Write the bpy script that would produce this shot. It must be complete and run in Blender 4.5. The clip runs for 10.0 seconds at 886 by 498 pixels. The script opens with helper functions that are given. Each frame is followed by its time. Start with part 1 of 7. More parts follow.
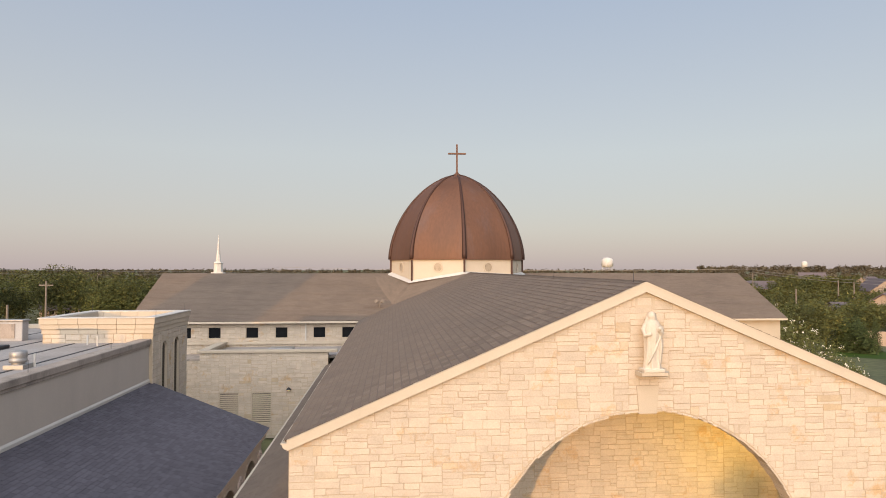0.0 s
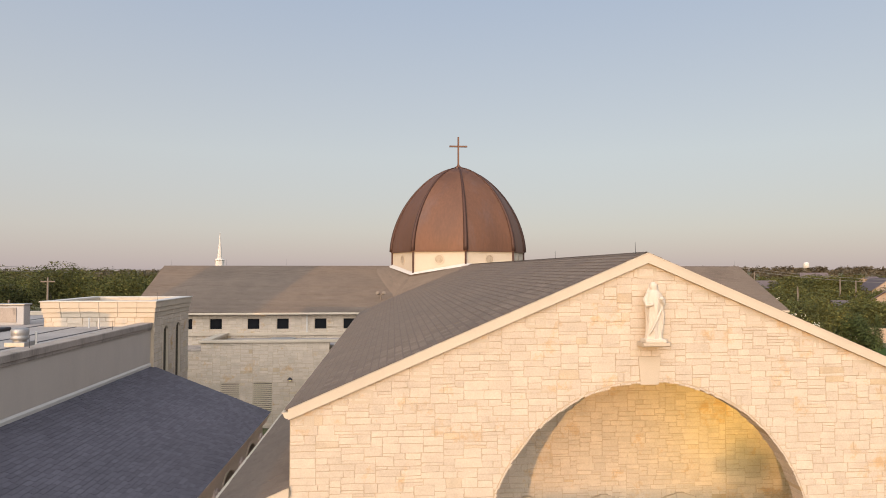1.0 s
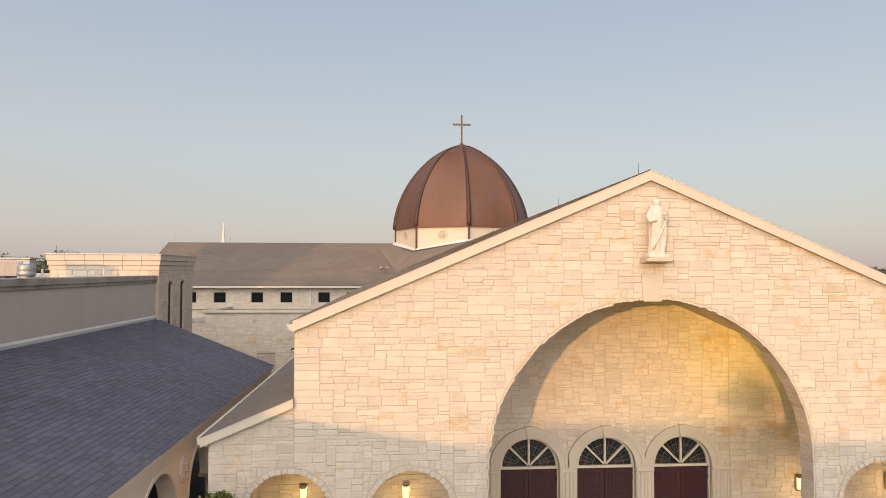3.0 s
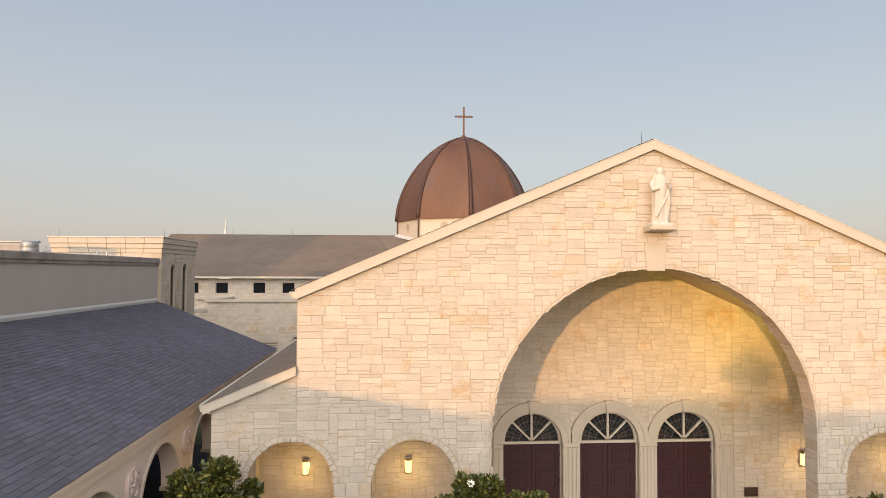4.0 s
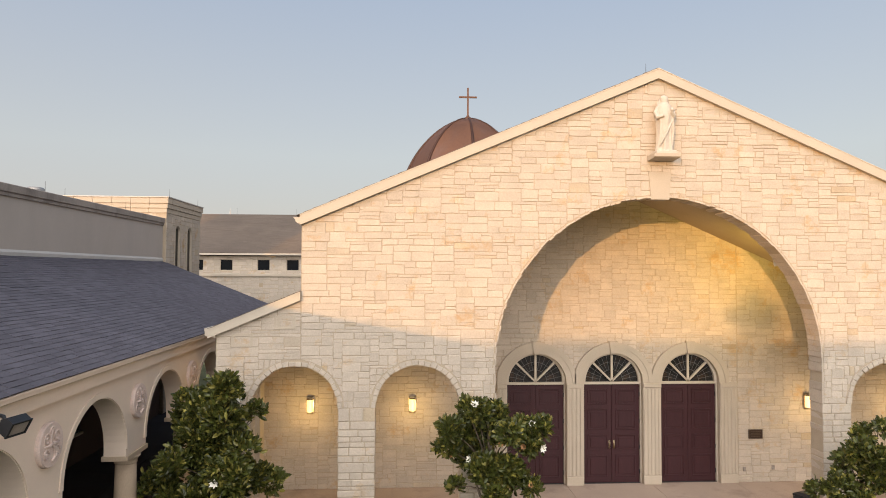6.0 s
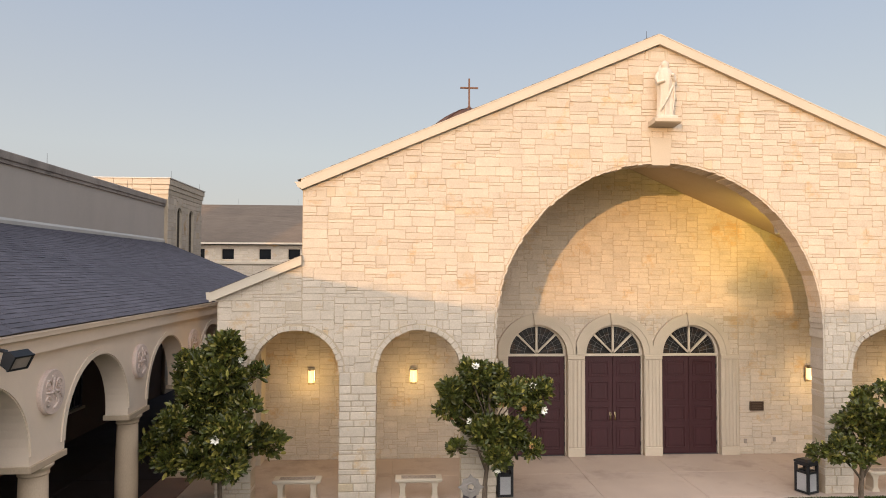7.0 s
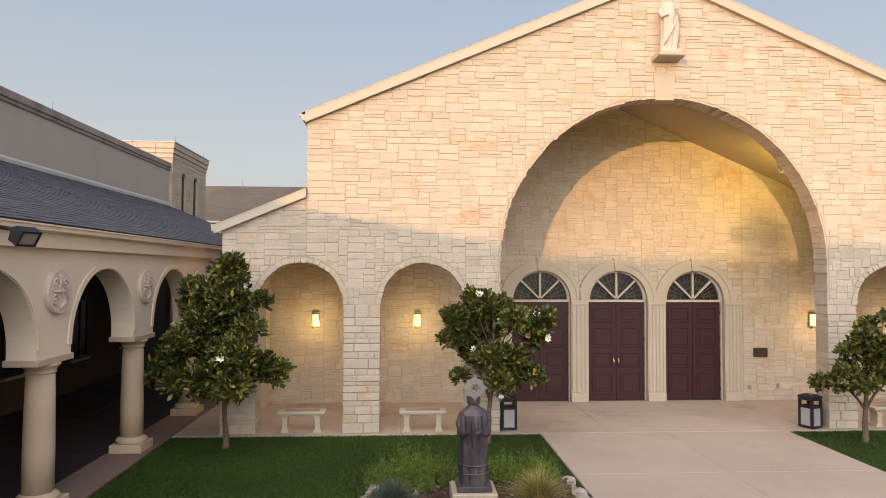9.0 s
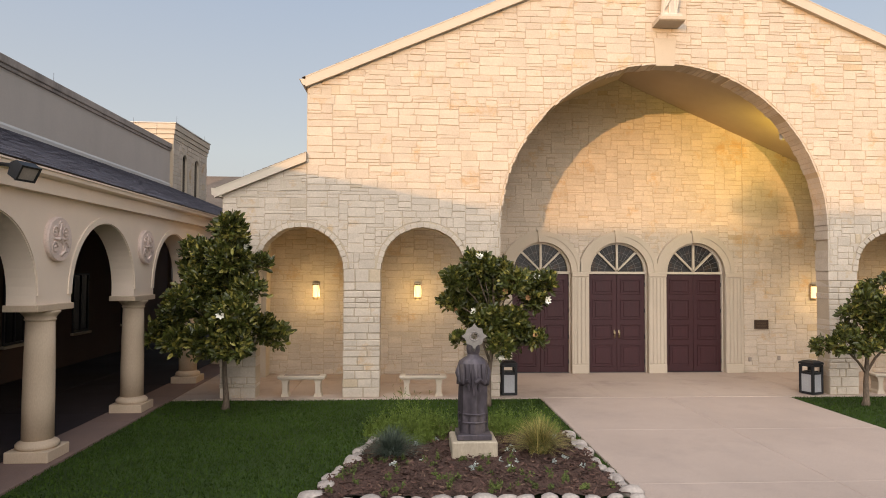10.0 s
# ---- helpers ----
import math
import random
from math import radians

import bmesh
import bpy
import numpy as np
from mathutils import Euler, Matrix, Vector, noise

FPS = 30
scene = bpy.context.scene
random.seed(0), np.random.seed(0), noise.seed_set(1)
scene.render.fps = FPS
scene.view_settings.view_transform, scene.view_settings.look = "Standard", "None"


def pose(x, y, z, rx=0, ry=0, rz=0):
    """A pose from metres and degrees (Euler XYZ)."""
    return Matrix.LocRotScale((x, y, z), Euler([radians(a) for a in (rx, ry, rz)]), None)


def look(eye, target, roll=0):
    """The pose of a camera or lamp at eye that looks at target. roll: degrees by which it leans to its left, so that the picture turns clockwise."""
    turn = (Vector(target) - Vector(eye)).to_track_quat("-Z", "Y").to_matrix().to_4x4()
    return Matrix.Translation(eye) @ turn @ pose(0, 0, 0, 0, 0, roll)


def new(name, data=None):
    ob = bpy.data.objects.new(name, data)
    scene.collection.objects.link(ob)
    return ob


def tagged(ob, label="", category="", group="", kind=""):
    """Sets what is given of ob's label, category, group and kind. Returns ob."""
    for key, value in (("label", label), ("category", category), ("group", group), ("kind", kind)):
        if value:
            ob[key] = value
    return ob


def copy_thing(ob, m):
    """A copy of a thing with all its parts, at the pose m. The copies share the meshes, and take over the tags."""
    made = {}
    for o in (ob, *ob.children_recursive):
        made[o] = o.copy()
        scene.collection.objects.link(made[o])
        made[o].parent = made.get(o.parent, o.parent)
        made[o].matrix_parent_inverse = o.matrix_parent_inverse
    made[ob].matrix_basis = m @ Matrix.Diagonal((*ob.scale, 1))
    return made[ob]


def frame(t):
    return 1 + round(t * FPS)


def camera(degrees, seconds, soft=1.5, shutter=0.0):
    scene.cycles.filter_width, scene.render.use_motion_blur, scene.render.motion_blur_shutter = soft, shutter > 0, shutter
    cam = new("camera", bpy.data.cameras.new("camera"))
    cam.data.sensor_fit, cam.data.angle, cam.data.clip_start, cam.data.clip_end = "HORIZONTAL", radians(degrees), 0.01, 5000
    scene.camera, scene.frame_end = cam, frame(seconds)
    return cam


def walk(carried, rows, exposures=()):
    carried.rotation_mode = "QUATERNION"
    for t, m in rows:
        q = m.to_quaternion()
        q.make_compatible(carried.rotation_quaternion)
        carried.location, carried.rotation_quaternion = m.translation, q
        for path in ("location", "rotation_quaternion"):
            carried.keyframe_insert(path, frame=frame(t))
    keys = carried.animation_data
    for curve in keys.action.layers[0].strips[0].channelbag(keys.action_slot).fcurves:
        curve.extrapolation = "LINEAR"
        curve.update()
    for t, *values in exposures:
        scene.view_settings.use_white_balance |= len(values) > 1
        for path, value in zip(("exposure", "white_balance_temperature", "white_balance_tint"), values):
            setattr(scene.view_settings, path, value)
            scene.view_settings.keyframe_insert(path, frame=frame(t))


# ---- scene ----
cam = camera(68.4, 10.0, 0.95)
METRES, EYE, TILT, LEAN, TURN = 8.3, 11.2, 1.7, 0.0, -4.5
ROWS = [
    (0.0, 0.0, 0.0, 0.0, 0.0, 0.0, -0.0),
    (0.5, -0.0002, 0.0002, -0.0408, 0.07, 0.07, -0.02),
    (1.0, -0.0006, 0.0017, -0.0868, 0.11, 0.09, -0.04),
    (1.5, 0.0003, -0.0018, -0.1486, 0.17, 0.11, -0.06),
    (2.0, 0.001, -0.004, -0.2086, 0.23, 0.12, -0.08),
    (2.5, -0.0001, -0.0069, -0.2725, 0.3, 0.13, -0.11),
    (4.0, -0.0051, -0.005, -0.4166, 0.53, 0.22, -0.16),
    (4.5, -0.0051, -0.0068, -0.4652, 0.61, 0.22, -0.16),
    (5.0, -0.0042, -0.0069, -0.5149, 0.7, 0.22, -0.17),
    (5.5, -0.0054, -0.0067, -0.5688, 0.8, 0.22, -0.2),
    (7.0, -0.0033, -0.0091, -0.7176, 1.0, 0.22, -0.2),
    (7.5, -0.0056, -0.0095, -0.7656, 1.08, 0.21, -0.2),
    (8.0, -0.0061, -0.0099, -0.809, 1.18, 0.19, -0.22),
    (8.5, -0.0065, -0.0116, -0.8569, 1.25, 0.18, -0.2),
    (9.0, -0.0041, -0.0132, -0.9018, 1.29, 0.16, -0.19),
    (9.5, -0.0008, -0.0127, -0.9525, 1.36, 0.17, -0.2),
    (10.0, -0.0003, -0.0122, -0.9991, 1.42, 0.15, -0.21),
]
LAMP_W, FLOOD_W = 30.0, 205.0
EXPOSURES = [(0.0, -0.05, 6500, 10), (5.0, -0.03, 6500, 10), (10.0, 0.0, 6500, 10)]
walk(cam, [(t, pose(0, 0, EYE, TILT, LEAN, TURN) @ pose(METRES * x, METRES * y, METRES * z, 90 + pitch, roll, yaw)) for t, x, y, z, yaw, pitch, roll in ROWS], EXPOSURES)

# ---- light: a clear evening, the sun under 5 degrees over the horizon behind the camera's left shoulder ----
SUN_AZ, SUN_EL, WEST_GLOW = radians(26.2), radians(4.65), 3.25
sun_way = Vector((math.sin(SUN_AZ) * math.cos(SUN_EL), math.cos(SUN_AZ) * math.cos(SUN_EL), -math.sin(SUN_EL)))
world = bpy.data.worlds.new("evening_sky")
scene.world = world
world.use_nodes = True
wt = world.node_tree
wn, wl = wt.nodes, wt.links
sky = wn.new("ShaderNodeTexSky")
sky.sky_type = "NISHITA"
sky.sun_disc = False
sky.sun_elevation = SUN_EL
sky.sun_rotation = math.pi + SUN_AZ
sky.altitude = 200
sky.air_density, sky.dust_density, sky.ozone_density = 1.0, 1.0, 2.0
wn["Background"].inputs["Strength"].default_value = 0.05
wl.new(sky.outputs[0], wn["Background"].inputs["Color"])
# hazy evening air: rosy at the horizon, blue overhead, brighter round the setting sun
way = wn.new("ShaderNodeTexCoord")
split = wn.new("ShaderNodeSeparateXYZ")
wl.new(way.outputs["Generated"], split.inputs[0])
ramp = wn.new("ShaderNodeValToRGB")
wl.new(split.outputs["Z"], ramp.inputs[0])
SKY = [(0.0, (0.46, 0.395, 0.41)), (0.06, (0.52, 0.475, 0.465)), (0.17, (0.525, 0.525, 0.525)), (0.38, (0.40, 0.445, 0.53)), (0.6, (0.25, 0.33, 0.46)), (1.0, (0.16, 0.25, 0.40))]
for k, (at, c) in enumerate(SKY):
    e = ramp.color_ramp.elements.new(at) if 0 < k < len(SKY) - 1 else ramp.color_ramp.elements[0 if k == 0 else -1]
    e.position, e.color = at, (*c, 1)
dot = wn.new("ShaderNodeVectorMath")
dot.operation = "DOT_PRODUCT"
low = wn.new("ShaderNodeVectorMath")
low.operation = "MULTIPLY"
low.inputs[1].default_value = (1, 1, 1.3)
wl.new(way.outputs["Generated"], low.inputs[0])
flat = wn.new("ShaderNodeVectorMath")
flat.operation = "NORMALIZE"
wl.new(low.outputs[0], flat.inputs[0])
wl.new(flat.outputs[0], dot.inputs[0])
dot.inputs[1].default_value = Vector((-math.sin(radians(14)), -math.cos(radians(14)), 0.7)).normalized()
west = wn.new("ShaderNodeMapRange")
west.interpolation_type = "SMOOTHSTEP"
west.inputs["From Min"].default_value, west.inputs["From Max"].default_value = 0.45, 1.0
west.inputs["To Min"].default_value, west.inputs["To Max"].default_value = 0.0, WEST_GLOW
wl.new(dot.outputs["Value"], west.inputs["Value"])
tint = wn.new("ShaderNodeVectorMath")
tint.operation = "SCALE"
tint.inputs[0].default_value = (1.0, 0.935, 0.88)
wl.new(west.outputs[0], tint.inputs["Scale"])
both = wn.new("ShaderNodeVectorMath")
both.operation = "ADD"
wl.new(ramp.outputs[0], both.inputs[0])
wl.new(tint.outputs[0], both.inputs[1])
haze = wn.new("ShaderNodeBackground")
haze.inputs["Strength"].default_value = 1.0
wl.new(both.outputs[0], haze.inputs["Color"])
mix = wn.new("ShaderNodeAddShader")
wl.new(wn["Background"].outputs[0], mix.inputs[0])
wl.new(haze.outputs[0], mix.inputs[1])
wl.new(mix.outputs[0], wn["World Output"].inputs["Surface"])
sun_lamp = bpy.data.lights.new("sun", "SUN")
sun_lamp.energy, sun_lamp.angle, sun_lamp.color = 2.6, radians(0.3), (1.0, 0.555, 0.20)
sun = new("sun", sun_lamp)
sun.matrix_world = look((0, 0, 60), Vector((0, 0, 60)) + sun_way)

# ---- materials ----
def material(name, colour, rough=0.8, metal=0.0, var=0.15, scale=1.5, fine=30.0, fine_var=0.12, bump=0.25, depth=0.01,
             rand="", rand_var=0.2, accent=None, accent_at=0.9, stain=None, stain_amount=0.0, stain_scale=0.6, spec=0.3, stretch=(1, 1, 1), stain_from=0.52, stain_to=0.72):
    """A surface with colour changes at two scales, optional changes from piece to piece, stains and fine relief."""
    m = bpy.data.materials.new(name)
    m.use_nodes = True
    nt = m.node_tree
    n, l = nt.nodes, nt.links
    b = n["Principled BSDF"]
    b.inputs["Roughness"].default_value = rough
    b.inputs["Metallic"].default_value = metal
    b.inputs["Specular IOR Level"].default_value = spec
    tc = n.new("ShaderNodeTexCoord")
    mp = n.new("ShaderNodeMapping")
    mp.inputs["Scale"].default_value = stretch
    l.new(tc.outputs["Object"], mp.inputs["Vector"])

    def noise_node(sc, detail=4.0, rough_n=0.6):
        t = n.new("ShaderNodeTexNoise")
        t.inputs["Scale"].default_value = sc
        t.inputs["Detail"].default_value = detail
        t.inputs["Roughness"].default_value = rough_n
        l.new(mp.outputs[0], t.inputs["Vector"])
        return t.outputs["Fac"]

    def around_one(sock, lo, hi, a=0.3, z=0.7):
        r = n.new("ShaderNodeMapRange")
        r.inputs["From Min"].default_value, r.inputs["From Max"].default_value = a, z
        r.inputs["To Min"].default_value, r.inputs["To Max"].default_value = lo, hi
        l.new(sock, r.inputs["Value"])
        return r.outputs[0]

    def mult(a, c):
        x = n.new("ShaderNodeMath")
        x.operation = "MULTIPLY"
        l.new(a, x.inputs[0])
        l.new(c, x.inputs[1])
        return x.outputs[0]

    coarse, small = noise_node(scale), noise_node(fine, 6.0)
    value = mult(around_one(coarse, 1 - var, 1 + var), around_one(small, 1 - fine_var, 1 + fine_var))
    rgb = n.new("ShaderNodeRGB")
    rgb.outputs[0].default_value = (*colour, 1)
    col = rgb.outputs[0]
    if rand:
        if rand == "object":
            r_out = n.new("ShaderNodeObjectInfo").outputs["Random"]
        else:
            r_out = n.new("ShaderNodeNewGeometry").outputs["Random Per Island"]
        w = n.new("ShaderNodeTexWhiteNoise")
        w.noise_dimensions = "1D"
        l.new(r_out, w.inputs["W"])
        value = mult(value, around_one(w.outputs["Value"], 1 - rand_var, 1 + rand_var, 0, 1))
        if accent:
            mx = n.new("ShaderNodeMix")
            mx.data_type = "RGBA"
            l.new(around_one(r_out, 0, 1, accent_at, 1.0), mx.inputs["Factor"])
            l.new(col, mx.inputs["A"])
            mx.inputs["B"].default_value = (*accent, 1)
            col = mx.outputs["Result"]
    if stain:
        mx = n.new("ShaderNodeMix")
        mx.data_type = "RGBA"
        f = around_one(noise_node(stain_scale, 6.0, 0.7), 0, stain_amount, stain_from, stain_to)
        l.new(f, mx.inputs["Factor"])
        l.new(col, mx.inputs["A"])
        mx.inputs["B"].default_value = (*stain, 1)
        col = mx.outputs["Result"]
    vm = n.new("ShaderNodeVectorMath")
    vm.operation = "SCALE"
    l.new(col, vm.inputs[0])
    l.new(value, vm.inputs["Scale"])
    l.new(vm.outputs[0], b.inputs["Base Color"])
    if bump:
        bn = n.new("ShaderNodeBump")
        bn.inputs["Strength"].default_value = bump
        bn.inputs["Distance"].default_value = depth
        l.new(small, bn.inputs["Height"])
        l.new(bn.outputs[0], b.inputs["Normal"])
    rr = around_one(coarse, max(0.02, rough - 0.08), min(1, rough + 0.08))
    l.new(rr, b.inputs["Roughness"])
    return m


def glow_material(name, colour, strength):
    m = bpy.data.materials.new(name)
    m.use_nodes = True
    b = m.node_tree.nodes["Principled BSDF"]
    b.inputs["Base Color"].default_value = (*colour, 1)
    b.inputs["Emission Color"].default_value = (*colour, 1)
    b.inputs["Emission Strength"].default_value = strength
    return m


STONE = dict(rough=0.9, var=0.08, scale=2.5, fine=26, fine_var=0.08, bump=0.4, depth=0.015, rand_var=0.07,
             accent=(0.47, 0.37, 0.25), accent_at=0.972, stain=(0.47, 0.30, 0.14), stain_amount=0.7, stain_scale=1.15, stain_from=0.57, stain_to=0.68)
LIME = (0.515, 0.436, 0.350)
M_STONE = material("limestone_block", LIME, rand="object", **STONE)
M_STONEWORK = material("limestone_blocks", LIME, rand="island", **STONE)
M_MORTAR = material("mortar", (0.44, 0.36, 0.265), rough=0.95, var=0.1, fine=60, bump=0.3, depth=0.005)
M_CAST = material("cast_stone", (0.48, 0.405, 0.315), rough=0.8, var=0.06, scale=1.2, fine=45, fine_var=0.06, bump=0.15, depth=0.004,
                  stain=(0.42, 0.36, 0.28), stain_amount=0.25, stain_scale=0.9)
M_COPING = material("weathered_coping", (0.33, 0.28, 0.24), rough=0.85, var=0.15, scale=1.0, fine=40, bump=0.2, depth=0.004,
                    stain=(0.13, 0.115, 0.105), stain_amount=0.9, stain_scale=0.9, stretch=(1, 1, 0.35))
M_TRIM = material("cream_trim_paint", (0.50, 0.43, 0.34), rough=0.6, var=0.04, fine=25, fine_var=0.03, bump=0.05, depth=0.002)
M_WHITE = material("white_metal_flashing", (0.54, 0.51, 0.47), rough=0.5, var=0.06, fine=20, fine_var=0.04, bump=0.05, depth=0.002)
M_STUCCO = material("beige_stucco", (0.47, 0.41, 0.355), rough=0.9, var=0.06, scale=0.7, fine=90, fine_var=0.06, bump=0.3, depth=0.003,
                    stain=(0.40, 0.34, 0.28), stain_amount=0.35, stain_scale=0.5, stretch=(1, 1, 0.4))
# Inner wall and ceiling of the arcade: brown with the roof's shade put in.
M_INNER_SHADED = material("shaded_arcade_plaster", (0.105, 0.066, 0.050), rough=0.9, var=0.12, scale=0.9, fine=60, bump=0.2, depth=0.003)
M_COLUMN = material("column_plaster", (0.52, 0.40, 0.285), rough=0.8, var=0.06, scale=1.5, fine=60, fine_var=0.07, bump=0.15, depth=0.003,
                    stain=(0.45, 0.37, 0.29), stain_amount=0.3, stain_scale=1.2, stretch=(1, 1, 0.4))
M_ARCADE = material("arcade_plaster", (0.80, 0.655, 0.525), rough=0.85, var=0.05, scale=0.9, fine=80, fine_var=0.05, bump=0.2, depth=0.003)
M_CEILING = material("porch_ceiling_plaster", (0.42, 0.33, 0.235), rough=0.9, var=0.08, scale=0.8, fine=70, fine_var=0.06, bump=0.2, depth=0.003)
SHINGLE = (0.160, 0.124, 0.097)
M_SHINGLE = material("asphalt_shingle", SHINGLE, rough=0.92, var=0.12, scale=0.5, fine=120, fine_var=0.25, bump=0.4, depth=0.004, rand="object", rand_var=0.16)
M_SHINGLES = material("asphalt_shingles", SHINGLE, rough=0.92, var=0.12, scale=0.5, fine=120, fine_var=0.25, bump=0.4, depth=0.004, rand="island", rand_var=0.06)
# Arcade copy of the nave's shingle, with blue-grey shade put into its colour.
M_SHADED_SHINGLE = material("shaded_shingle", (0.098, 0.091, 0.108), rough=0.92, var=0.12, scale=0.5, fine=120, fine_var=0.25, bump=0.4, depth=0.004, rand="object", rand_var=0.14)
M_SHADED_SHINGLES = material("shaded_shingles", (0.098, 0.091, 0.108), rough=0.92, var=0.12, scale=0.5, fine=120, fine_var=0.25, bump=0.4, depth=0.004, rand="island", rand_var=0.14)
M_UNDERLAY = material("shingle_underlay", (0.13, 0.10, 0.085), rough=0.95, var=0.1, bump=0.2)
M_COPPER = material("aged_copper", (0.135, 0.064, 0.037), rough=0.6, metal=0.35, var=0.22, scale=0.35, fine=6, fine_var=0.1, bump=0.08, depth=0.01,
                    stain=(0.13, 0.085, 0.075), stain_amount=0.6, stain_scale=0.45, stretch=(1, 1, 0.3), spec=0.5)
M_RIB = material("dark_copper_seam", (0.070, 0.036, 0.027), rough=0.55, metal=0.35, var=0.15, scale=0.5, fine=6, bump=0.05)
M_ROUNDPANE = material("tan_obscured_glass", (0.33, 0.27, 0.20), rough=0.3, var=0.12, scale=3, bump=0, spec=0.5)
M_STEEL = material("dark_steel", (0.05, 0.05, 0.055), rough=0.5, metal=0.6, var=0.1, bump=0.05)
M_BLACK = material("black_plastic", (0.018, 0.018, 0.02), rough=0.5, var=0.1, bump=0.05)
M_GREYPANEL = material("grey_aggregate_panel", (0.38, 0.37, 0.37), rough=0.8, var=0.1, fine=120, fine_var=0.3, bump=0.3, depth=0.003)
M_DOOR = material("dark_maroon_wood", (0.044, 0.0145, 0.017), rough=0.5, var=0.15, scale=1.0, fine=14, fine_var=0.2, bump=0.1, depth=0.002, stretch=(6, 6, 0.6), spec=0.3)
M_BRASS = material("brass", (0.38, 0.30, 0.19), rough=0.3, metal=1.0, var=0.05, bump=0)
M_BRONZE = material("weathered_bronze", (0.085, 0.072, 0.082), rough=0.42, metal=0.35, var=0.3, scale=3, fine=12, fine_var=0.2, bump=0.15, depth=0.006,
                    stain=(0.20, 0.16, 0.12), stain_amount=0.5, stain_scale=3.5, stretch=(1, 1, 0.5))
M_MARBLE = material("white_statue_stone", (0.53, 0.47, 0.395), rough=0.6, var=0.04, fine=20, fine_var=0.05, bump=0.1)
M_CONCRETE = material("pinkish_concrete", (0.42, 0.33, 0.275), rough=0.85, var=0.09, scale=0.45, fine=60, fine_var=0.12, bump=0.15, depth=0.003,
                      stain=(0.31, 0.25, 0.215), stain_amount=0.5, stain_scale=0.7)
M_CONCRETE2 = material("porch_concrete", (0.42, 0.33, 0.27), rough=0.8, var=0.1, scale=0.5, fine=60, fine_var=0.12, bump=0.15, depth=0.003,
                       stain=(0.22, 0.165, 0.14), stain_amount=0.75, stain_scale=0.55)
# Reddish paving colour taken near black to hold the arcade's shade.
M_WALKWAY_SHADED = material("shaded_arcade_paving", (0.036, 0.026, 0.027), rough=0.75, var=0.12, scale=0.8, fine=40, fine_var=0.1, bump=0.15, depth=0.003)
M_SOIL = material("dry_ground", (0.10, 0.105, 0.05), rough=1.0, var=0.35, scale=0.03, fine=1.2, fine_var=0.3, bump=0.4, depth=0.05,
                  stain=(0.16, 0.13, 0.075), stain_amount=0.7, stain_scale=0.012)
M_LAWN = material("lawn_soil", (0.026, 0.048, 0.007), rough=1.0, var=0.25, scale=0.6, fine=25, fine_var=0.35, bump=0.5, depth=0.02)
M_GRASS = material("grass_blades", (0.036, 0.064, 0.008), rough=0.8, var=0.3, scale=0.45, fine=5, fine_var=0.15, bump=0, rand="island", rand_var=0.2, spec=0.15)
M_MULCH = material("bark_mulch", (0.088, 0.050, 0.038), rough=1.0, var=0.3, scale=3, fine=45, fine_var=0.5, bump=1.0, depth=0.03)
M_ROCK = material("pale_edging_rock", (0.40, 0.345, 0.305), rough=0.9, var=0.28, scale=4, fine=25, fine_var=0.15, bump=0.5, depth=0.01)
M_LEAF = material("magnolia_leaves", (0.054, 0.062, 0.011), rough=0.42, var=0.2, scale=2, fine=6, fine_var=0.15, bump=0, rand="island", rand_var=0.45,
                  accent=(0.27, 0.23, 0.05), accent_at=0.68, spec=0.45)
M_BARK = material("grey_bark", (0.135, 0.10, 0.072), rough=0.95, var=0.25, scale=5, fine=40, fine_var=0.3, bump=0.6, depth=0.01, stretch=(1, 1, 0.3))
M_PETAL = material("white_petals", (0.82, 0.78, 0.68), rough=0.6, var=0.05, bump=0)
M_HERB = material("green_perennial", (0.110, 0.150, 0.023), rough=0.7, var=0.2, scale=2, bump=0, rand="island", rand_var=0.4)
M_BLUEGRASS = material("grey_green_blades", (0.075, 0.095, 0.07), rough=0.7, var=0.2, bump=0, rand="island", rand_var=0.4)
M_STRAW = material("straw_blades", (0.34, 0.275, 0.09), rough=0.8, var=0.2, bump=0, rand="island", rand_var=0.45, accent=(0.09, 0.14, 0.03), accent_at=0.55)
M_SILVER = material("silver_leaf", (0.36, 0.38, 0.34), rough=0.8, var=0.2, bump=0, rand="island", rand_var=0.3)
M_WOODS = material("tree_foliage", (0.066, 0.072, 0.021), rough=0.9, var=0.55, scale=0.06, fine=0.9, fine_var=0.2, bump=0, rand="island", rand_var=0.3,
                   accent=(0.14, 0.125, 0.036), accent_at=0.72)
# Far woods: paler and browner, with the distance's haze put into the colour.
M_HAZED_WOODS = material("hazed_far_woods", (0.085, 0.070, 0.045), rough=0.95, var=0.4, scale=0.02, fine=0.3, fine_var=0.15, bump=0, rand="island", rand_var=0.2)
M_RELIEF = material("pinkish_relief_plaster", (0.68, 0.54, 0.47), rough=0.85, var=0.1, scale=3, fine=50, bump=0.2, depth=0.003)
M_OLEANDER = material("oleander_foliage", (0.105, 0.112, 0.034), rough=0.8, var=0.2, scale=0.5, bump=0, rand="island", rand_var=0.4)
M_ROOFDECK = material("pale_roof_membrane", (0.33, 0.30, 0.28), rough=0.85, var=0.12, scale=0.4, fine=10, bump=0.1,
                      stain=(0.22, 0.20, 0.19), stain_amount=0.6, stain_scale=0.35)
M_GALV = material("galvanised_metal", (0.33, 0.32, 0.31), rough=0.45, metal=0.5, var=0.1, bump=0.05)
M_DARKWIN = material("dark_window_glass", (0.012, 0.013, 0.015), rough=0.15, var=0.1, bump=0, spec=0.2)
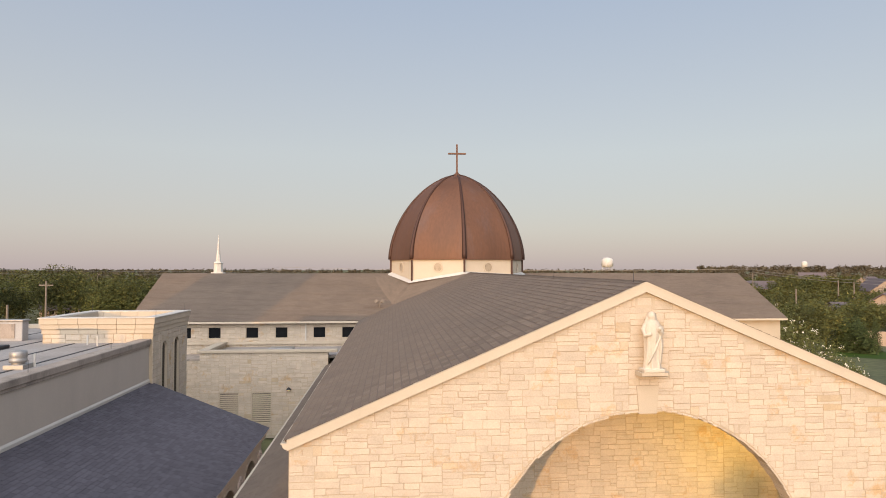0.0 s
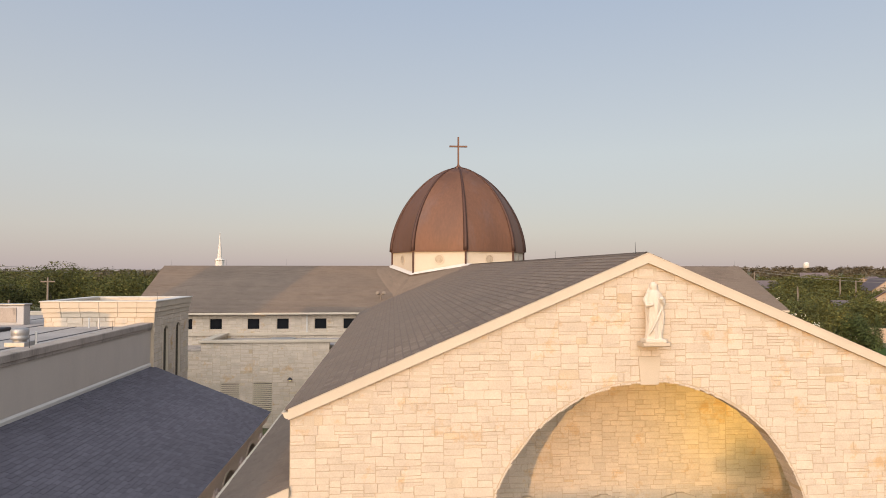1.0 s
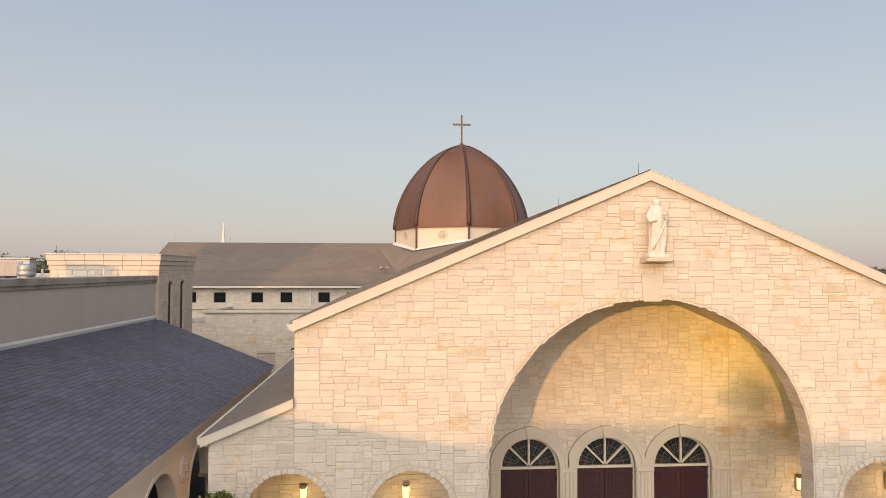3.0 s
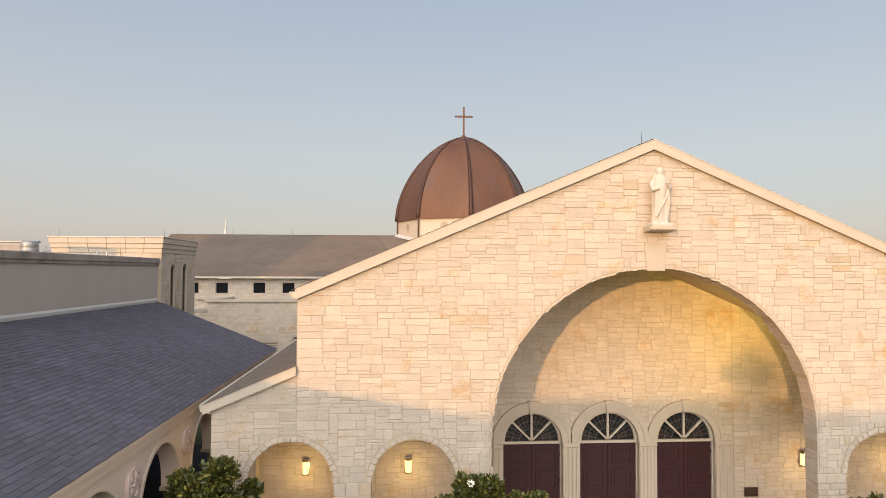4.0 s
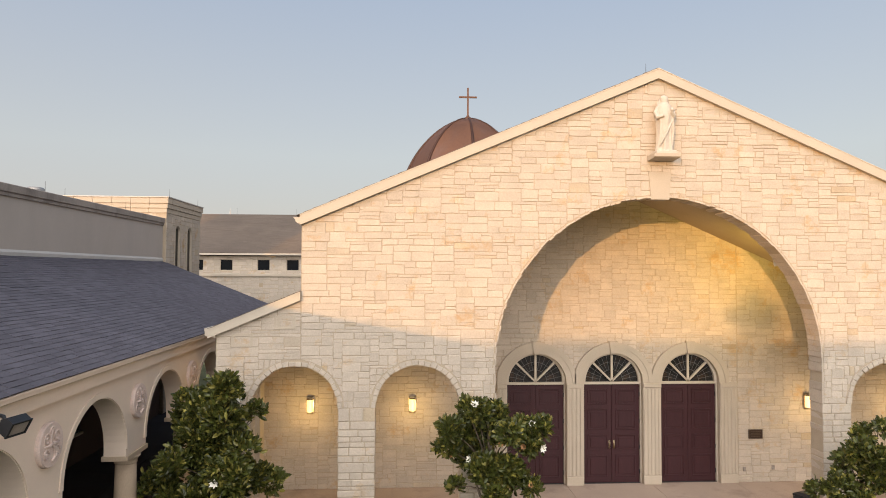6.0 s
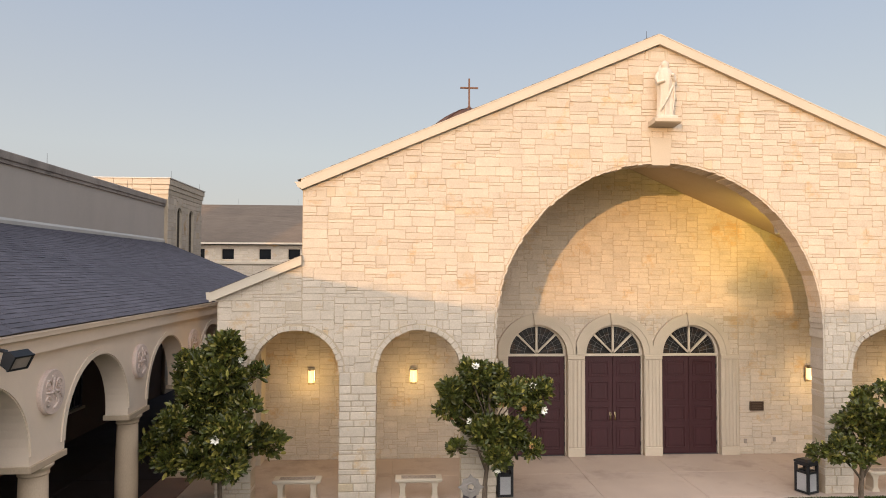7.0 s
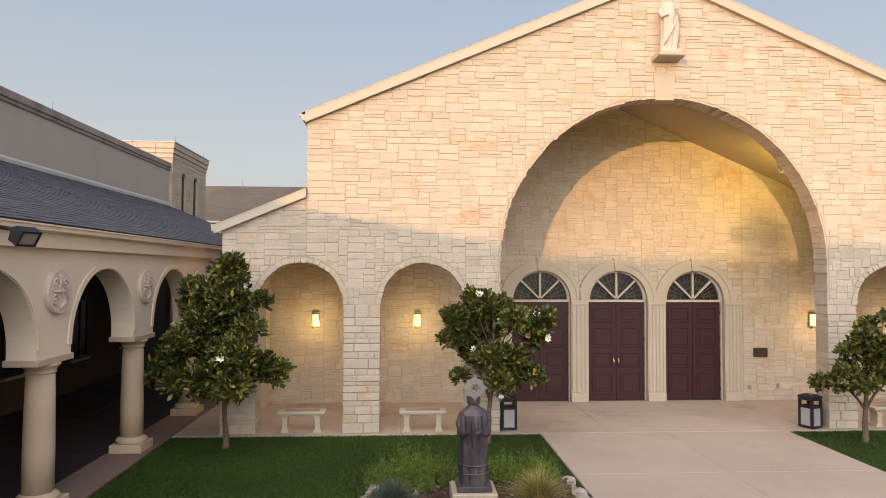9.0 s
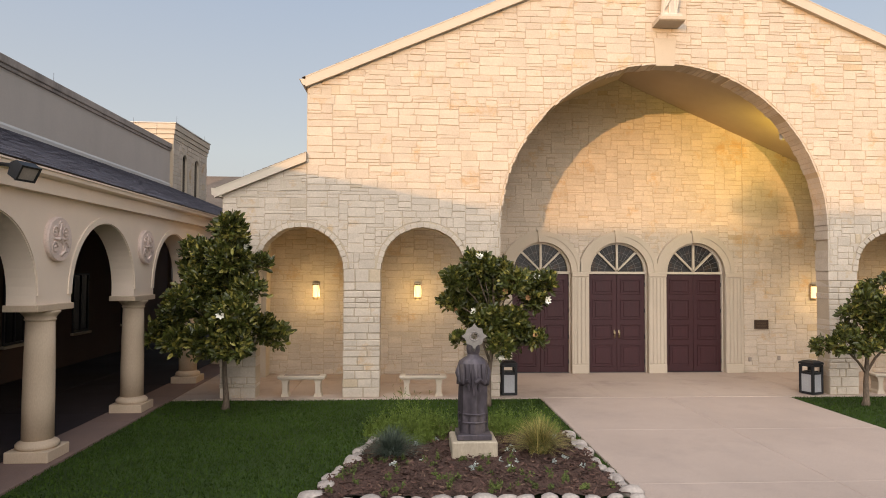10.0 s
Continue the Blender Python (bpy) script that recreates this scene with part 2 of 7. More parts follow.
M_LEADED = material("leaded_glass", (0.020, 0.019, 0.019), rough=0.2, var=0.4, scale=5, fine=18, fine_var=0.4, bump=0.3, depth=0.01, spec=0.3,
                    stain=(0.10, 0.055, 0.03), stain_amount=0.6, stain_scale=4)
M_LEAD = material("lead_came", (0.15, 0.14, 0.13), rough=0.5, metal=0.3, var=0.05, bump=0)
M_HOUSEWALL = material("house_brick", (0.38, 0.29, 0.22), rough=0.9, var=0.1, bump=0.1)
M_HOUSEROOF = material("house_roof", (0.13, 0.105, 0.11), rough=0.95, var=0.15, bump=0.1)
M_POLE = material("pole_wood", (0.20, 0.165, 0.135), rough=0.9, var=0.2, bump=0.2)
M_WIRE = material("cable", (0.30, 0.27, 0.24), rough=0.7, bump=0)
M_LAMPGLOW = glow_material("lamp_glass", (1.0, 0.74, 0.42), 0.8)

# ---- mesh tools ----
def link_mesh(name, verts, faces, mat, parent=None, smooth=False):
    me = bpy.data.meshes.new(name)
    me.from_pydata([tuple(v) for v in verts], [], faces)
    me.update()
    for mm in (mat if isinstance(mat, (list, tuple)) else [mat]):
        me.materials.append(mm)
    if smooth:
        me.polygons.foreach_set("use_smooth", [True] * len(me.polygons))
    ob = new(name, me)
    if parent:
        ob.parent = parent
    return ob


def part(name, bm, mat, parent=None, label="", smooth=False):
    """Links a bmesh as one mesh object, under a thing or a part."""
    bmesh.ops.recalc_face_normals(bm, faces=bm.faces)
    me = bpy.data.meshes.new(name)
    bm.to_mesh(me)
    bm.free()
    me.materials.append(mat)
    if smooth:
        me.polygons.foreach_set("use_smooth", [True] * len(me.polygons))
    ob = new(name, me)
    if parent:
        ob.parent = parent
    if label:
        tagged(ob, label)
    return ob


def empty(name, at=(0, 0, 0)):
    ob = new(name)
    ob.location = at
    return ob


def box(bm, x0, x1, y0, y1, z0, z1, bevel=0.0):
    r = bmesh.ops.create_cube(bm, size=1, matrix=Matrix.Translation(((x0 + x1) / 2, (y0 + y1) / 2, (z0 + z1) / 2)) @ Matrix.Diagonal((x1 - x0, y1 - y0, z1 - z0, 1)))
    if bevel:
        edges = {e for v in r["verts"] for e in v.link_edges}
        bmesh.ops.bevel(bm, geom=list(edges), offset=bevel, segments=1, affect="EDGES", profile=0.5)
    return bm


def boxed(*a, **k):
    return box(bmesh.new(), *a, **k)


def prism(bm, poly, axis, a, b):
    """Extrudes a plane outline along an axis: 'x' takes (y, z), 'y' takes (x, z), 'z' takes (x, y)."""
    def place(p, d):
        return {"x": (d, p[0], p[1]), "y": (p[0], d, p[1]), "z": (p[0], p[1], d)}[axis]
    lo = [bm.verts.new(place(p, a)) for p in poly]
    hi = [bm.verts.new(place(p, b)) for p in poly]
    k = len(poly)
    caps = [bm.faces.new(lo), bm.faces.new(hi[::-1])]
    for i in range(k):
        j = (i + 1) % k
        bm.faces.new((lo[i], hi[i], hi[j], lo[j]))
    if k > 4:
        bm.normal_update()
        bmesh.ops.triangulate(bm, faces=caps, quad_method="BEAUTY", ngon_method="EAR_CLIP")
    return bm


def lathe(bm, profile, cx=0, cy=0, steps=20, sx=1, sy=1):
    rings = []
    for r, z in profile:
        rings.append([bm.verts.new((cx + sx * r * math.cos(2 * math.pi * i / steps), cy + sy * r * math.sin(2 * math.pi * i / steps), z)) for i in range(steps)])
    for a, b in zip(rings, rings[1:]):
        for i in range(steps):
            j = (i + 1) % steps
            bm.faces.new((a[i], a[j], b[j], b[i]))
    bm.faces.new(rings[0][::-1])
    bm.faces.new(rings[-1])
    return bm


def tube(bm, pts, radii, steps=7):
    """A tapered round bar along points."""
    rings = []
    pts = [Vector(p) for p in pts]
    for i, p in enumerate(pts):
        d = (pts[min(i + 1, len(pts) - 1)] - pts[max(i - 1, 0)]).normalized()
        u = d.orthogonal().normalized()
        w = d.cross(u)
        r = radii[i] if isinstance(radii, (list, tuple)) else radii
        rings.append([bm.verts.new(p + r * (math.cos(2 * math.pi * k / steps) * u + math.sin(2 * math.pi * k / steps) * w)) for k in range(steps)])
    for a, b in zip(rings, rings[1:]):
        u = min(range(steps), key=lambda k: (b[k].co - a[0].co).length)
        for k in range(steps):
            bm.faces.new((a[k], a[(k + 1) % steps], b[(u + k + 1) % steps], b[(u + k) % steps]))
    bm.faces.new(rings[0][::-1])
    bm.faces.new(rings[-1])
    return bm


def arch_outline(x0, x1, top, arches, base=0.0, steps=28):
    """A wall's outline, with arched openings that stand on the floor. arches: (centre, springing, radius); top: points from right to left."""
    out = [(x0, base)]
    for cx, spring, r in arches:
        out += [(cx - r, base), (cx - r, spring)]
        out += [(cx - r * math.cos(math.pi * i / steps), spring + r * math.sin(math.pi * i / steps)) for i in range(1, steps)]
        out += [(cx + r, spring), (cx + r, base)]
    return out + [(x1, base)] + top


# ---- stonework ----
def ashlar(u0, u1, v0, v1, rng, cu=0.052, cv=0.074):
    """Random rubble courses that fill a rectangle without long upright joints: (u0, u1, v0, v1) each."""
    nu, nv = max(1, round((u1 - u0) / cu)), max(1, round((v1 - v0) / cv))
    cu, cv = (u1 - u0) / nu, (v1 - v0) / nv
    full = np.zeros((nv, nu), bool)
    out = []
    for j in range(nv):
        i = 0
        while i < nu:
            if full[j, i]:
                i += 1
                continue
            run = 1
            while i + run < nu and not full[j, i + run]:
                run += 1
            h = rng.choice((1, 1, 2, 2, 2, 2, 2, 3, 3))
            w = rng.randint(*((5, 12) if h == 1 else (5, 12) if h == 2 else (6, 12)))
            if run - w < 4:
                w = run if run <= 13 else run - rng.randint(5, 7)
            h = min(h, nv - j)
            if nv - j - h == 1 and h < 3:
                h += 1
            while h > 1 and full[j:j + h, i:i + w].any():
                h -= 1
            full[j:j + h, i:i + w] = True
            out.append((u0 + i * cu, u0 + (i + w) * cu, v0 + j * cv, v0 + (j + h) * cv))
            i += w
    return out


def clip(poly, nx, ny, d):
    """The part of a convex outline where nx * u + ny * v >= d."""
    out = []
    for (a, b), (c, e) in zip(poly, poly[1:] + poly[:1]):
        s, t = nx * a + ny * b - d, nx * c + ny * e - d
        if s >= 0:
            out.append((a, b))
        if (s > 0) != (t > 0) and abs(s - t) > 1e-9:
            k = s / (s - t)
            out.append((a + k * (c - a), b + k * (e - b)))
    return out


def area(poly):
    return 0.5 * abs(sum(a * e - c * b for (a, b), (c, e) in zip(poly, poly[1:] + poly[:1])))


def fit_blocks(rects, rng, arches=(), planes=(), joint=0.016):
    """Trims blocks to arches (centre, springing, radius) and to half planes (nu, nv, d), and loosens their corners."""
    out, todo = [], list(rects)
    while todo:
        a, b, c, d = todo.pop()
        near = False
        for cx, sp, r in arches:
            dx = max(a - cx, cx - b, 0)
            dz = max(c - sp, 0)
            far = max(math.hypot(max(abs(a - cx), abs(b - cx)), max(d - sp, 0)), 0)
            if math.hypot(dx, dz) < r < far:
                near = True
        if near and max(b - a, d - c) > 0.24:
            if b - a > d - c:
                todo += [(a, (a + b) / 2, c, d), ((a + b) / 2, b, c, d)]
            else:
                todo += [(a, b, c, (c + d) / 2), (a, b, (c + d) / 2, d)]
            continue
        g = joint / 2
        k = 0.010
        a2, b2, c2, d2 = a + g, b - g, c + g, d - g
        f1, f2 = rng.uniform(0.3, 0.7), rng.uniform(0.3, 0.7)
        poly = [(a2, c2), (a2 + f1 * (b2 - a2), c2 - 0.003), (b2, c2), (b2 + 0.003, c2 + f2 * (d2 - c2)), (b2, d2), (a2 + f2 * (b2 - a2), d2 + 0.003), (a2, d2), (a2 - 0.003, c2 + f1 * (d2 - c2))]
        poly = [(u + rng.uniform(-k, k), v + rng.uniform(-k, k)) for u, v in poly]
        for cx, sp, r in arches:
            mu, mv = (a + b) / 2 - cx, (c + d) / 2 - sp
            if mv <= 0:
                side = 1 if mu > 0 else -1
                if abs(mu) < r + (b - a):
                    poly = clip(poly, side, 0, side * cx + r) if poly else poly
            else:
                q = math.hypot(mu, mv)
                if q < r + 1:
                    nu, nv = mu / q, mv / q
                    poly = clip(poly, nu, nv, nu * cx + nv * sp + r) if poly else poly
        for nu, nv, dd in planes:
            poly = clip(poly, nu, nv, dd) if poly else poly
        if len(poly) >= 3 and area(poly) > 0.003:
            out.append(poly)
    return out


def block_mesh(poly, place, rng, proud=0.02, inset=0.007):
    """Vertices and faces of one block that stands out of the wall, with eased edges."""
    cu, cv = sum(p[0] for p in poly) / len(poly), sum(p[1] for p in poly) / len(poly)
    h = proud * rng.uniform(0.55, 1.35)
    k = len(poly)
    inner = []
    for u, v in poly:
        q = max(math.hypot(u - cu, v - cv), 1e-6)
        f = max(0.2, 1 - 1.5 * inset / q)
        inner.append((cu + (u - cu) * f, cv + (v - cv) * f))
    vs = [place(u, v, -0.01) for u, v in poly] + [place(u, v, h * 0.6) for u, v in poly]
    vs += [place(u, v, h * rng.uniform(0.93, 1.07)) for u, v in inner]
    fs = []
    for r in (0, k):
        for i in range(k):
            j = (i + 1) % k
            fs.append((r + i, r + j, r + k + j, r + k + i))
    fs.append(tuple(2 * k + i for i in range(k)))
    return vs, fs


def lay_blocks(polys, place, wall, rng, score=None, limit=0, proud=0.02, flip=False):
    """Lays blocks on a wall: those with the best score as single parts, the rest joined."""
    order = sorted(polys, key=score) if score else polys
    vs, fs = [], []
    for i, poly in enumerate(order):
        v, f = block_mesh(poly, place, rng, proud)
        if flip:
            f = [q[::-1] for q in f]
        if i < limit:
            link_mesh("stone", v, f, M_STONE, wall)
        else:
            o = len(vs)
            vs += v
            fs += [tuple(o + x for x in q) for q in f]
    if vs:
        tagged(link_mesh("stonework", vs, fs, M_STONEWORK, wall), kind="stuff")


def voussoirs(cx, spring, r, ring, y0, y1, wall, rng, base=0.0, size=0.2, joint=0.012, jambs=True):
    """The ring of cut blocks round an arch and down its jambs, through the wall's depth."""
    n = max(5, round(math.pi * (r + ring / 2) / size))
    cells = []
    for i in range(n):
        a, b = math.pi * i / n, math.pi * (i + 1) / n
        g = joint / 2 / r
        o = ring * rng.uniform(0.8, 1.15)
        cells.append([(cx - (r + e) * math.cos(t), spring + (r + e) * math.sin(t)) for t, e in ((a + g, 0), (b - g, 0), (b - g, o), (a + g, o))])
    z = base
    while z < spring - 0.05 and jambs:
        h = min(rng.uniform(0.16, 0.34), spring - z)
        if spring - z - h < 0.1:
            h = spring - z
        for s in (-1, 1):
            o = ring * rng.uniform(0.85, 1.1)
            cells.append([(cx + s * r, z + joint / 2), (cx + s * r, z + h - joint / 2), (cx + s * (r + o), z + h - joint / 2), (cx + s * (r + o), z + joint / 2)])
        z += h
    for c in cells:
        bm = bmesh.new()
        k = rng.uniform(-0.008, 0.012) if ring > 0.08 else rng.uniform(-0.02, 0.022)
        mu, mv = sum(p[0] for p in c) / 4, sum(p[1] for p in c) / 4
        d = Vector((mu - cx, max(mv - spring, 0) if mv > spring else 0))
        d.normalize()
        c = [(u - d.x * (0.012 + k), v - d.y * (0.012 + k)) for u, v in c]
        prism(bm, c, "y", y0 - 0.03 - k, y1 + 0.01)
        part("stone", bm, M_STONE, wall)


def pier(u0, u1, top, y0, y1, wall, rng, joint=0.018):
    """A pier of coursed blocks, one to three in a course, through the wall's depth."""
    z = 0.0
    while z < top - 0.01:
        h = rng.choice((0.09, 0.12, 0.15, 0.16, 0.19, 0.23))
        if top - z - h < 0.10:
            h = top - z
        cuts = rng.choice(([rng.uniform(0.5, 0.75)], [rng.uniform(0.25, 0.5)], [rng.uniform(0.2, 0.38), rng.uniform(0.55, 0.8)], [rng.uniform(0.28, 0.42), rng.uniform(0.62, 0.85)]))
        us = [u0 - 0.012] + [u0 + c * (u1 - u0) for c in cuts] + [u1 + 0.012]
        for a, b in zip(us, us[1:]):
            k, e = rng.uniform(0.014, 0.026), [rng.uniform(-0.009, 0.009) for _ in range(4)]
            bm = boxed(a + joint / 2 + e[0], b - joint / 2 + e[1], y0 - k, y1 + 0.012, z + joint / 2, z + h - joint / 2, 0.009)
            for v in bm.verts:
                v.co.x += rng.uniform(-0.004, 0.004)
                v.co.z += rng.uniform(-0.004, 0.004)
                v.co.y += rng.uniform(-0.003, 0.003)
            part("stone", bm, M_STONE, wall)
        z += h


# ---- shingles ----
def shingle_field(origin, along, up, normal, length, rise, parent, rng, tab=0.31, course=0.145, keep=None, pick=None, limit=0, name="shingle", thick=0.016, mats=(M_SHINGLE, M_SHINGLES), bands=0.0):
    """Courses of overlapping tabs on a roof plane: along is the eave's way, up goes up the slope. keep(s, t): whether a tab lies on the roof."""
    origin, along, up, normal = Vector(origin), Vector(along).normalized(), Vector(up).normalized(), Vector(normal).normalized()
    vs, fs, made, lines = [], [], 0, []
    rows = int(rise / course)
    for r in range(rows + 1):
        t0 = r * course
        t1 = min(t0 + course * 1.25, rise)
        # Shadow line of each course, put in as a thin dark strip.
        if bands and t0 + course < rise:
            q = [origin + along * x + up * y + normal * (thick * 0.62) for x, y in ((0, t0 + course - bands), (length, t0 + course - bands), (length, t0 + course + 0.02), (0, t0 + course + 0.02))]
            lines += q
        s = -tab * rng.random()
        while s < length:
            w = tab * rng.uniform(0.85, 1.15)
            a, b = max(s, 0), min(s + w - 0.008, length)
            s += w
            if b - a < 0.04 or (keep and not keep((a + b) / 2, t0)):
                continue
            h = thick * rng.uniform(0.7, 1.3)
            d = rng.uniform(-0.006, 0.006)
            q = [origin + along * x + up * (y + d) + normal * z for x, y, z in
                 ((a, t0, 0.004), (b, t0, 0.004), (b, t0, h), (a, t0, h), (b, t1, 0.003), (a, t1, 0.003))]
            f = [(0, 1, 2, 3), (3, 2, 4, 5), (0, 3, 5), (1, 4, 2)]
            if made < limit and pick and pick((a + b) / 2, t0):
                link_mesh(name, q, f, mats[0], parent)
                made += 1
            else:
                o = len(vs)
                vs += q
                fs += [tuple(o + i for i in g) for g in f]
    if vs:
        tagged(link_mesh("shingle_courses", vs, fs, mats[1], parent), kind="stuff")
    if lines:
        tagged(link_mesh("shadow_lines", lines, [(4 * i, 4 * i + 1, 4 * i + 2, 4 * i + 3) for i in range(len(lines) // 4)], M_UNDERLAY, parent), kind="stuff")

# ---- the church's plan: x along the front, y into the depth ----
FRONT, BACK, MID, THICK = 15.155, 18.53, 6.02, 0.45
NAVE_L, NAVE_R, EAVE_Z, RIDGE_Z = -2.32, 14.36, 7.33, 10.875
SLOPE = (RIDGE_Z - EAVE_Z) / (MID - NAVE_L)
AISLE_L, AISLE_R = -4.2, 16.24
SMALL = 2.92, 0.98
ARCHES = [(-2.43, *SMALL), (0.36, *SMALL), (MID + 0.05, 3.89, 3.93), (11.68, *SMALL), (14.47, *SMALL)]
DOORS = [3.80, 6.02, 8.27]
rng = random.Random(7)


def front_place(u, v, h):
    return (u, FRONT - h, v)


def back_place(u, v, h):
    return (u, BACK - h, v)


# ground: one sheet to the horizon, rising a little far away
def ground_z(x, y):
    d = math.hypot(x - 5, y - 20)
    k = min(max((d - 250) / 900, 0), 1)
    return -0.06 - 0.8 * min(max((d - 40) / 80, 0), 1) + 2 * k * (0.5 + 0.5 * math.sin(x * 0.004 + 1.0) * math.cos(y * 0.003))


gs = [-4200, -2600, -1600, -1100, -800, -600, -450, -340, -260, -200, -150, -110, -80, -50, -25, 0, 25, 50, 80, 110, 150, 200, 260, 340, 450, 600, 800, 1100, 1600, 2600, 4200]
gv = [(x, y, ground_z(x, y)) for y in gs for x in gs]
N = len(gs)
tagged(link_mesh("ground", gv, [(j * N + i, j * N + i + 1, (j + 1) * N + i + 1, (j + 1) * N + i) for j in range(N - 1) for i in range(N - 1)], M_SOIL, smooth=True),
       "dry grassy ground that reaches the horizon", "ground", kind="structure")

# front wall with its arches
front_top = [(AISLE_R, 4.62), (NAVE_R, 5.42), (NAVE_R, 7.12), (MID, RIDGE_Z - 0.14), (NAVE_L, 7.12), (NAVE_L, 5.42), (AISLE_L, 4.63)]
wall_front = part("wall_front", prism(bmesh.new(), arch_outline(AISLE_L, AISLE_R, front_top, ARCHES), "y", FRONT, FRONT + THICK), M_MORTAR)
tagged(wall_front, "gabled front wall of pale limestone blocks with arches", "wall", kind="structure")
gable_planes = [(-SLOPE, -1, -SLOPE * MID - (RIDGE_Z - 0.22)), (SLOPE, -1, SLOPE * MID - (RIDGE_Z - 0.22))]
wide = [(c, s, r + (0.045 if r > 2 else 0.125)) for c, s, r in ARCHES]
blocks = fit_blocks(ashlar(NAVE_L + 0.01, NAVE_R - 0.01, SMALL[0], 10.8, rng), rng, wide, gable_planes)
blocks += fit_blocks(ashlar(AISLE_L + 0.005, NAVE_L, SMALL[0], 5.5, rng), rng, wide, [(0.417, -1, 0.417 * NAVE_L - 5.385)])
blocks += fit_blocks(ashlar(NAVE_R, AISLE_R - 0.005, SMALL[0], 5.5, rng), rng, wide, [(-0.417, -1, -0.417 * NAVE_R - 5.385)])
lay_blocks(blocks, front_place, wall_front, rng, score=lambda p: math.hypot(p[0][0] - 1.5, (p[0][1] - 4.0) * 1.2), limit=300, proud=0.012)
for c, s, r in ARCHES:
    voussoirs(c, s, r, 0.035 if r > 2 else 0.11, FRONT, FRONT + THICK, wall_front, rng, base=SMALL[0], size=0.13 if r > 2 else 0.15, joint=0.012 if r > 2 else 0.018, jambs=r > 2)
edges = [AISLE_L] + [c + k * r for c, s, r in ARCHES for k in (-1, 1)] + [AISLE_R]
for a, b in zip(edges[::2], edges[1::2]):
    pier(a, b, SMALL[0], FRONT, FRONT + THICK, wall_front, rng)

# porch wall behind, with the three door openings
back_top = [(AISLE_R, 4.4), (NAVE_R, 4.7), (MID, 8.5), (NAVE_L, 4.7), (AISLE_L, 4.4)]
DOOR_ARCH = [(x, 2.86, 0.86) for x in DOORS]
wall_back = part("wall_porch", prism(bmesh.new(), arch_outline(AISLE_L, AISLE_R, back_top, DOOR_ARCH), "y", BACK, BACK + 0.4), M_MORTAR)
tagged(wall_back, "porch wall of pale limestone blocks with three doorways", "wall", kind="structure")
back_open = [(x, 2.86, 1.13) for x in DOORS]
ceil_planes = [(s * 0.435, -1, s * 0.435 * MID - 8.5) for s in (1, -1)]
blocks = fit_blocks(ashlar(AISLE_L + 0.01, NAVE_L, 0.0, 4.4, rng, 0.047, 0.066), rng)
blocks += fit_blocks(ashlar(NAVE_L, 9.68, 0.0, 8.5, rng, 0.047, 0.066), rng, back_open, ceil_planes)
blocks += fit_blocks(ashlar(9.70, NAVE_R, 0.0, 7.0, rng, 0.047, 0.066), rng, (), ceil_planes)
blocks += fit_blocks(ashlar(NAVE_R, AISLE_R - 0.01, 0.0, 4.4, rng, 0.047, 0.066), rng)
lay_blocks(blocks, back_place, wall_back, rng, score=lambda p: math.hypot(p[0][0] - 4, (p[0][1] - 3.5)), limit=300, proud=0.013)

# porch ceiling and the side walls of the porch
bm = bmesh.new()
ct, cs = 8.42, 0.435
prism(bm, [(NAVE_L + 0.3, ct - cs * (MID - NAVE_L - 0.3)), (MID, ct), (NAVE_R - 0.3, ct - cs * (NAVE_R - 0.3 - MID)), (NAVE_R - 0.3, ct - cs * (NAVE_R - 0.3 - MID) + 0.1), (MID, ct + 0.1),
           (NAVE_L + 0.3, ct - cs * (MID - NAVE_L - 0.3) + 0.1)], "y", FRONT + THICK, BACK)
box(bm, AISLE_L, NAVE_L + 0.3, FRONT + THICK, BACK, 4.4, 4.5)
box(bm, NAVE_R - 0.3, AISLE_R, FRONT + THICK, BACK, 4.4, 4.5)
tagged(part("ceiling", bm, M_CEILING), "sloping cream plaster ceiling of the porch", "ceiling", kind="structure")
for i, (x, s) in enumerate(((AISLE_L, 1), (AISLE_R - 0.4, 1))):
    bm = bmesh.new()
    prism(bm, arch_outline(FRONT + THICK, BACK, [(BACK, 4.4), (FRONT + THICK, 4.4)], [((FRONT + THICK + BACK) / 2, 2.6, 0.95)]), "x", x, x + 0.4)
    tagged(part("wall_porch_side_" + str(i + 1), bm, M_CAST), "end wall of the porch with an arched opening", "wall", kind="structure")

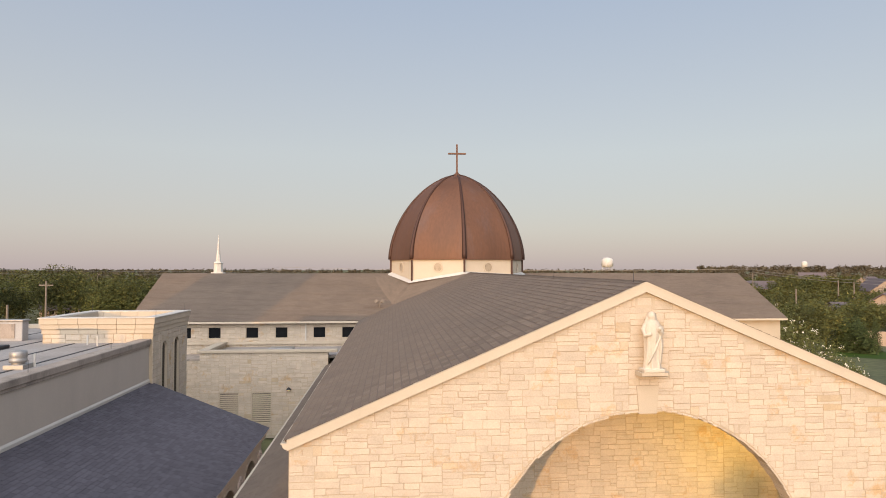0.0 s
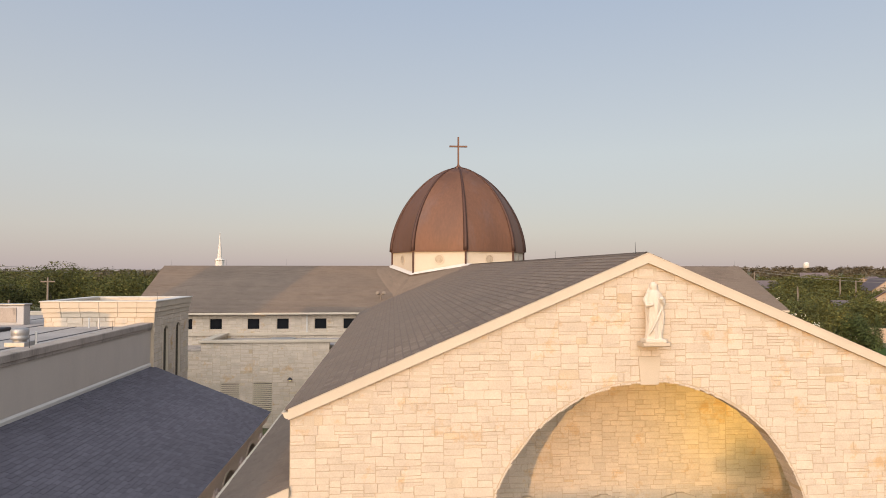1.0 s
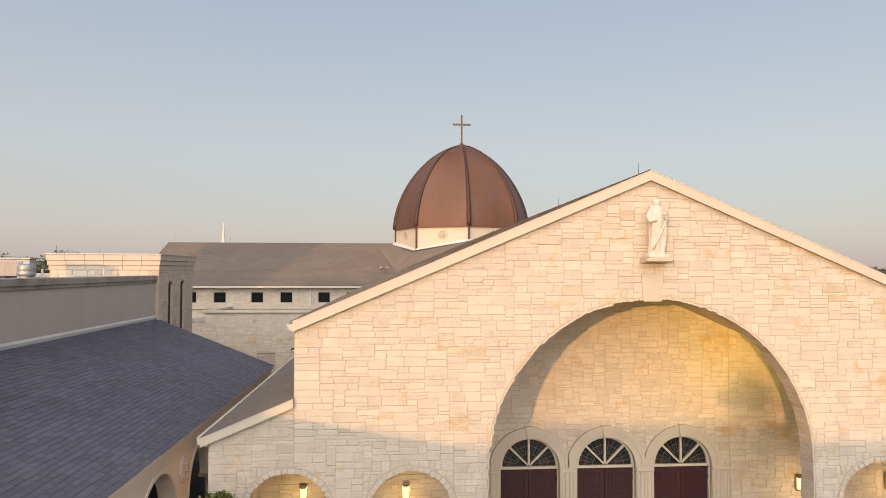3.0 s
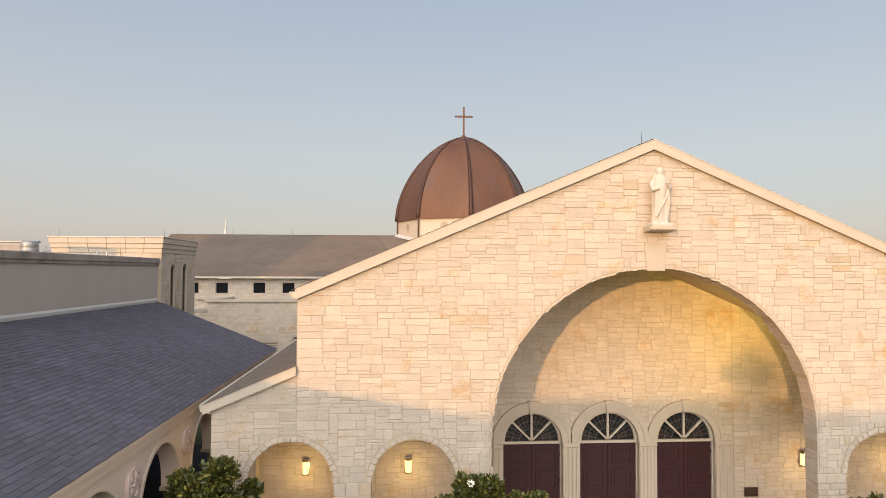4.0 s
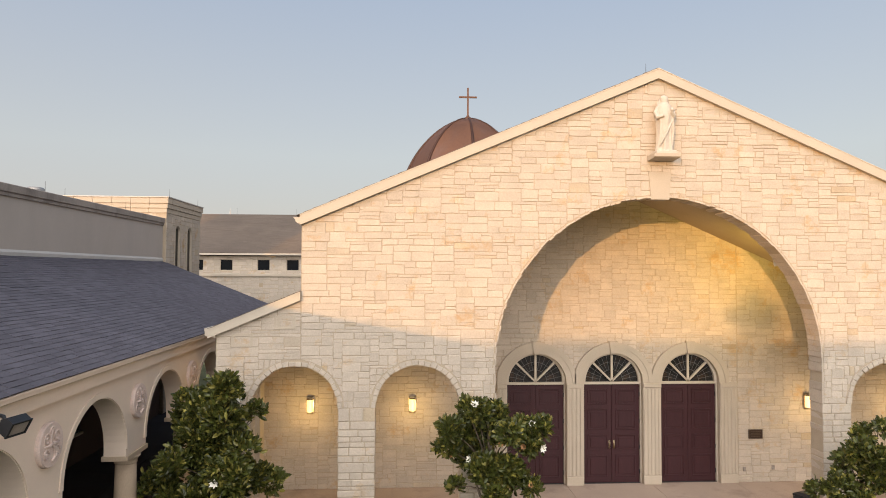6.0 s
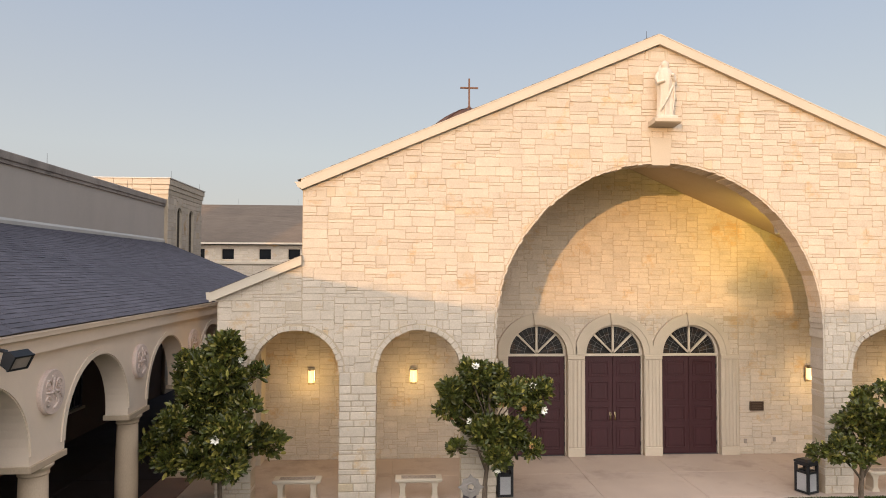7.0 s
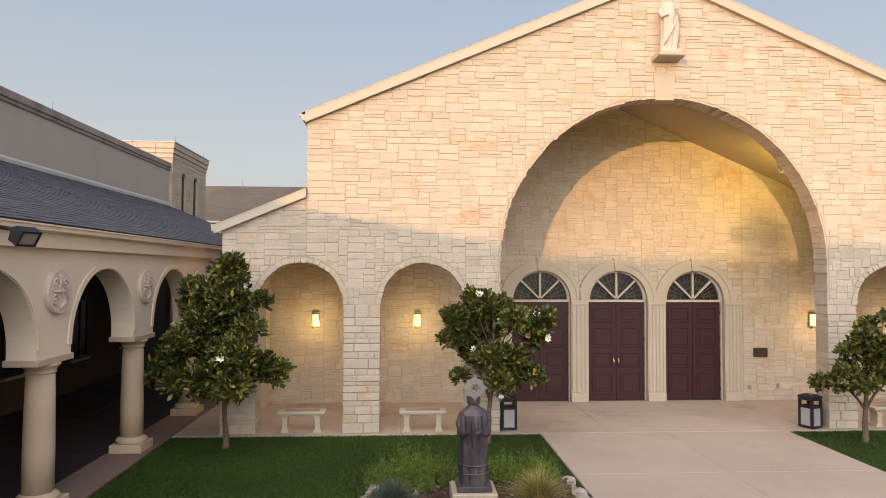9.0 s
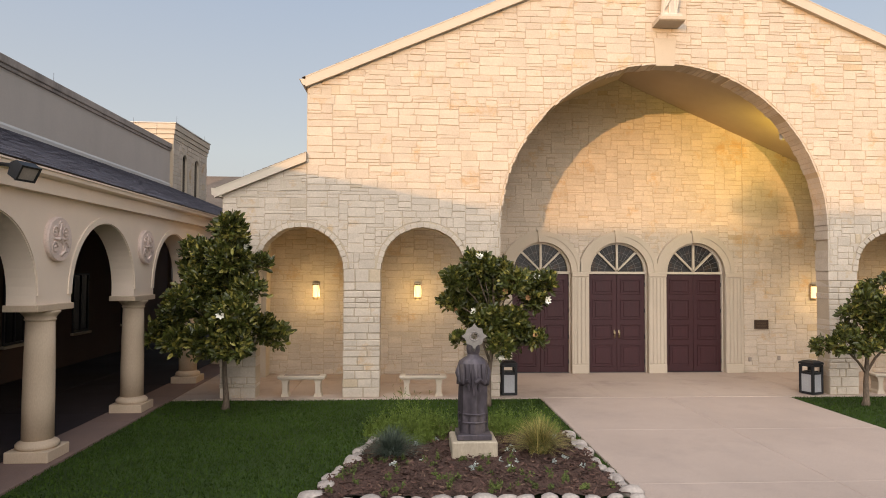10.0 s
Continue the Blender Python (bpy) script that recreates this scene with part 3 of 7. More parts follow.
# nave and aisle walls behind the porch
def stone_wall(name, label, axis, at, u0, u1, v0, v1, face, openings=(), thick=0.4, limit=0, cu=0.075, cv=0.10, arches=()):
    """A wall faced with blocks. axis 'y': the wall runs along x and faces -y; axis 'x': it runs along y and faces face * x."""
    bm = bmesh.new()
    xs = sorted({u0, u1, *[o[0] for o in openings], *[o[1] for o in openings]})
    zs = sorted({v0, v1, *[o[2] for o in openings], *[o[3] for o in openings]})
    for a, b in zip(xs, xs[1:]):
        for c, d in zip(zs, zs[1:]):
            if any(o[0] <= a and b <= o[1] and o[2] <= c and d <= o[3] for o in openings):
                continue
            if axis == "y":
                box(bm, a, b, at, at + thick, c, d)
            else:
                box(bm, *sorted((at, at - face * thick)), a, b, c, d)
    bmesh.ops.remove_doubles(bm, verts=bm.verts, dist=0.0005)
    w = part(name, bm, M_MORTAR)
    tagged(w, label, "wall", kind="structure")
    r2 = random.Random(len(name) * 13 + int(u0 * 7) % 91)
    place = (lambda u, v, h: (u, at - h, v)) if axis == "y" else (lambda u, v, h: (at + face * h, u, v))
    polys = []
    for a, b in zip(xs, xs[1:]):
        for c, d in zip(zs, zs[1:]):
            if not any(o[0] <= a and b <= o[1] and o[2] <= c and d <= o[3] for o in openings):
                polys += fit_blocks(ashlar(a, b, c, d, r2, cu, cv), r2, arches, joint=0.022)
    lay_blocks(polys, place, w, r2, limit=limit, flip=(axis == "x" and face > 0))
    return w


stone_wall("wall_nave_west", "limestone side wall of the nave above the aisle roof", "x", NAVE_L, BACK + 0.4, 49.2, 0.0, 7.05, -1)
part_wall = part("wall_nave_east", boxed(NAVE_R - 0.4, NAVE_R, BACK + 0.4, 49.2, 0, 7.05), M_CAST)
tagged(part_wall, "limestone side wall of the nave", "wall", kind="structure")
stone_wall("wall_aisle_west", "low limestone aisle wall under the lean-to roof", "x", AISLE_L, BACK + 0.4, 44.0, 0.0, 4.5, -1)
tagged(part("wall_aisle_east", boxed(AISLE_R - 0.4, AISLE_R, BACK + 0.4, 44, 0, 4.5), M_CAST), "low limestone aisle wall", "wall", kind="structure")

# ---- nave roof ----
TR_Y0, TR_RIDGE, TR_Y1, TR_Z, TR_EAVE = 48.9, 56.3, 63.7, 10.78, 7.32
TR_L, TR_R = -19.1, 30.9
TR_SLOPE = (TR_Z - TR_EAVE) / (TR_RIDGE - TR_Y0)
nave_roof = empty("nave_roof")
tagged(nave_roof, "brown asphalt-shingled gable roof over the nave", "roof", kind="structure")
RF = FRONT - 0.13
for side, x0, nm in ((-1, NAVE_L - 0.09, "west"), (1, NAVE_R + 0.09, "east")):
    ze = RIDGE_Z - SLOPE * abs(x0 - MID)
    bm = bmesh.new()
    prism(bm, [(x0, ze), (MID, RIDGE_Z), (MID, RIDGE_Z - 0.16), (x0, ze - 0.10)], "y", FRONT + 0.03, 56.0)
    part("roof_slab", bm, M_UNDERLAY, nave_roof)
    up = Vector((MID - x0, 0, RIDGE_Z - ze))
    nrm = Vector((-SLOPE * side * -1, 0, 1)) if side > 0 else Vector((-SLOPE, 0, 1))
    shingle_field((x0 - side * -0.03, RF + 0.05, ze), (0, 1, 0), up, nrm, 41.0 if side < 0 else 12.0, up.length + 0.02, nave_roof, rng,
                  tab=0.34, course=0.21, thick=0.018, bands=0.035, pick=lambda s, t: s < 3 and t > 0.8, limit=300 if side < 0 else 0)
bm = bmesh.new()
y = RF + 0.1
while y < 50:
    for s in (-1, 1):
        p = [(MID, y, RIDGE_Z + 0.035), (MID + s * 0.16, y, RIDGE_Z - SLOPE * 0.16 + 0.03), (MID + s * 0.16, y + 0.26, RIDGE_Z - SLOPE * 0.16 + 0.018), (MID, y + 0.26, RIDGE_Z + 0.022)]
        bm.faces.new([bm.verts.new(q) for q in (p if s > 0 else p[::-1])])
    y += 0.21
part("ridge_cap", bm, M_SHINGLES, nave_roof)

# rake boards, gutters and the small recessed panels under the gable
def rake(name, xa, za, xb, zb, depth, label):
    n = Vector((-(zb - za), 0, xb - xa)).normalized()
    if n.z < 0:
        n = -n
    a, b = Vector((xa, 0, za)), Vector((xb, 0, zb))
    bm = bmesh.new()
    for lo, hi, y0 in ((-depth, -0.022, RF + 0.008), (-0.022, 0.0, RF)):
        q = [(xa, za + lo / n.z), (xb, zb + lo / n.z), (xb, zb + hi / n.z), (xa, za + hi / n.z)]
        q = [Vector((u, 0, v)) for u, v in q]
        prism(bm, [(v.x, v.z) for v in q], "y", y0, FRONT + 0.02)
    return tagged(part(name, bm, M_TRIM), label, "trim", kind="structure")


zl = RIDGE_Z - SLOPE * (MID - (NAVE_L - 0.03))
rake("trim_rake_west", NAVE_L - 0.03, zl + 0.008, MID, RIDGE_Z + 0.008, 0.225, "cream painted rake board along the gable")
rake("trim_rake_east", MID, RIDGE_Z + 0.008, NAVE_R + 0.03, zl + 0.008, 0.225, "cream painted rake board along the gable")
for s, xw in ((-1, NAVE_L), (1, NAVE_R)):
    bm = bmesh.new()
    xo = xw + s * 0.10
    prism(bm, [(xw, zl - 0.20), (xo - s * 0.03, zl - 0.20), (xo + s * 0.02, zl - 0.16), (xo + s * 0.035, zl - 0.10), (xo + s * 0.07, zl - 0.08), (xo + s * 0.07, zl - 0.06), (xw, zl - 0.06)], "y", RF + 0.01, 48.9)
    tagged(part("trim_gutter", bm, M_TRIM), "white metal gutter along the nave's eave", "gutter", kind="structure")
for k in list(range(-6, 7)) + [-8, -7, 7, 8]:
    x = MID + k * 1.34
    z = RIDGE_Z - SLOPE * abs(x - MID) - 0.29
    if abs(k) > 6:
        x = NAVE_L - 0.35 - 0.95 * (-7 - k) if k < 0 else NAVE_R + 0.35 + 0.95 * (k - 7)
        z = 5.58 - 0.417 * (NAVE_L - x if k < 0 else x - NAVE_R) - 0.40
    b = empty("gable_panel", (x, FRONT, z - 0.16))
    tagged(b, "small recessed cast-stone panel under the gable's rake", "panel", "panels under the rake")
    bm = bmesh.new()
    w, h = 0.24, 0.16
    o = 0.5 * SLOPE * w * (0 if k == 0 else (1 if k < 0 else -1))
    for a, c, d, e in ((-w, -w + 0.06, -h, h - 0.02), (w - 0.06, w, -h, h - 0.02), (-w + 0.06, w - 0.06, -h, -h + 0.06), (-w + 0.06, w - 0.06, h - 0.08, h - 0.02)):
        box(bm, a, c, -0.022, 0.0, d, e)
    part("frame", bm, M_CAST, b)
    part("panel", boxed(-w + 0.06, w - 0.06, -0.008, 0.0, -h + 0.06, h - 0.08), M_CAST, b)

# ---- aisle lean-to roofs ----
for s, xw, xo in ((-1, NAVE_L, AISLE_L), (1, NAVE_R, AISLE_R)):
    ar = empty("aisle_roof")
    tagged(ar, "lean-to shingle roof over the aisle", "roof", kind="structure")
    xe = xo + s * 0.16
    z1, z0 = 5.58, 4.73
    far = 44.0
    prism_pts = [(xw, z1), (xe, z0), (xe, z0 - 0.12), (xw, z1 - 0.14)]
    part("roof_slab", prism(bmesh.new(), prism_pts, "y", FRONT + 0.03, far), M_UNDERLAY, ar)
    up = Vector((xw - xe, 0, z1 - z0))
    shingle_field((xe, RF + 0.02, z0), (0, 1, 0), up, (s * (z1 - z0), 0, abs(xw - xe)), far - RF if s < 0 else 6, up.length, ar, rng)
    rake("trim_rake_low", min(xe, xw), (z0 if s < 0 else z1) - 0.005, max(xe, xw), (z1 if s < 0 else z0) - 0.005, 0.19, "cream painted rake board of the low wing")
    bm = bmesh.new()
    prism(bm, [(xo, z0 - 0.20), (xe + s * 0.06, z0 - 0.15), (xe + s * 0.08, z0 + 0.01), (xo, z0 + 0.0)], "y", RF + 0.035, far)
    tagged(part("trim_gutter", bm, M_TRIM), "white metal gutter along the aisle's eave", "gutter", kind="structure")

# ---- transept ----
wins = [(a - 0.05, a + 0.87, 6.02, 6.84) for a in (-15.55, -13.42, -10.70, -8.56, -5.78, -3.66)]
stone_wall("wall_transept", "pale limestone transept wall with small square windows", "y", 49.4, -19.0, NAVE_L, 0.0, 7.1, -1, wins, cu=0.062, cv=0.088)
tagged(part("wall_transept_east", boxed(NAVE_R, TR_R - 0.3, 49.4, 49.8, 0, 7.1), M_CAST), "cream transept wall", "wall", kind="structure")
for k, x in enumerate((-19.0, TR_R - 0.7)):
    bm = bmesh.new()
    prism(bm, [(49.4, 0), (63.2, 0), (63.2, 7.1), (56.3, 10.45), (49.4, 7.1)], "x", x, x + 0.4)
    tagged(part("wall_transept_end_" + str(k + 1), bm, M_CAST), "gable end of the transept", "wall", kind="structure")
for a, b, c, d in wins:
    w = empty("window_square", ((a + b) / 2, 49.4, c))
    tagged(w, "small square window with a dark pane and cream frame", "window", "transept windows", "structure")
    bm = bmesh.new()
    hw = (b - a) / 2
    for q in ((-hw, -hw + 0.035, 0, 0.82), (hw - 0.035, hw, 0, 0.82), (-hw + 0.035, hw - 0.035, 0, 0.035), (-hw + 0.035, hw - 0.035, 0.785, 0.82)):
        box(bm, q[0], q[1], 0.03, 0.12, q[2], q[3])
    part("window_frame", bm, M_CAST, w)
    part("pane", boxed(-hw + 0.035, hw - 0.035, 0.09, 0.11, 0.035, 0.785), M_DARKWIN, w)
transept_roof = empty("transept_roof")
tagged(transept_roof, "wide brown shingled roof over the transept", "roof", kind="structure")
bm = bmesh.new()
prism(bm, [(TR_Y0, TR_EAVE), (TR_RIDGE, TR_Z), (TR_Y1, TR_EAVE), (TR_Y1, TR_EAVE - 0.14), (TR_RIDGE, TR_Z - 0.2), (TR_Y0, TR_EAVE - 0.14)], "x", TR_L, TR_R)
part("roof_slab", bm, M_UNDERLAY, transept_roof)
up = Vector((0, TR_RIDGE - TR_Y0, TR_Z - TR_EAVE))
shingle_field((TR_L, TR_Y0, TR_EAVE), (1, 0, 0), up, (0, -TR_SLOPE, 1), TR_R - TR_L, up.length, transept_roof, rng, tab=0.6, course=0.2,
              keep=lambda s, t: not (NAVE_L + 3 < TR_L + s < NAVE_R - 3 and t < 5))
tagged(part("trim_transept_eave", boxed(TR_L, NAVE_L, TR_Y0 - 0.06, TR_Y0 + 0.06, TR_EAVE - 0.17, TR_EAVE - 0.03), M_TRIM), "white gutter along the transept's eave", "gutter", kind="structure")
tagged(part("trim_transept_eave_east", boxed(NAVE_R, TR_R, TR_Y0 - 0.06, TR_Y0 + 0.06, TR_EAVE - 0.17, TR_EAVE - 0.03), M_TRIM), "white gutter along the transept's eave", "gutter", kind="structure")
tagged(part("trim_belt_course", boxed(-19, NAVE_L, 49.28, 49.40, 5.58, 5.78), M_CAST), "cream belt course under the windows", "trim", kind="structure")
tagged(part("downspout", boxed(-6.42, -6.32, 49.27, 49.37, 5.8, 7.1), M_WHITE), "white metal downspout on the transept wall", "downspout")

# ---- flat-roofed block between nave and wing ----
stone_wall("wall_annex", "limestone annex wall with louvred vents", "y", 44.1, -12.55, AISLE_L, 0.0, 5.62, -1, [(-11.30, -10.0, 0.9, 3.0), (-9.22, -7.9, 0.9, 3.0)], cu=0.062, cv=0.088)
tagged(part("wall_annex_side", boxed(-12.55, -12.15, 44.5, 49.4, 0, 5.62), M_MORTAR), "limestone side of the annex", "wall", kind="structure")
bm = bmesh.new()
box(bm, -12.68, AISLE_L + 0.6, 43.98, 44.55, 5.62, 5.80, 0.015)
box(bm, -12.68, -12.05, 44.55, 49.3, 5.62, 5.80, 0.015)
tagged(part("trim_annex_coping", bm, M_CAST), "cast-stone coping round the annex's flat roof", "coping", kind="structure")
tagged(part("roof_annex", boxed(-12.1, NAVE_L, 44.5, 49.4, 5.2, 5.38), M_ROOFDECK), "pale flat roof of the annex", "roof", kind="structure")
stone_wall("wall_annex_low", "low limestone wall beside the annex", "y", 46.8, -19.0, -12.56, 0.0, 4.75, -1, cu=0.062, cv=0.088)
tagged(part("roof_annex_low", boxed(-19, -12.56, 46.75, 49.4, 4.76, 4.9), M_COPING), "low flat roof beside the annex", "roof", kind="structure")
for a, b in ((-11.30, -10.0), (-9.22, -7.9)):
    v = empty("louvred_vent", ((a + b) / 2, 44.1, 0.9))
    tagged(v, "tall grey louvred vent in the annex wall", "vent", "annex vents")
    hw = (b - a) / 2
    bm = bmesh.new()
    for q in ((-hw, -hw + 0.06, 0, 2.1), (hw - 0.06, hw, 0, 2.1), (-hw + 0.06, hw - 0.06, 0, 0.06), (-hw + 0.06, hw - 0.06, 2.04, 2.1)):
        box(bm, q[0], q[1], 0.02, 0.12, q[2], q[3])
    part("vent_frame", bm, M_CAST, v)
    part("backing", boxed(-hw, hw, 0.14, 0.2, 0, 2.1), M_STEEL, v)
    z = 0.08
    while z < 2.0:
        bm = bmesh.new()
        prism(bm, [(0.02, z), (0.12, z + 0.07), (0.12, z + 0.09), (0.02, z + 0.02)], "x", -hw + 0.06, hw - 0.06)
        part("slat", bm, M_CAST, v)
        z += 0.13

# ---- dome ----
DX, DY, DR = 5.62, 56.0, 5.72
dome = empty("dome", (DX, DY, 9.5))
tagged(dome, "octagonal copper dome with raised seams on a cream drum", "dome")
corner = [(math.sin(math.radians(45 * k)), -math.cos(math.radians(45 * k))) for k in range(8)]
Z_DRUM, Z_TOP = 11.9, 19.25


def dome_r(t):
    """The dome's radius at a height from 0 to 1: a pointed egg."""
    return DR * (1.0 - t ** 1.8) ** 0.60


bm = bmesh.new()
prism(bm, [(DR * 0.985 * a, DR * 0.985 * b) for a, b in corner], "z", 7.6 - 9.5, Z_DRUM - 9.5)
part("drum", bm, M_TRIM, dome, "cream plastered drum")
bm = bmesh.new()
prism(bm, [(DR * 1.015 * a, DR * 1.015 * b) for a, b in corner], "z", Z_DRUM - 9.5 - 0.02, Z_DRUM - 9.5 + 0.10)
part("base_band", bm, M_COPPER, dome, "dark copper band")
LEV = [i / 20 for i in range(20)] + [0.975, 0.993]
for k in range(8):
    (a, b), (c, d) = corner[k], corner[(k + 1) % 8]
    vs, fs = [], []
    for t in LEV:
        r = dome_r(t)
        z = Z_DRUM + 0.08 + t * (Z_TOP - Z_DRUM - 0.08) - 9.5
        for i in range(5):
            f = i / 4
            bow = 1 + 0.012 * math.sin(math.pi * f)
            vs.append((r * bow * (a + (c - a) * f), r * bow * (b + (d - b) * f), z))
    for j in range(len(LEV) - 1):
        for i in range(4):
            fs.append((j * 5 + i, j * 5 + i + 1, j * 5 + i + 6, j * 5 + i + 5))
    link_mesh("copper_panel", vs, fs, M_COPPER, dome, smooth=True)
    bm = bmesh.new()
    pts = [(dome_r(t) * a * 1.004, dome_r(t) * b * 1.004, Z_DRUM + 0.05 + t * (Z_TOP - Z_DRUM - 0.05) - 9.5) for t in LEV]
    tube(bm, pts, [0.19 * (1 - 0.6 * t) for t in LEV], 6)
    part("rib", bm, M_RIB, dome, smooth=True)
    m, n2 = Vector(((a + c) / 2, (b + d) / 2, 0)), Vector(((c - a), (d - b), 0)).normalized()
    o = m.normalized()
    ctr = m * DR * 0.985
    bm = bmesh.new()
    st = 20
    for q0, q1, dep in ((0.33, 0.43, 0.05),):
        rings = []
        for rr, dd in ((q0, 0), (q0, dep), (q1, dep), (q1, 0)):
            rings.append([bm.verts.new(ctr + o * dd + n2 * rr * math.cos(2 * math.pi * i / st) + Vector((0, 0, Z_DRUM - 9.5 - 0.62 + rr * math.sin(2 * math.pi * i / st)))) for i in range(st)])
        for r0, r1 in zip(rings, rings[1:]):
            for i in range(st):
                bm.faces.new((r0[i], r0[(i + 1) % st], r1[(i + 1) % st], r1[i]))
    rw = part("round_window", bm, M_CAST, dome)
    bm = bmesh.new()
    bm.faces.new([bm.verts.new(ctr + o * 0.02 + n2 * 0.335 * math.cos(2 * math.pi * i / st) + Vector((0, 0, Z_DRUM - 9.5 - 0.62 + 0.335 * math.sin(2 * math.pi * i / st)))) for i in range(st)])
    part("pane", bm, M_ROUNDPANE, rw)
    q = Vector((a, b, 0)) * DR * 0.995
    part("corner_strip", boxed(q.x - 0.07, q.x + 0.07, q.y - 0.07, q.y + 0.07, -1.9, Z_DRUM - 9.5), M_RIB, dome)
bm = bmesh.new()
lathe(bm, [(0.45, Z_TOP - 9.5 - 0.12), (0.42, Z_TOP - 9.5), (0.14, Z_TOP - 9.5 + 0.18), (0.1, Z_TOP - 9.5 + 0.3)], steps=16)
part("finial", bm, M_COPPER, dome)
bm = bmesh.new()
box(bm, -0.07, 0.07, -0.07, 0.07, Z_TOP - 9.5 + 0.2, 21.95 - 9.5, 0.01)
box(bm, -0.78, -0.07, -0.065, 0.065, 21.06 - 9.5, 21.20 - 9.5, 0.01)
box(bm, 0.07, 0.78, -0.065, 0.065, 21.06 - 9.5, 21.20 - 9.5, 0.01)
part("cross", bm, M_COPPER, dome, "plain metal cross")


def skirt_z(a):
    """Height of the drum's foot round the octagon: ridges meet it high, the diagonal corners lie lower."""
    foot = (0.0, 0.22, 0.08, 0.70, 0.08, 0.70, 0.08, 0.72, 0.0)
    k = min(int(a), 7)
    return 10.80 - foot[k] - (foot[k + 1] - foot[k]) * (a - k)


bm = bmesh.new()
for k in range(8):
    p0, p1 = Vector((*corner[k], 0)), Vector((*corner[(k + 1) % 8], 0))
    for i in range(9):
        for j in range(12):
            q = []
            for f, g in ((i / 9, j / 12), (i / 9, (j + 1.2) / 12), ((i + 1) / 9, (j + 1.2) / 12), ((i + 1) / 9, j / 12)):
                d = p0.lerp(p1, f)
                e = 1 + 0.34 * g
                roof = max(TR_Z - TR_SLOPE * abs(TR_RIDGE - (DY + d.y * DR * 1.34)), RIDGE_Z - SLOPE * abs(DX + d.x * DR * 1.34 - MID) if d.y < 0 else 0) - 0.06
                z = skirt_z(k + f)
                q.append(Vector((d.x * DR * e, d.y * DR * e, z + (roof - z) * g - 9.5 + (0.012 if g == j / 12 else 0))))
            bm.faces.new([bm.verts.new(v) for v in q])
tagged(part("skirt", bm, M_SHINGLES, dome, "shingled saddle at the drum's foot"), kind="stuff")
bm = bmesh.new()
for k in range(8):
    p0, p1 = Vector((*corner[k], 0)), Vector((*corner[(k + 1) % 8], 0))
    for i in range(8):
        q = []
        for f in (i / 8, (i + 1) / 8):
            d = p0.lerp(p1, f)
            inn, out = d * DR * 0.99, d * DR * 1.05
            zi = skirt_z(k + f) - 9.5
            q.append((Vector((inn.x, inn.y, zi + 0.17)), Vector((out.x, out.y, zi - 0.04))))
        bm.faces.new([bm.verts.new(v) for v in (q[0][0], q[0][1], q[1][1], q[1][0])])
part("flashing", bm, M_WHITE, dome, "white metal flashing at the foot")

# ---- the wing with its arcade ----
COL_X, COL_Y0, COL_STEP = -5.65, 10.56, 3.42
WALL_X, PAR_Z = -10.15, 8.24
EX, EZ = -5.22, 4.39
WING_Y0, WING_Y1, HIGH_Y0 = -9.0, 28.6, 6.0
tagged(part("wall_wing", boxed(WALL_X - 0.35, WALL_X, HIGH_Y0, 28.4, 4.06, PAR_Z - 0.24), M_STUCCO), "plain beige stucco wall of the wing", "wall", kind="structure")
tagged(part("wall_arcade_inner", boxed(WALL_X - 0.35, WALL_X, WING_Y0, 28.4, 0.0, 4.055), M_INNER_SHADED), "brown plastered inner wall of the arcade, shade put into its colour", "wall", kind="structure")
bm = bmesh.new()
box(bm, WALL_X - 0.42, WALL_X + 0.09, HIGH_Y0, 28.38, PAR_Z - 0.22, PAR_Z, 0.02)
box(bm, WALL_X - 0.36, WALL_X + 0.05, HIGH_Y0, 28.38, PAR_Z - 0.32, PAR_Z - 0.215, 0.01)
tagged(part("trim_wing_coping", bm, M_COPING), "stained cast-stone coping on the wing's parapet", "coping", kind="structure")
bm = bmesh.new()
prism(bm, [(WALL_X + 0.001, 6.36), (WALL_X + 0.03, 6.36), (WALL_X + 0.04, 6.49), (WALL_X + 0.001, 6.56)], "y", WING_Y0, 28.4)
tagged(part("trim_wing_flashing", bm, M_WHITE), "white flashing between the stucco wall and the arcade roof", "trim", kind="structure")
tagged(part("roof_wing", box(boxed(-26.0, WALL_X - 0.35, HIGH_Y0, 28.4, 7.85, 8.08), -26.0, -14.46, 28.4, 36.0, 7.85, 8.08), M_ROOFDECK), "pale membrane flat roof of the wing", "roof", kind="structure")
tagged(part("wall_wing_far", boxed(-26.0, -14.46, 35.7, 36.0, 0.0, 7.85), M_STUCCO), "stucco end wall of the wing", "wall", kind="structure")
tagged(part("wall_wing_side", boxed(-14.86, -14.46, 33.0, 35.7, 0.0, 7.85), M_STUCCO), "stucco side wall of the wing", "wall", kind="structure")
tagged(part("wall_wing_back", boxed(-26.4, -26.0, HIGH_Y0, 36.0, 0.0, 8.2), M_STUCCO), "stucco back wall of the wing", "wall", kind="structure")
bm = bmesh.new()
box(bm, -26, -14.66, 35.5, 36.05, 8.081, 8.28, 0.02)
tagged(part("trim_wing_far_parapet", bm, M_CAST), "low parapet at the far edge of the flat roof", "coping", kind="structure")

arcade_roof = empty("arcade_roof")
tagged(arcade_roof, "shingled lean-to roof over the arcade, shade put into its grey", "roof", kind="structure")
rz = 6.40
bm = bmesh.new()
prism(bm, [(EX, EZ), (WALL_X + 0.002, rz), (WALL_X + 0.002, rz - 0.2), (EX, EZ - 0.08)], "y", WING_Y0, WING_Y1)
part("roof_slab", bm, M_UNDERLAY, arcade_roof)
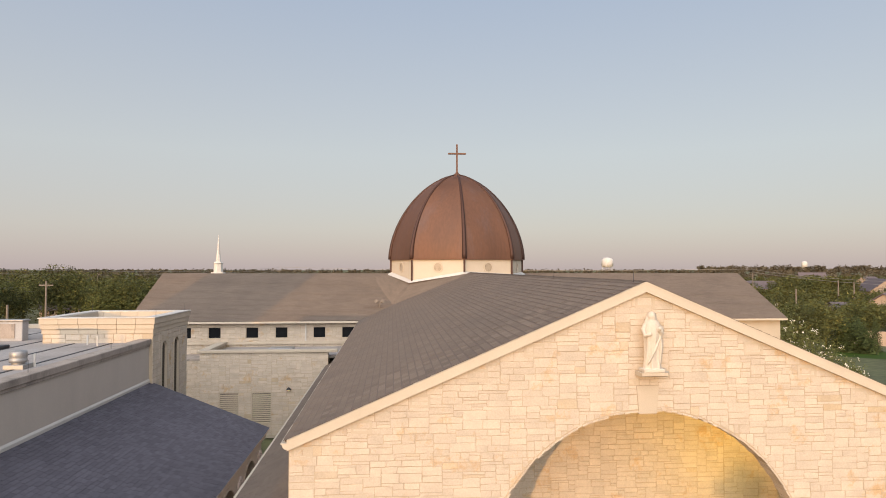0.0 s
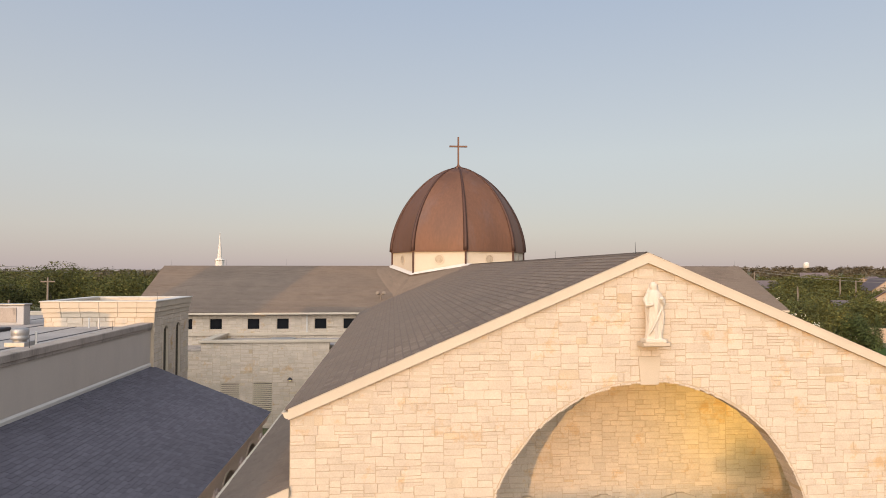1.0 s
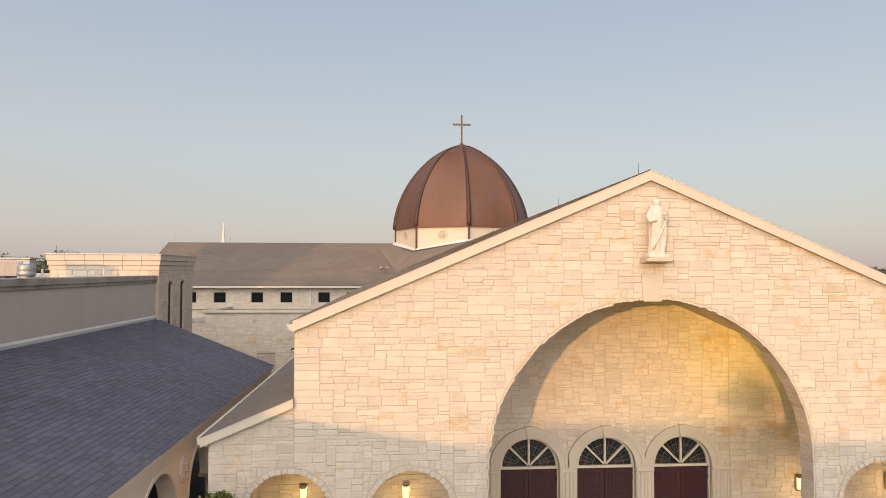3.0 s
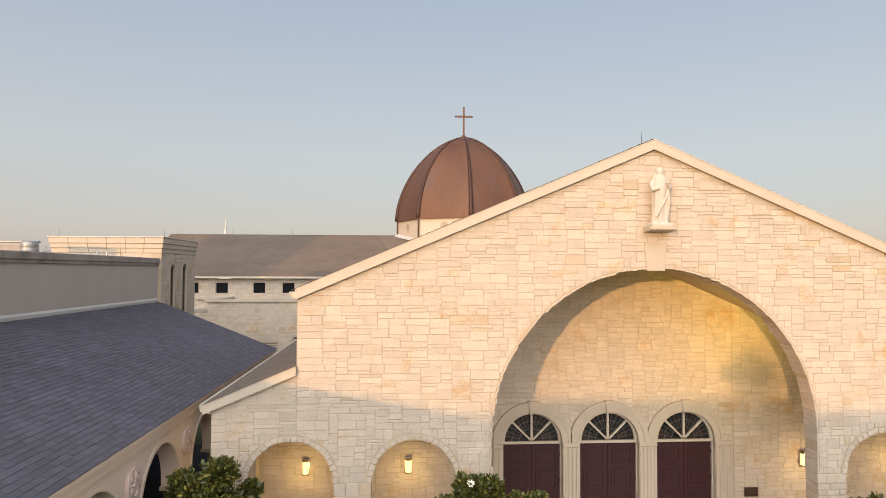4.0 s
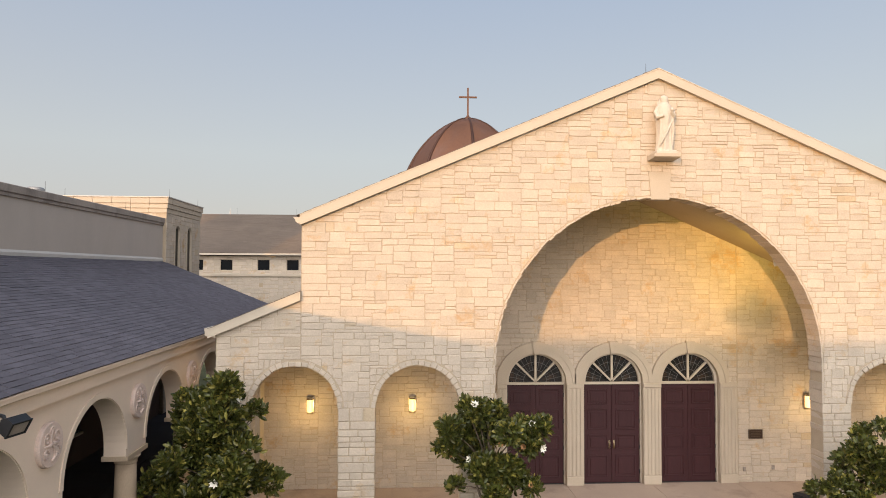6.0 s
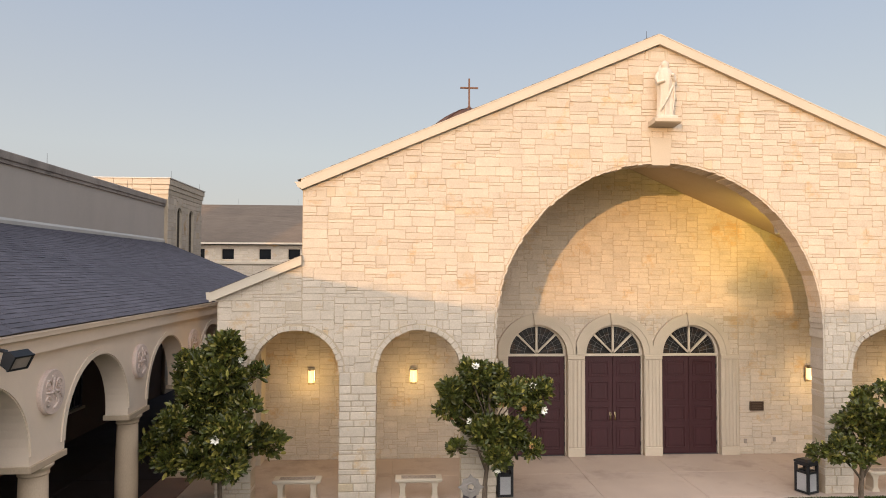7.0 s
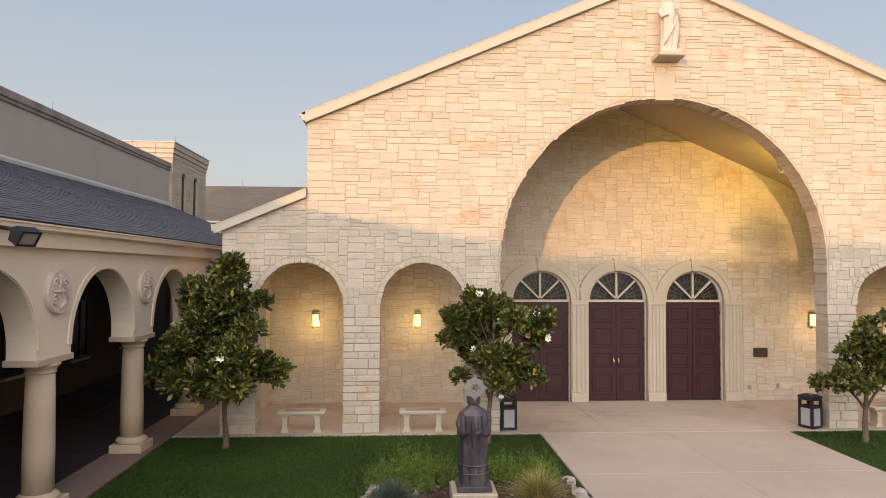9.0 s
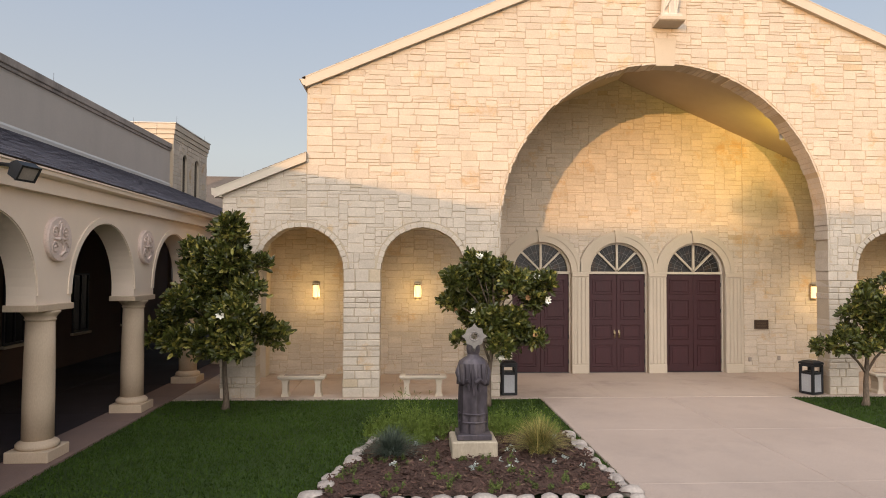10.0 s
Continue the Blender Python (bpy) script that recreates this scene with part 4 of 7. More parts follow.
up = Vector((WALL_X - EX, 0, rz - EZ))
shingle_field((EX + 0.035, WING_Y0, EZ - 0.012), (0, 1, 0), up, (rz - EZ, 0, EX - WALL_X), WING_Y1 - WING_Y0, up.length, arcade_roof, rng, tab=0.30, course=0.14, thick=0.012, mats=(M_SHADED_SHINGLE, M_SHADED_SHINGLES),
              pick=lambda s, t: 14.6 < s < 20.5, limit=300)
bm = bmesh.new()
prism(bm, [(EX - 0.25, 4.02), (EX - 0.11, 4.02), (EX - 0.11, 4.235), (EX - 0.04, 4.245), (EX + 0.005, 4.27), (EX + 0.01, 4.33), (EX + 0.03, 4.335), (EX + 0.03, 4.36), (EX - 0.11, 4.365), (EX - 0.25, 4.36)], "y", WING_Y0, WING_Y1)
tagged(part("trim_arcade_fascia", bm, M_ARCADE), "beige fascia and gutter along the arcade's eave", "fascia", kind="structure")
# arcade wall on columns
WX0, WX1 = -5.88, -5.45
ys = [COL_Y0 + COL_STEP * k for k in range(-5, 6)]
arcs = [((a + b) / 2, 2.50, 1.21) for a, b in zip(ys, ys[1:])]
bm = bmesh.new()
prism(bm, arch_outline(ys[0] - 0.5, ys[-1] + 0.5, [(ys[-1] + 0.5, 4.06), (ys[0] - 0.5, 4.06)], arcs, base=2.36), "x", WX0, WX1)
arcade_wall = tagged(part("wall_arcade", bm, M_ARCADE), "smooth beige plaster wall of round arches on columns", "wall", kind="structure")
for c, s, r in arcs:
    bm = bmesh.new()
    st = 28
    for i in range(st):
        a, b = math.pi * i / st, math.pi * (i + 1) / st
        q = [(c - (r + e) * math.cos(t), s + (r + e) * math.sin(t)) for t, e in ((a, 0.015), (b, 0.015), (b, 0.12), (a, 0.12))]
        prism(bm, q, "x", WX1 - 0.01, WX1 + 0.022)
    bmesh.ops.remove_doubles(bm, verts=bm.verts, dist=0.0005)
    part("arch_moulding", bm, M_ARCADE, arcade_wall)
tagged(part("ceiling_arcade", boxed(WALL_X, WX0, WING_Y0, 28.4, 4.0, 4.055), M_INNER_SHADED), "plain arcade ceiling, shade put into its colour", "ceiling", kind="structure")
tagged(part("wall_wing_low", boxed(WALL_X - 0.35, WALL_X, WING_Y0, HIGH_Y0, 4.06, 6.38), M_STUCCO), "stucco wall behind the arcade", "wall", kind="structure")
tagged(part("wall_wing_end", boxed(-26.0, WALL_X - 0.35, HIGH_Y0 - 0.3, HIGH_Y0, 0.0, 7.7), M_STUCCO), "stucco end wall of the wing", "wall", kind="structure")
tagged(part("wall_arcade_end", boxed(WALL_X - 0.4, EX, WING_Y0 - 0.3, WING_Y0, 0.0, 4.4), M_STUCCO), "end wall of the arcade", "wall", kind="structure")


def column():
    c = empty("column")
    tagged(c, "round beige column with a square plinth and moulded cap", "column", "arcade columns")
    part("plinth", boxed(-0.32, 0.32, -0.32, 0.32, 0, 0.17, 0.012), M_COLUMN, c)
    bm = lathe(bmesh.new(), [(0.285, 0.17), (0.30, 0.20), (0.30, 0.235), (0.275, 0.265), (0.238, 0.28), (0.225, 0.30)], steps=28)
    part("base", bm, M_COLUMN, c, smooth=True)
    bm = lathe(bmesh.new(), [(0.222, 0.30), (0.222, 0.9), (0.214, 1.5), (0.20, 2.12)], steps=28)
    part("shaft", bm, M_COLUMN, c, smooth=True)
    bm = lathe(bmesh.new(), [(0.20, 2.10), (0.22, 2.11), (0.22, 2.135), (0.205, 2.14), (0.235, 2.19), (0.275, 2.23), (0.275, 2.26)], steps=28)
    part("capital", bm, M_COLUMN, c, smooth=True)
    part("abacus", boxed(-0.27, 0.24, -0.52, 0.52, 2.26, 2.36, 0.008), M_COLUMN, c)
    return c


first = column()
first.location = (COL_X, ys[0], 0)
for y in ys[1:]:
    copy_thing(first, pose(COL_X, y, 0))


def medallion():
    m = empty("medallion")
    tagged(m, "round plaster medallion with carved relief on the arcade wall", "medallion", "arcade medallions")
    bm = bmesh.new()
    lathe(bm, [(0.345, -0.02), (0.35, 0.05), (0.335, 0.075), (0.10, 0.07)], steps=36)
    for v in bm.verts:
        v.co = Vector((v.co.z, v.co.x, v.co.y))
    part("disc", bm, M_RELIEF, m)
    bm = bmesh.new()
    tube(bm, [(0.08, 0.16 * math.sin(a * 0.105) * (1 - a / 60), -0.25 + 0.0083 * a) for a in range(0, 61, 4)], 0.022, 6)
    for y0, z0, r0 in ((-0.14, 0.12, 0.075), (0.14, 0.12, 0.07), (-0.15, -0.12, 0.075), (0.15, -0.12, 0.08), (0.0, 0.22, 0.05)):
        tube(bm, [(0.078, y0 + r0 * math.cos(k * math.pi / 6), z0 + r0 * math.sin(k * math.pi / 6)) for k in range(11)], 0.015, 6)
        bmesh.ops.create_icosphere(bm, subdivisions=1, radius=0.028, matrix=Matrix.Translation((0.068, y0, z0)))
    for y0 in (-0.08, 0.08):
        tube(bm, [(0.078, y0 * 0.2, 0.02), (0.085, y0, 0.0), (0.08, y0 * 2.6, 0.01)], [0.03, 0.028, 0.012], 6)
    part("relief", bm, M_RELIEF, m, smooth=True)
    return m


first = medallion()
first.location = (WX1, ys[0], 3.36)
for y in ys[1:]:
    copy_thing(first, pose(WX1, y, 3.36))

# windows in the arcade's inner wall
for y in (11.3, 14.2, 17.6, 21.0, 24.4, 7.5, 4.0):
    w = empty("window_arcade", (WALL_X, y, 0.95))
    tagged(w, "dark narrow window with a plaster sill in the arcade's wall", "window", "arcade windows", "structure")
    part("pane", boxed(0.004, 0.02, -0.42, 0.42, 0.06, 1.75), M_DARKWIN, w)
    bm = bmesh.new()
    for q in ((-0.48, -0.42, 0, 1.81), (0.42, 0.48, 0, 1.81), (-0.42, 0.42, 1.75, 1.81), (-0.42, 0.42, 0.0, 0.06), (-0.02, 0.02, 0.06, 1.75)):
        box(bm, 0.004, 0.05, q[0], q[1], q[2], q[3])
    part("window_frame", bm, M_STEEL, w)
    part("window_sill", boxed(0.004, 0.12, -0.55, 0.55, -0.08, 0.0, 0.01), M_CAST, w)

# ---- the low tower at the wing's end ----
TX0, TX1, TY0, TY1, TZ = -14.45, -10.02, 28.4, 33.0, 8.46
slots = [(29.42, 30.16, 6.2, 7.70), (31.02, 31.80, 6.2, 7.70)]
tw = stone_wall("wall_tower_east", "limestone tower wall with two slim arched windows", "x", TX1, TY0, TY1, 0.0, TZ, 1, [(a, b, 3.0, d + 0.37) for a, b, c, d in slots], cu=0.062, cv=0.088)
stone_wall("wall_tower_south", "limestone tower wall", "y", TY0, TX0, TX1 - 0.4, 0.0, TZ, -1, cu=0.062, cv=0.088)
tagged(part("wall_tower_north", boxed(TX0, TX1 - 0.4, TY1 - 0.4, TY1, 0, TZ), M_MORTAR), "back wall of the tower", "wall", kind="structure")
tagged(part("wall_tower_west", boxed(TX0, TX0 + 0.4, TY0 + 0.4, TY1 - 0.4, 0, TZ), M_MORTAR), "side wall of the tower", "wall", kind="structure")
tagged(part("roof_tower", boxed(TX0 + 0.4, TX1 - 0.4, TY0 + 0.4, TY1 - 0.4, 8.5, 8.62), M_ROOFDECK), "sunken flat roof inside the tower's parapet", "roof", kind="structure")
cornice = empty("tower_cornice", (0, 0, 0))
tagged(cornice, "stepped cornice of cream cast-stone blocks round the tower", "cornice", kind="structure")
for zz, hh, out in ((TZ, 0.20, 0.04), (TZ + 0.20, 0.20, 0.08), (TZ + 0.40, 0.25, 0.12)):
    def run(a, b, n, axis, lo, hi):
        for i in range(n):
            p, q = a + (b - a) * i / n + 0.004, a + (b - a) * (i + 1) / n - 0.004
            bm = boxed(p, q, lo, hi, zz + 0.003, zz + hh - 0.003, 0.01) if axis == "x" else boxed(lo, hi, p, q, zz + 0.003, zz + hh - 0.003, 0.01)
            part("block", bm, M_CAST, cornice)
    run(TX0 - out, TX1 + out, 6, "x", TY0 - out, TY0 + 0.4)
    run(TX0 - out, TX1 + out, 6, "x", TY1 - 0.4, TY1 + out)
    run(TY0 + 0.4, TY1 - 0.4, 4, "y", TX1 - 0.4, TX1 + out)
    run(TY0 + 0.4, TY1 - 0.4, 4, "y", TX0 - out, TX0 + 0.4)
bm = bmesh.new()
for q in ((TX0 - 0.15, TX1 + 0.15, TY0 - 0.15, TY0 + 0.35), (TX0 - 0.15, TX1 + 0.15, TY1 - 0.35, TY1 + 0.15), (TX0 - 0.15, TX0 + 0.35, TY0 + 0.35, TY1 - 0.35), (TX1 - 0.35, TX1 + 0.15, TY0 + 0.35, TY1 - 0.35)):
    box(bm, *q, TZ + 0.652, TZ + 0.69)
part("cap_flashing", bm, M_WHITE, cornice)
for a, b, c, d in slots:
    w = empty("window_tower", (TX1, (a + b) / 2, 3.0))
    tagged(w, "tall slim arched window in a cast-stone surround", "window", "tower windows", "structure")
    hw = (b - a) / 2
    bm = bmesh.new()
    H = d - 3.0
    outer = [(-hw, 0), (-hw, H + 0.37), (hw, H + 0.37), (hw, 0)]
    r = hw - 0.07
    inner = [(r, 0), (r, H)] + [(r * math.cos(math.pi * i / 16), H + r * math.sin(math.pi * i / 16)) for i in range(1, 16)] + [(-r, H), (-r, 0)]
    prism(bm, outer + inner, "x", -0.35, 0.035)
    part("surround", bm, M_CAST, w)
    part("pane", boxed(-0.10, -0.07, -hw + 0.05, hw - 0.05, 0, H + 0.30), M_DARKWIN, w)

# ---- paving, lawn and bed ----
def slab(name, mat, x0, x1, y0, y1, z, label, nx=1, ny=1, gap=0.007, thick=0.12):
    """Concrete cast in panels with open joints."""
    p = part(name, boxed(x0, x1, y0, y1, z - thick - 0.02, z - 0.012), mat)
    tagged(p, label, "paving", kind="structure")
    for i in range(nx):
        for j in range(ny):
            a, b = x0 + (x1 - x0) * i / nx, x0 + (x1 - x0) * (i + 1) / nx
            c, d = y0 + (y1 - y0) * j / ny, y0 + (y1 - y0) * (j + 1) / ny
            part("panel", boxed(a + gap / 2, b - gap / 2, c + gap / 2, d - gap / 2, z - 0.05, z, 0.006), mat, p)
    return p


slab("pavement_porch", M_CONCRETE2, -5.2, 17.0, 15.02, BACK + 0.4, 0.0, "reddish concrete floor of the porch", 9, 2)
slab("pavement_walk", M_CONCRETE, 3.06, 8.9, -24.0, 15.0, -0.004, "broad pinkish concrete walk to the doors", 2, 13)
M_KERB = material("reddish_kerb_concrete", (0.21, 0.14, 0.115), rough=0.85, var=0.12, scale=0.9, fine=50, fine_var=0.12, bump=0.15, depth=0.003, stain=(0.17, 0.11, 0.09), stain_amount=0.5, stain_scale=0.8)
slab("pavement_arcade_edge", M_KERB, -6.05, -5.22, WING_Y0, 30.0, 0.004, "reddish concrete strip that carries the columns", 1, 16)
slab("pavement_arcade", M_WALKWAY_SHADED, WALL_X, -6.06, WING_Y0, 30.0, -0.002, "reddish paving under the arcade, shade put into its colour", 2, 12)
tagged(part("pavement_court", boxed(-5.2, AISLE_L, BACK + 0.42, 44.0, -0.2, -0.01), M_WALKWAY_SHADED), "narrow paved court beside the aisle", "paving", kind="structure")
lawn_l = part("lawn_west", boxed(-5.21, 3.05, -24.0, 15.01, -0.3, -0.03), M_LAWN)
tagged(lawn_l, "mown green lawn before the arcade", "lawn", kind="structure")
lawn_r = part("lawn_east", boxed(8.91, 24.0, -24.0, 15.01, -0.3, -0.03), M_LAWN)
tagged(lawn_r, "mown green lawn beside the walk", "lawn", kind="structure")

BED = [(-0.58, 11.3), (-1.24, 8.42), (2.92, 8.42), (2.86, 11.75), (1.5, 12.3), (0.2, 12.2)]


def in_poly(x, y, poly):
    c = False
    for (a, b), (d, e) in zip(poly, poly[1:] + poly[:1]):
        if (b > y) != (e > y) and x < (d - a) * (y - b) / (e - b) + a:
            c = not c
    return c


def blades(name, label, n, spots, mat, h=(0.04, 0.08), w=0.006, lean=0.5, kind="stuff", parent=None, seed=1):
    """Many thin blades of grass as one mesh. spots(rng) gives a place."""
    r = random.Random(seed)
    vs, fs = [], []
    for _ in range(n):
        s = spots(r)
        if s is None:
            continue
        x, y, z = s
        a = r.uniform(0, 2 * math.pi)
        hh = r.uniform(*h)
        dx, dy = math.cos(a) * w, math.sin(a) * w
        lx, ly = r.gauss(0, lean) * hh, r.gauss(0, lean) * hh
        o = len(vs)
        vs += [(x - dx, y - dy, z), (x + dx, y + dy, z), (x + dx * 0.7 + lx * 0.4, y + dy * 0.7 + ly * 0.4, z + hh * 0.6), (x - dx * 0.7 + lx * 0.4, y - dy * 0.7 + ly * 0.4, z + hh * 0.6), (x + lx, y + ly, z + hh)]
        fs += [(o, o + 1, o + 2, o + 3), (o + 3, o + 2, o + 4)]
    ob = link_mesh(name, vs, fs, mat, parent)
    if label:
        tagged(ob, label, "grass", kind=kind)
    return ob


def lawn_spot(x0, x1, y0, y1):
    def f(r):
        x, y = r.uniform(x0, x1), r.uniform(y0, y1)
        return None if in_poly(x, y, BED) else (x, y, -0.035)
    return f


blades("grass", "short mown grass of the lawn", 60000, lawn_spot(-5.2, 3.04, 7.0, 15.0), M_GRASS, seed=3, w=0.008, h=(0.025, 0.055))
blades("grass", "short mown grass of the lawn", 22000, lawn_spot(8.92, 13.5, 9.0, 15.0), M_GRASS, seed=4, w=0.008, h=(0.025, 0.055))

# mulch bed
bm = bmesh.new()
gx, gy = 46, 40
grid = {}
for i in range(gx + 1):
    for j in range(gy + 1):
        x, y = -1.45 + 4.55 * i / gx, 8.4 + 4.0 * j / gy
        if in_poly(x, y, BED):
            z = 0.0 + 0.05 * noise.noise(Vector((x * 3, y * 3, 1))) + 0.05 * noise.noise(Vector((x * 11, y * 11, 5))) + 0.03
            grid[i, j] = bm.verts.new((x, y, z))
for (i, j), v in list(grid.items()):
    if all(k in grid for k in ((i + 1, j), (i, j + 1), (i + 1, j + 1))):
        bm.faces.new((v, grid[i + 1, j], grid[i + 1, j + 1], grid[i, j + 1]))
mulch = part("mulch_bed", bm, M_MULCH, smooth=True)
tagged(mulch, "planting bed of dark brown bark mulch", "flower bed", kind="structure")
r = random.Random(12)
vs, fs = [], []
for _ in range(5200):
    x, y = r.uniform(-1.3, 2.95), r.uniform(8.56, 12.2)
    if not in_poly(x, y, BED):
        continue
    a, t = r.uniform(0, 6.28), r.uniform(-0.5, 0.5)
    L, W = r.uniform(0.015, 0.045), r.uniform(0.005, 0.012)
    z = 0.045 + 0.05 * noise.noise(Vector((x * 3, y * 3, 1))) + 0.05 * noise.noise(Vector((x * 11, y * 11, 5)))
    o = len(vs)
    ca, sa = math.cos(a), math.sin(a)
    vs += [(x + ca * u * L - sa * v * W, y + sa * u * L + ca * v * W, z + t * u * L + 0.006 * v) for u, v in ((-1, -1), (1, -1), (1, 1), (-1, 1))]
    fs.append((o, o + 1, o + 2, o + 3))
M_CHIP = material("bark_chips", (0.085, 0.047, 0.036), rough=1.0, var=0.2, bump=0, rand="island", rand_var=0.5, accent=(0.17, 0.11, 0.075), accent_at=0.85)
tagged(link_mesh("bark_chips", vs, fs, M_CHIP), "loose bark chips on the bed", "mulch", kind="stuff")


def rock(rx, ry, rz, seed):
    bm = bmesh.new()
    bmesh.ops.create_icosphere(bm, subdivisions=2, radius=1)
    for v in bm.verts:
        k = 1 + 0.28 * noise.noise(v.co * 1.1 + Vector((seed * 3.7, 0, 0))) + 0.1 * noise.noise(v.co * 2.7 + Vector((0, seed, 0)))
        p = v.co * k
        v.co = Vector((p.x * rx, p.y * ry, max(p.z, -0.5) * rz))
    return bm




def along(p, q, step):
    n = max(2, round(math.dist(p, q) / step))
    return [(p[0] + (q[0] - p[0]) * i / n, p[1] + (q[1] - p[1]) * i / n) for i in range(n)]


edge_pts = along(BED[0], BED[1], 0.22) + along(BED[1], BED[2], 0.27) + along(BED[2], BED[3], 0.21)
r = random.Random(5)
for i, (x, y) in enumerate(edge_pts):
    s = r.uniform(0.08, 0.19)
    ob = part("edging_rock", rock(s, s * r.uniform(0.45, 0.8), 0.02 + s * r.uniform(0.2, 0.38), i + 1), M_ROCK, smooth=True)
    ob.matrix_world = pose(x + r.uniform(-0.04, 0.04), y + r.uniform(-0.04, 0.04), 0.02, 0, 0, r.uniform(-25, 25) + (0 if y < 8.7 else 90 if x > 2 else 68))
    tagged(ob, "pale rounded limestone rock edging the bed", "rock", "edging rocks")

# ---- doors ----
def door_leaf(name, w, h):
    """One leaf, its lower inner corner at the origin, with raised panels in three rows."""
    leaf = part(name, boxed(0, w, 0.0, 0.05, 0, h, 0.004), M_DOOR)
    rows = [(0.16, 0.78), (0.92, 1.36), (1.50, 2.08), (2.22, h - 0.14)]
    for a, b in rows:
        bm = bmesh.new()
        x0, x1 = 0.11, w - 0.11
        for q in ((x0, x1, a, a + 0.035), (x0, x1, b - 0.035, b), (x0, x0 + 0.035, a + 0.035, b - 0.035), (x1 - 0.035, x1, a + 0.035, b - 0.035)):
            box(bm, q[0], q[1], -0.02, 0.0, q[2], q[3], 0.006)
        part("panel_moulding", bm, M_DOOR, leaf)
        part("raised_panel", boxed(x0 + 0.08, x1 - 0.08, -0.016, 0.0, a + 0.08, b - 0.08, 0.008), M_DOOR, leaf)
    return leaf


def double_door(x, handles):
    d = empty("double_door", (x, BACK + 0.13, 0.0))
    tagged(d, "closed pair of dark maroon panelled doors in a cream frame", "door", "porch doors")
    w, h = 0.815, 2.80
    for s in (-1, 1):
        leaf = door_leaf("leaf", w - 0.004, h)
        leaf.parent = d
        leaf.location = (-w if s < 0 else 0.004, 0.0, 0.012)
        if handles:
            bm = bmesh.new()
            xh = (w - 0.07) if s < 0 else 0.06
            tube(bm, [(xh, -0.02, 0.98), (xh, -0.065, 0.99), (xh, -0.07, 1.08), (xh, -0.065, 1.17), (xh, -0.02, 1.18)], 0.014, 8)
            box(bm, xh - 0.022, xh + 0.022, -0.012, 0.002, 0.96, 1.20, 0.004)
            part("handle", bm, M_BRASS, leaf, "brass pull handle", smooth=True)
        for zh in (0.3, 1.0, 1.75, 2.5):
            xh = -0.02 if s < 0 else w - 0.02
            part("hinge", boxed(xh, xh + 0.04, -0.014, 0.02, zh - 0.06, zh + 0.06), M_STEEL, leaf)
    bm = bmesh.new()
    for q in ((-0.858, -0.816, 0, 2.86), (0.822, 0.858, 0, 2.86)):
        box(bm, q[0], q[1], -0.06, 0.08, q[2], q[3], 0.004)
    box(bm, -0.858, 0.858, -0.06, 0.08, 2.815, 2.885, 0.004)
    part("door_frame", bm, M_TRIM, d, "cream painted frame")
    part("threshold", boxed(-0.82, 0.82, -0.06, 0.1, 0.0, 0.012), M_STEEL, d)
    # fanlight
    fan = empty("fanlight", (0, 0, 2.885))
    fan.parent = d
    bm = bmesh.new()
    st = 28
    for i in range(st):
        a, b = math.pi * i / st, math.pi * (i + 1) / st
        prism(bm, [(r0 * math.cos(t), r0 * math.sin(t)) for t, r0 in ((a, 0.775), (b, 0.775), (b, 0.862), (a, 0.862))], "y", -0.06, 0.06)
    for an in (45, 90, 135):
        c, s = math.cos(math.radians(an)), math.sin(math.radians(an))
        q = [(0.03 * -s + 0 * c, 0.03 * c), (0.8 * c - 0.03 * s, 0.8 * s + 0.03 * c), (0.8 * c + 0.03 * s, 0.8 * s - 0.03 * c), (0.03 * s, -0.03 * c)]
        q = [(u, max(v, 0.0)) for u, v in q]
        prism(bm, q, "y", -0.05, 0.05)
    bmesh.ops.remove_doubles(bm, verts=bm.verts, dist=0.0003)
    part("glazing_bars", bm, M_TRIM, fan, "cream arched bars")
    for k in range(4):
        a0, a1 = math.pi * k / 4, math.pi * (k + 1) / 4
        bm = bmesh.new()
        bm.faces.new([bm.verts.new((0, 0.02, 0))] + [bm.verts.new((0.79 * math.cos(a0 + (a1 - a0) * i / 8), 0.02, 0.79 * math.sin(a0 + (a1 - a0) * i / 8))) for i in range(9)])
        pane = part("pane", bm, M_LEADED, fan, "leaded stained glass")
    bm = bmesh.new()
    for rr in (0.34, 0.56):
        pts = [(rr * math.cos(math.pi * i / 24), 0.012, rr * math.sin(math.pi * i / 24)) for i in range(25)]
        tube(bm, pts, 0.006, 4)
    for i in range(1, 16):
        an = math.pi * i / 16
        if i % 4:
            tube(bm, [(0.34 * math.cos(an), 0.012, 0.34 * math.sin(an)), (0.78 * math.cos(an), 0.012, 0.78 * math.sin(an))], 0.005, 4)
    part("lead_cames", bm, M_LEAD, fan)
    return d


for i, x in enumerate(DOORS):
    double_door(x, i == 1)
# cast-stone surround: fluted pilasters and arched hoods with keystones
surround = empty("door_surround", (0, BACK, 0))
tagged(surround, "cream cast-stone surround with fluted pilasters and arched hoods", "surround", kind="structure")
pil = [(DOORS[0] - 1.13, DOORS[0] - 0.865), (DOORS[0] + 0.865, DOORS[1] - 0.865), (DOORS[1] + 0.865, DOORS[2] - 0.865), (DOORS[2] + 0.865, 9.66)]
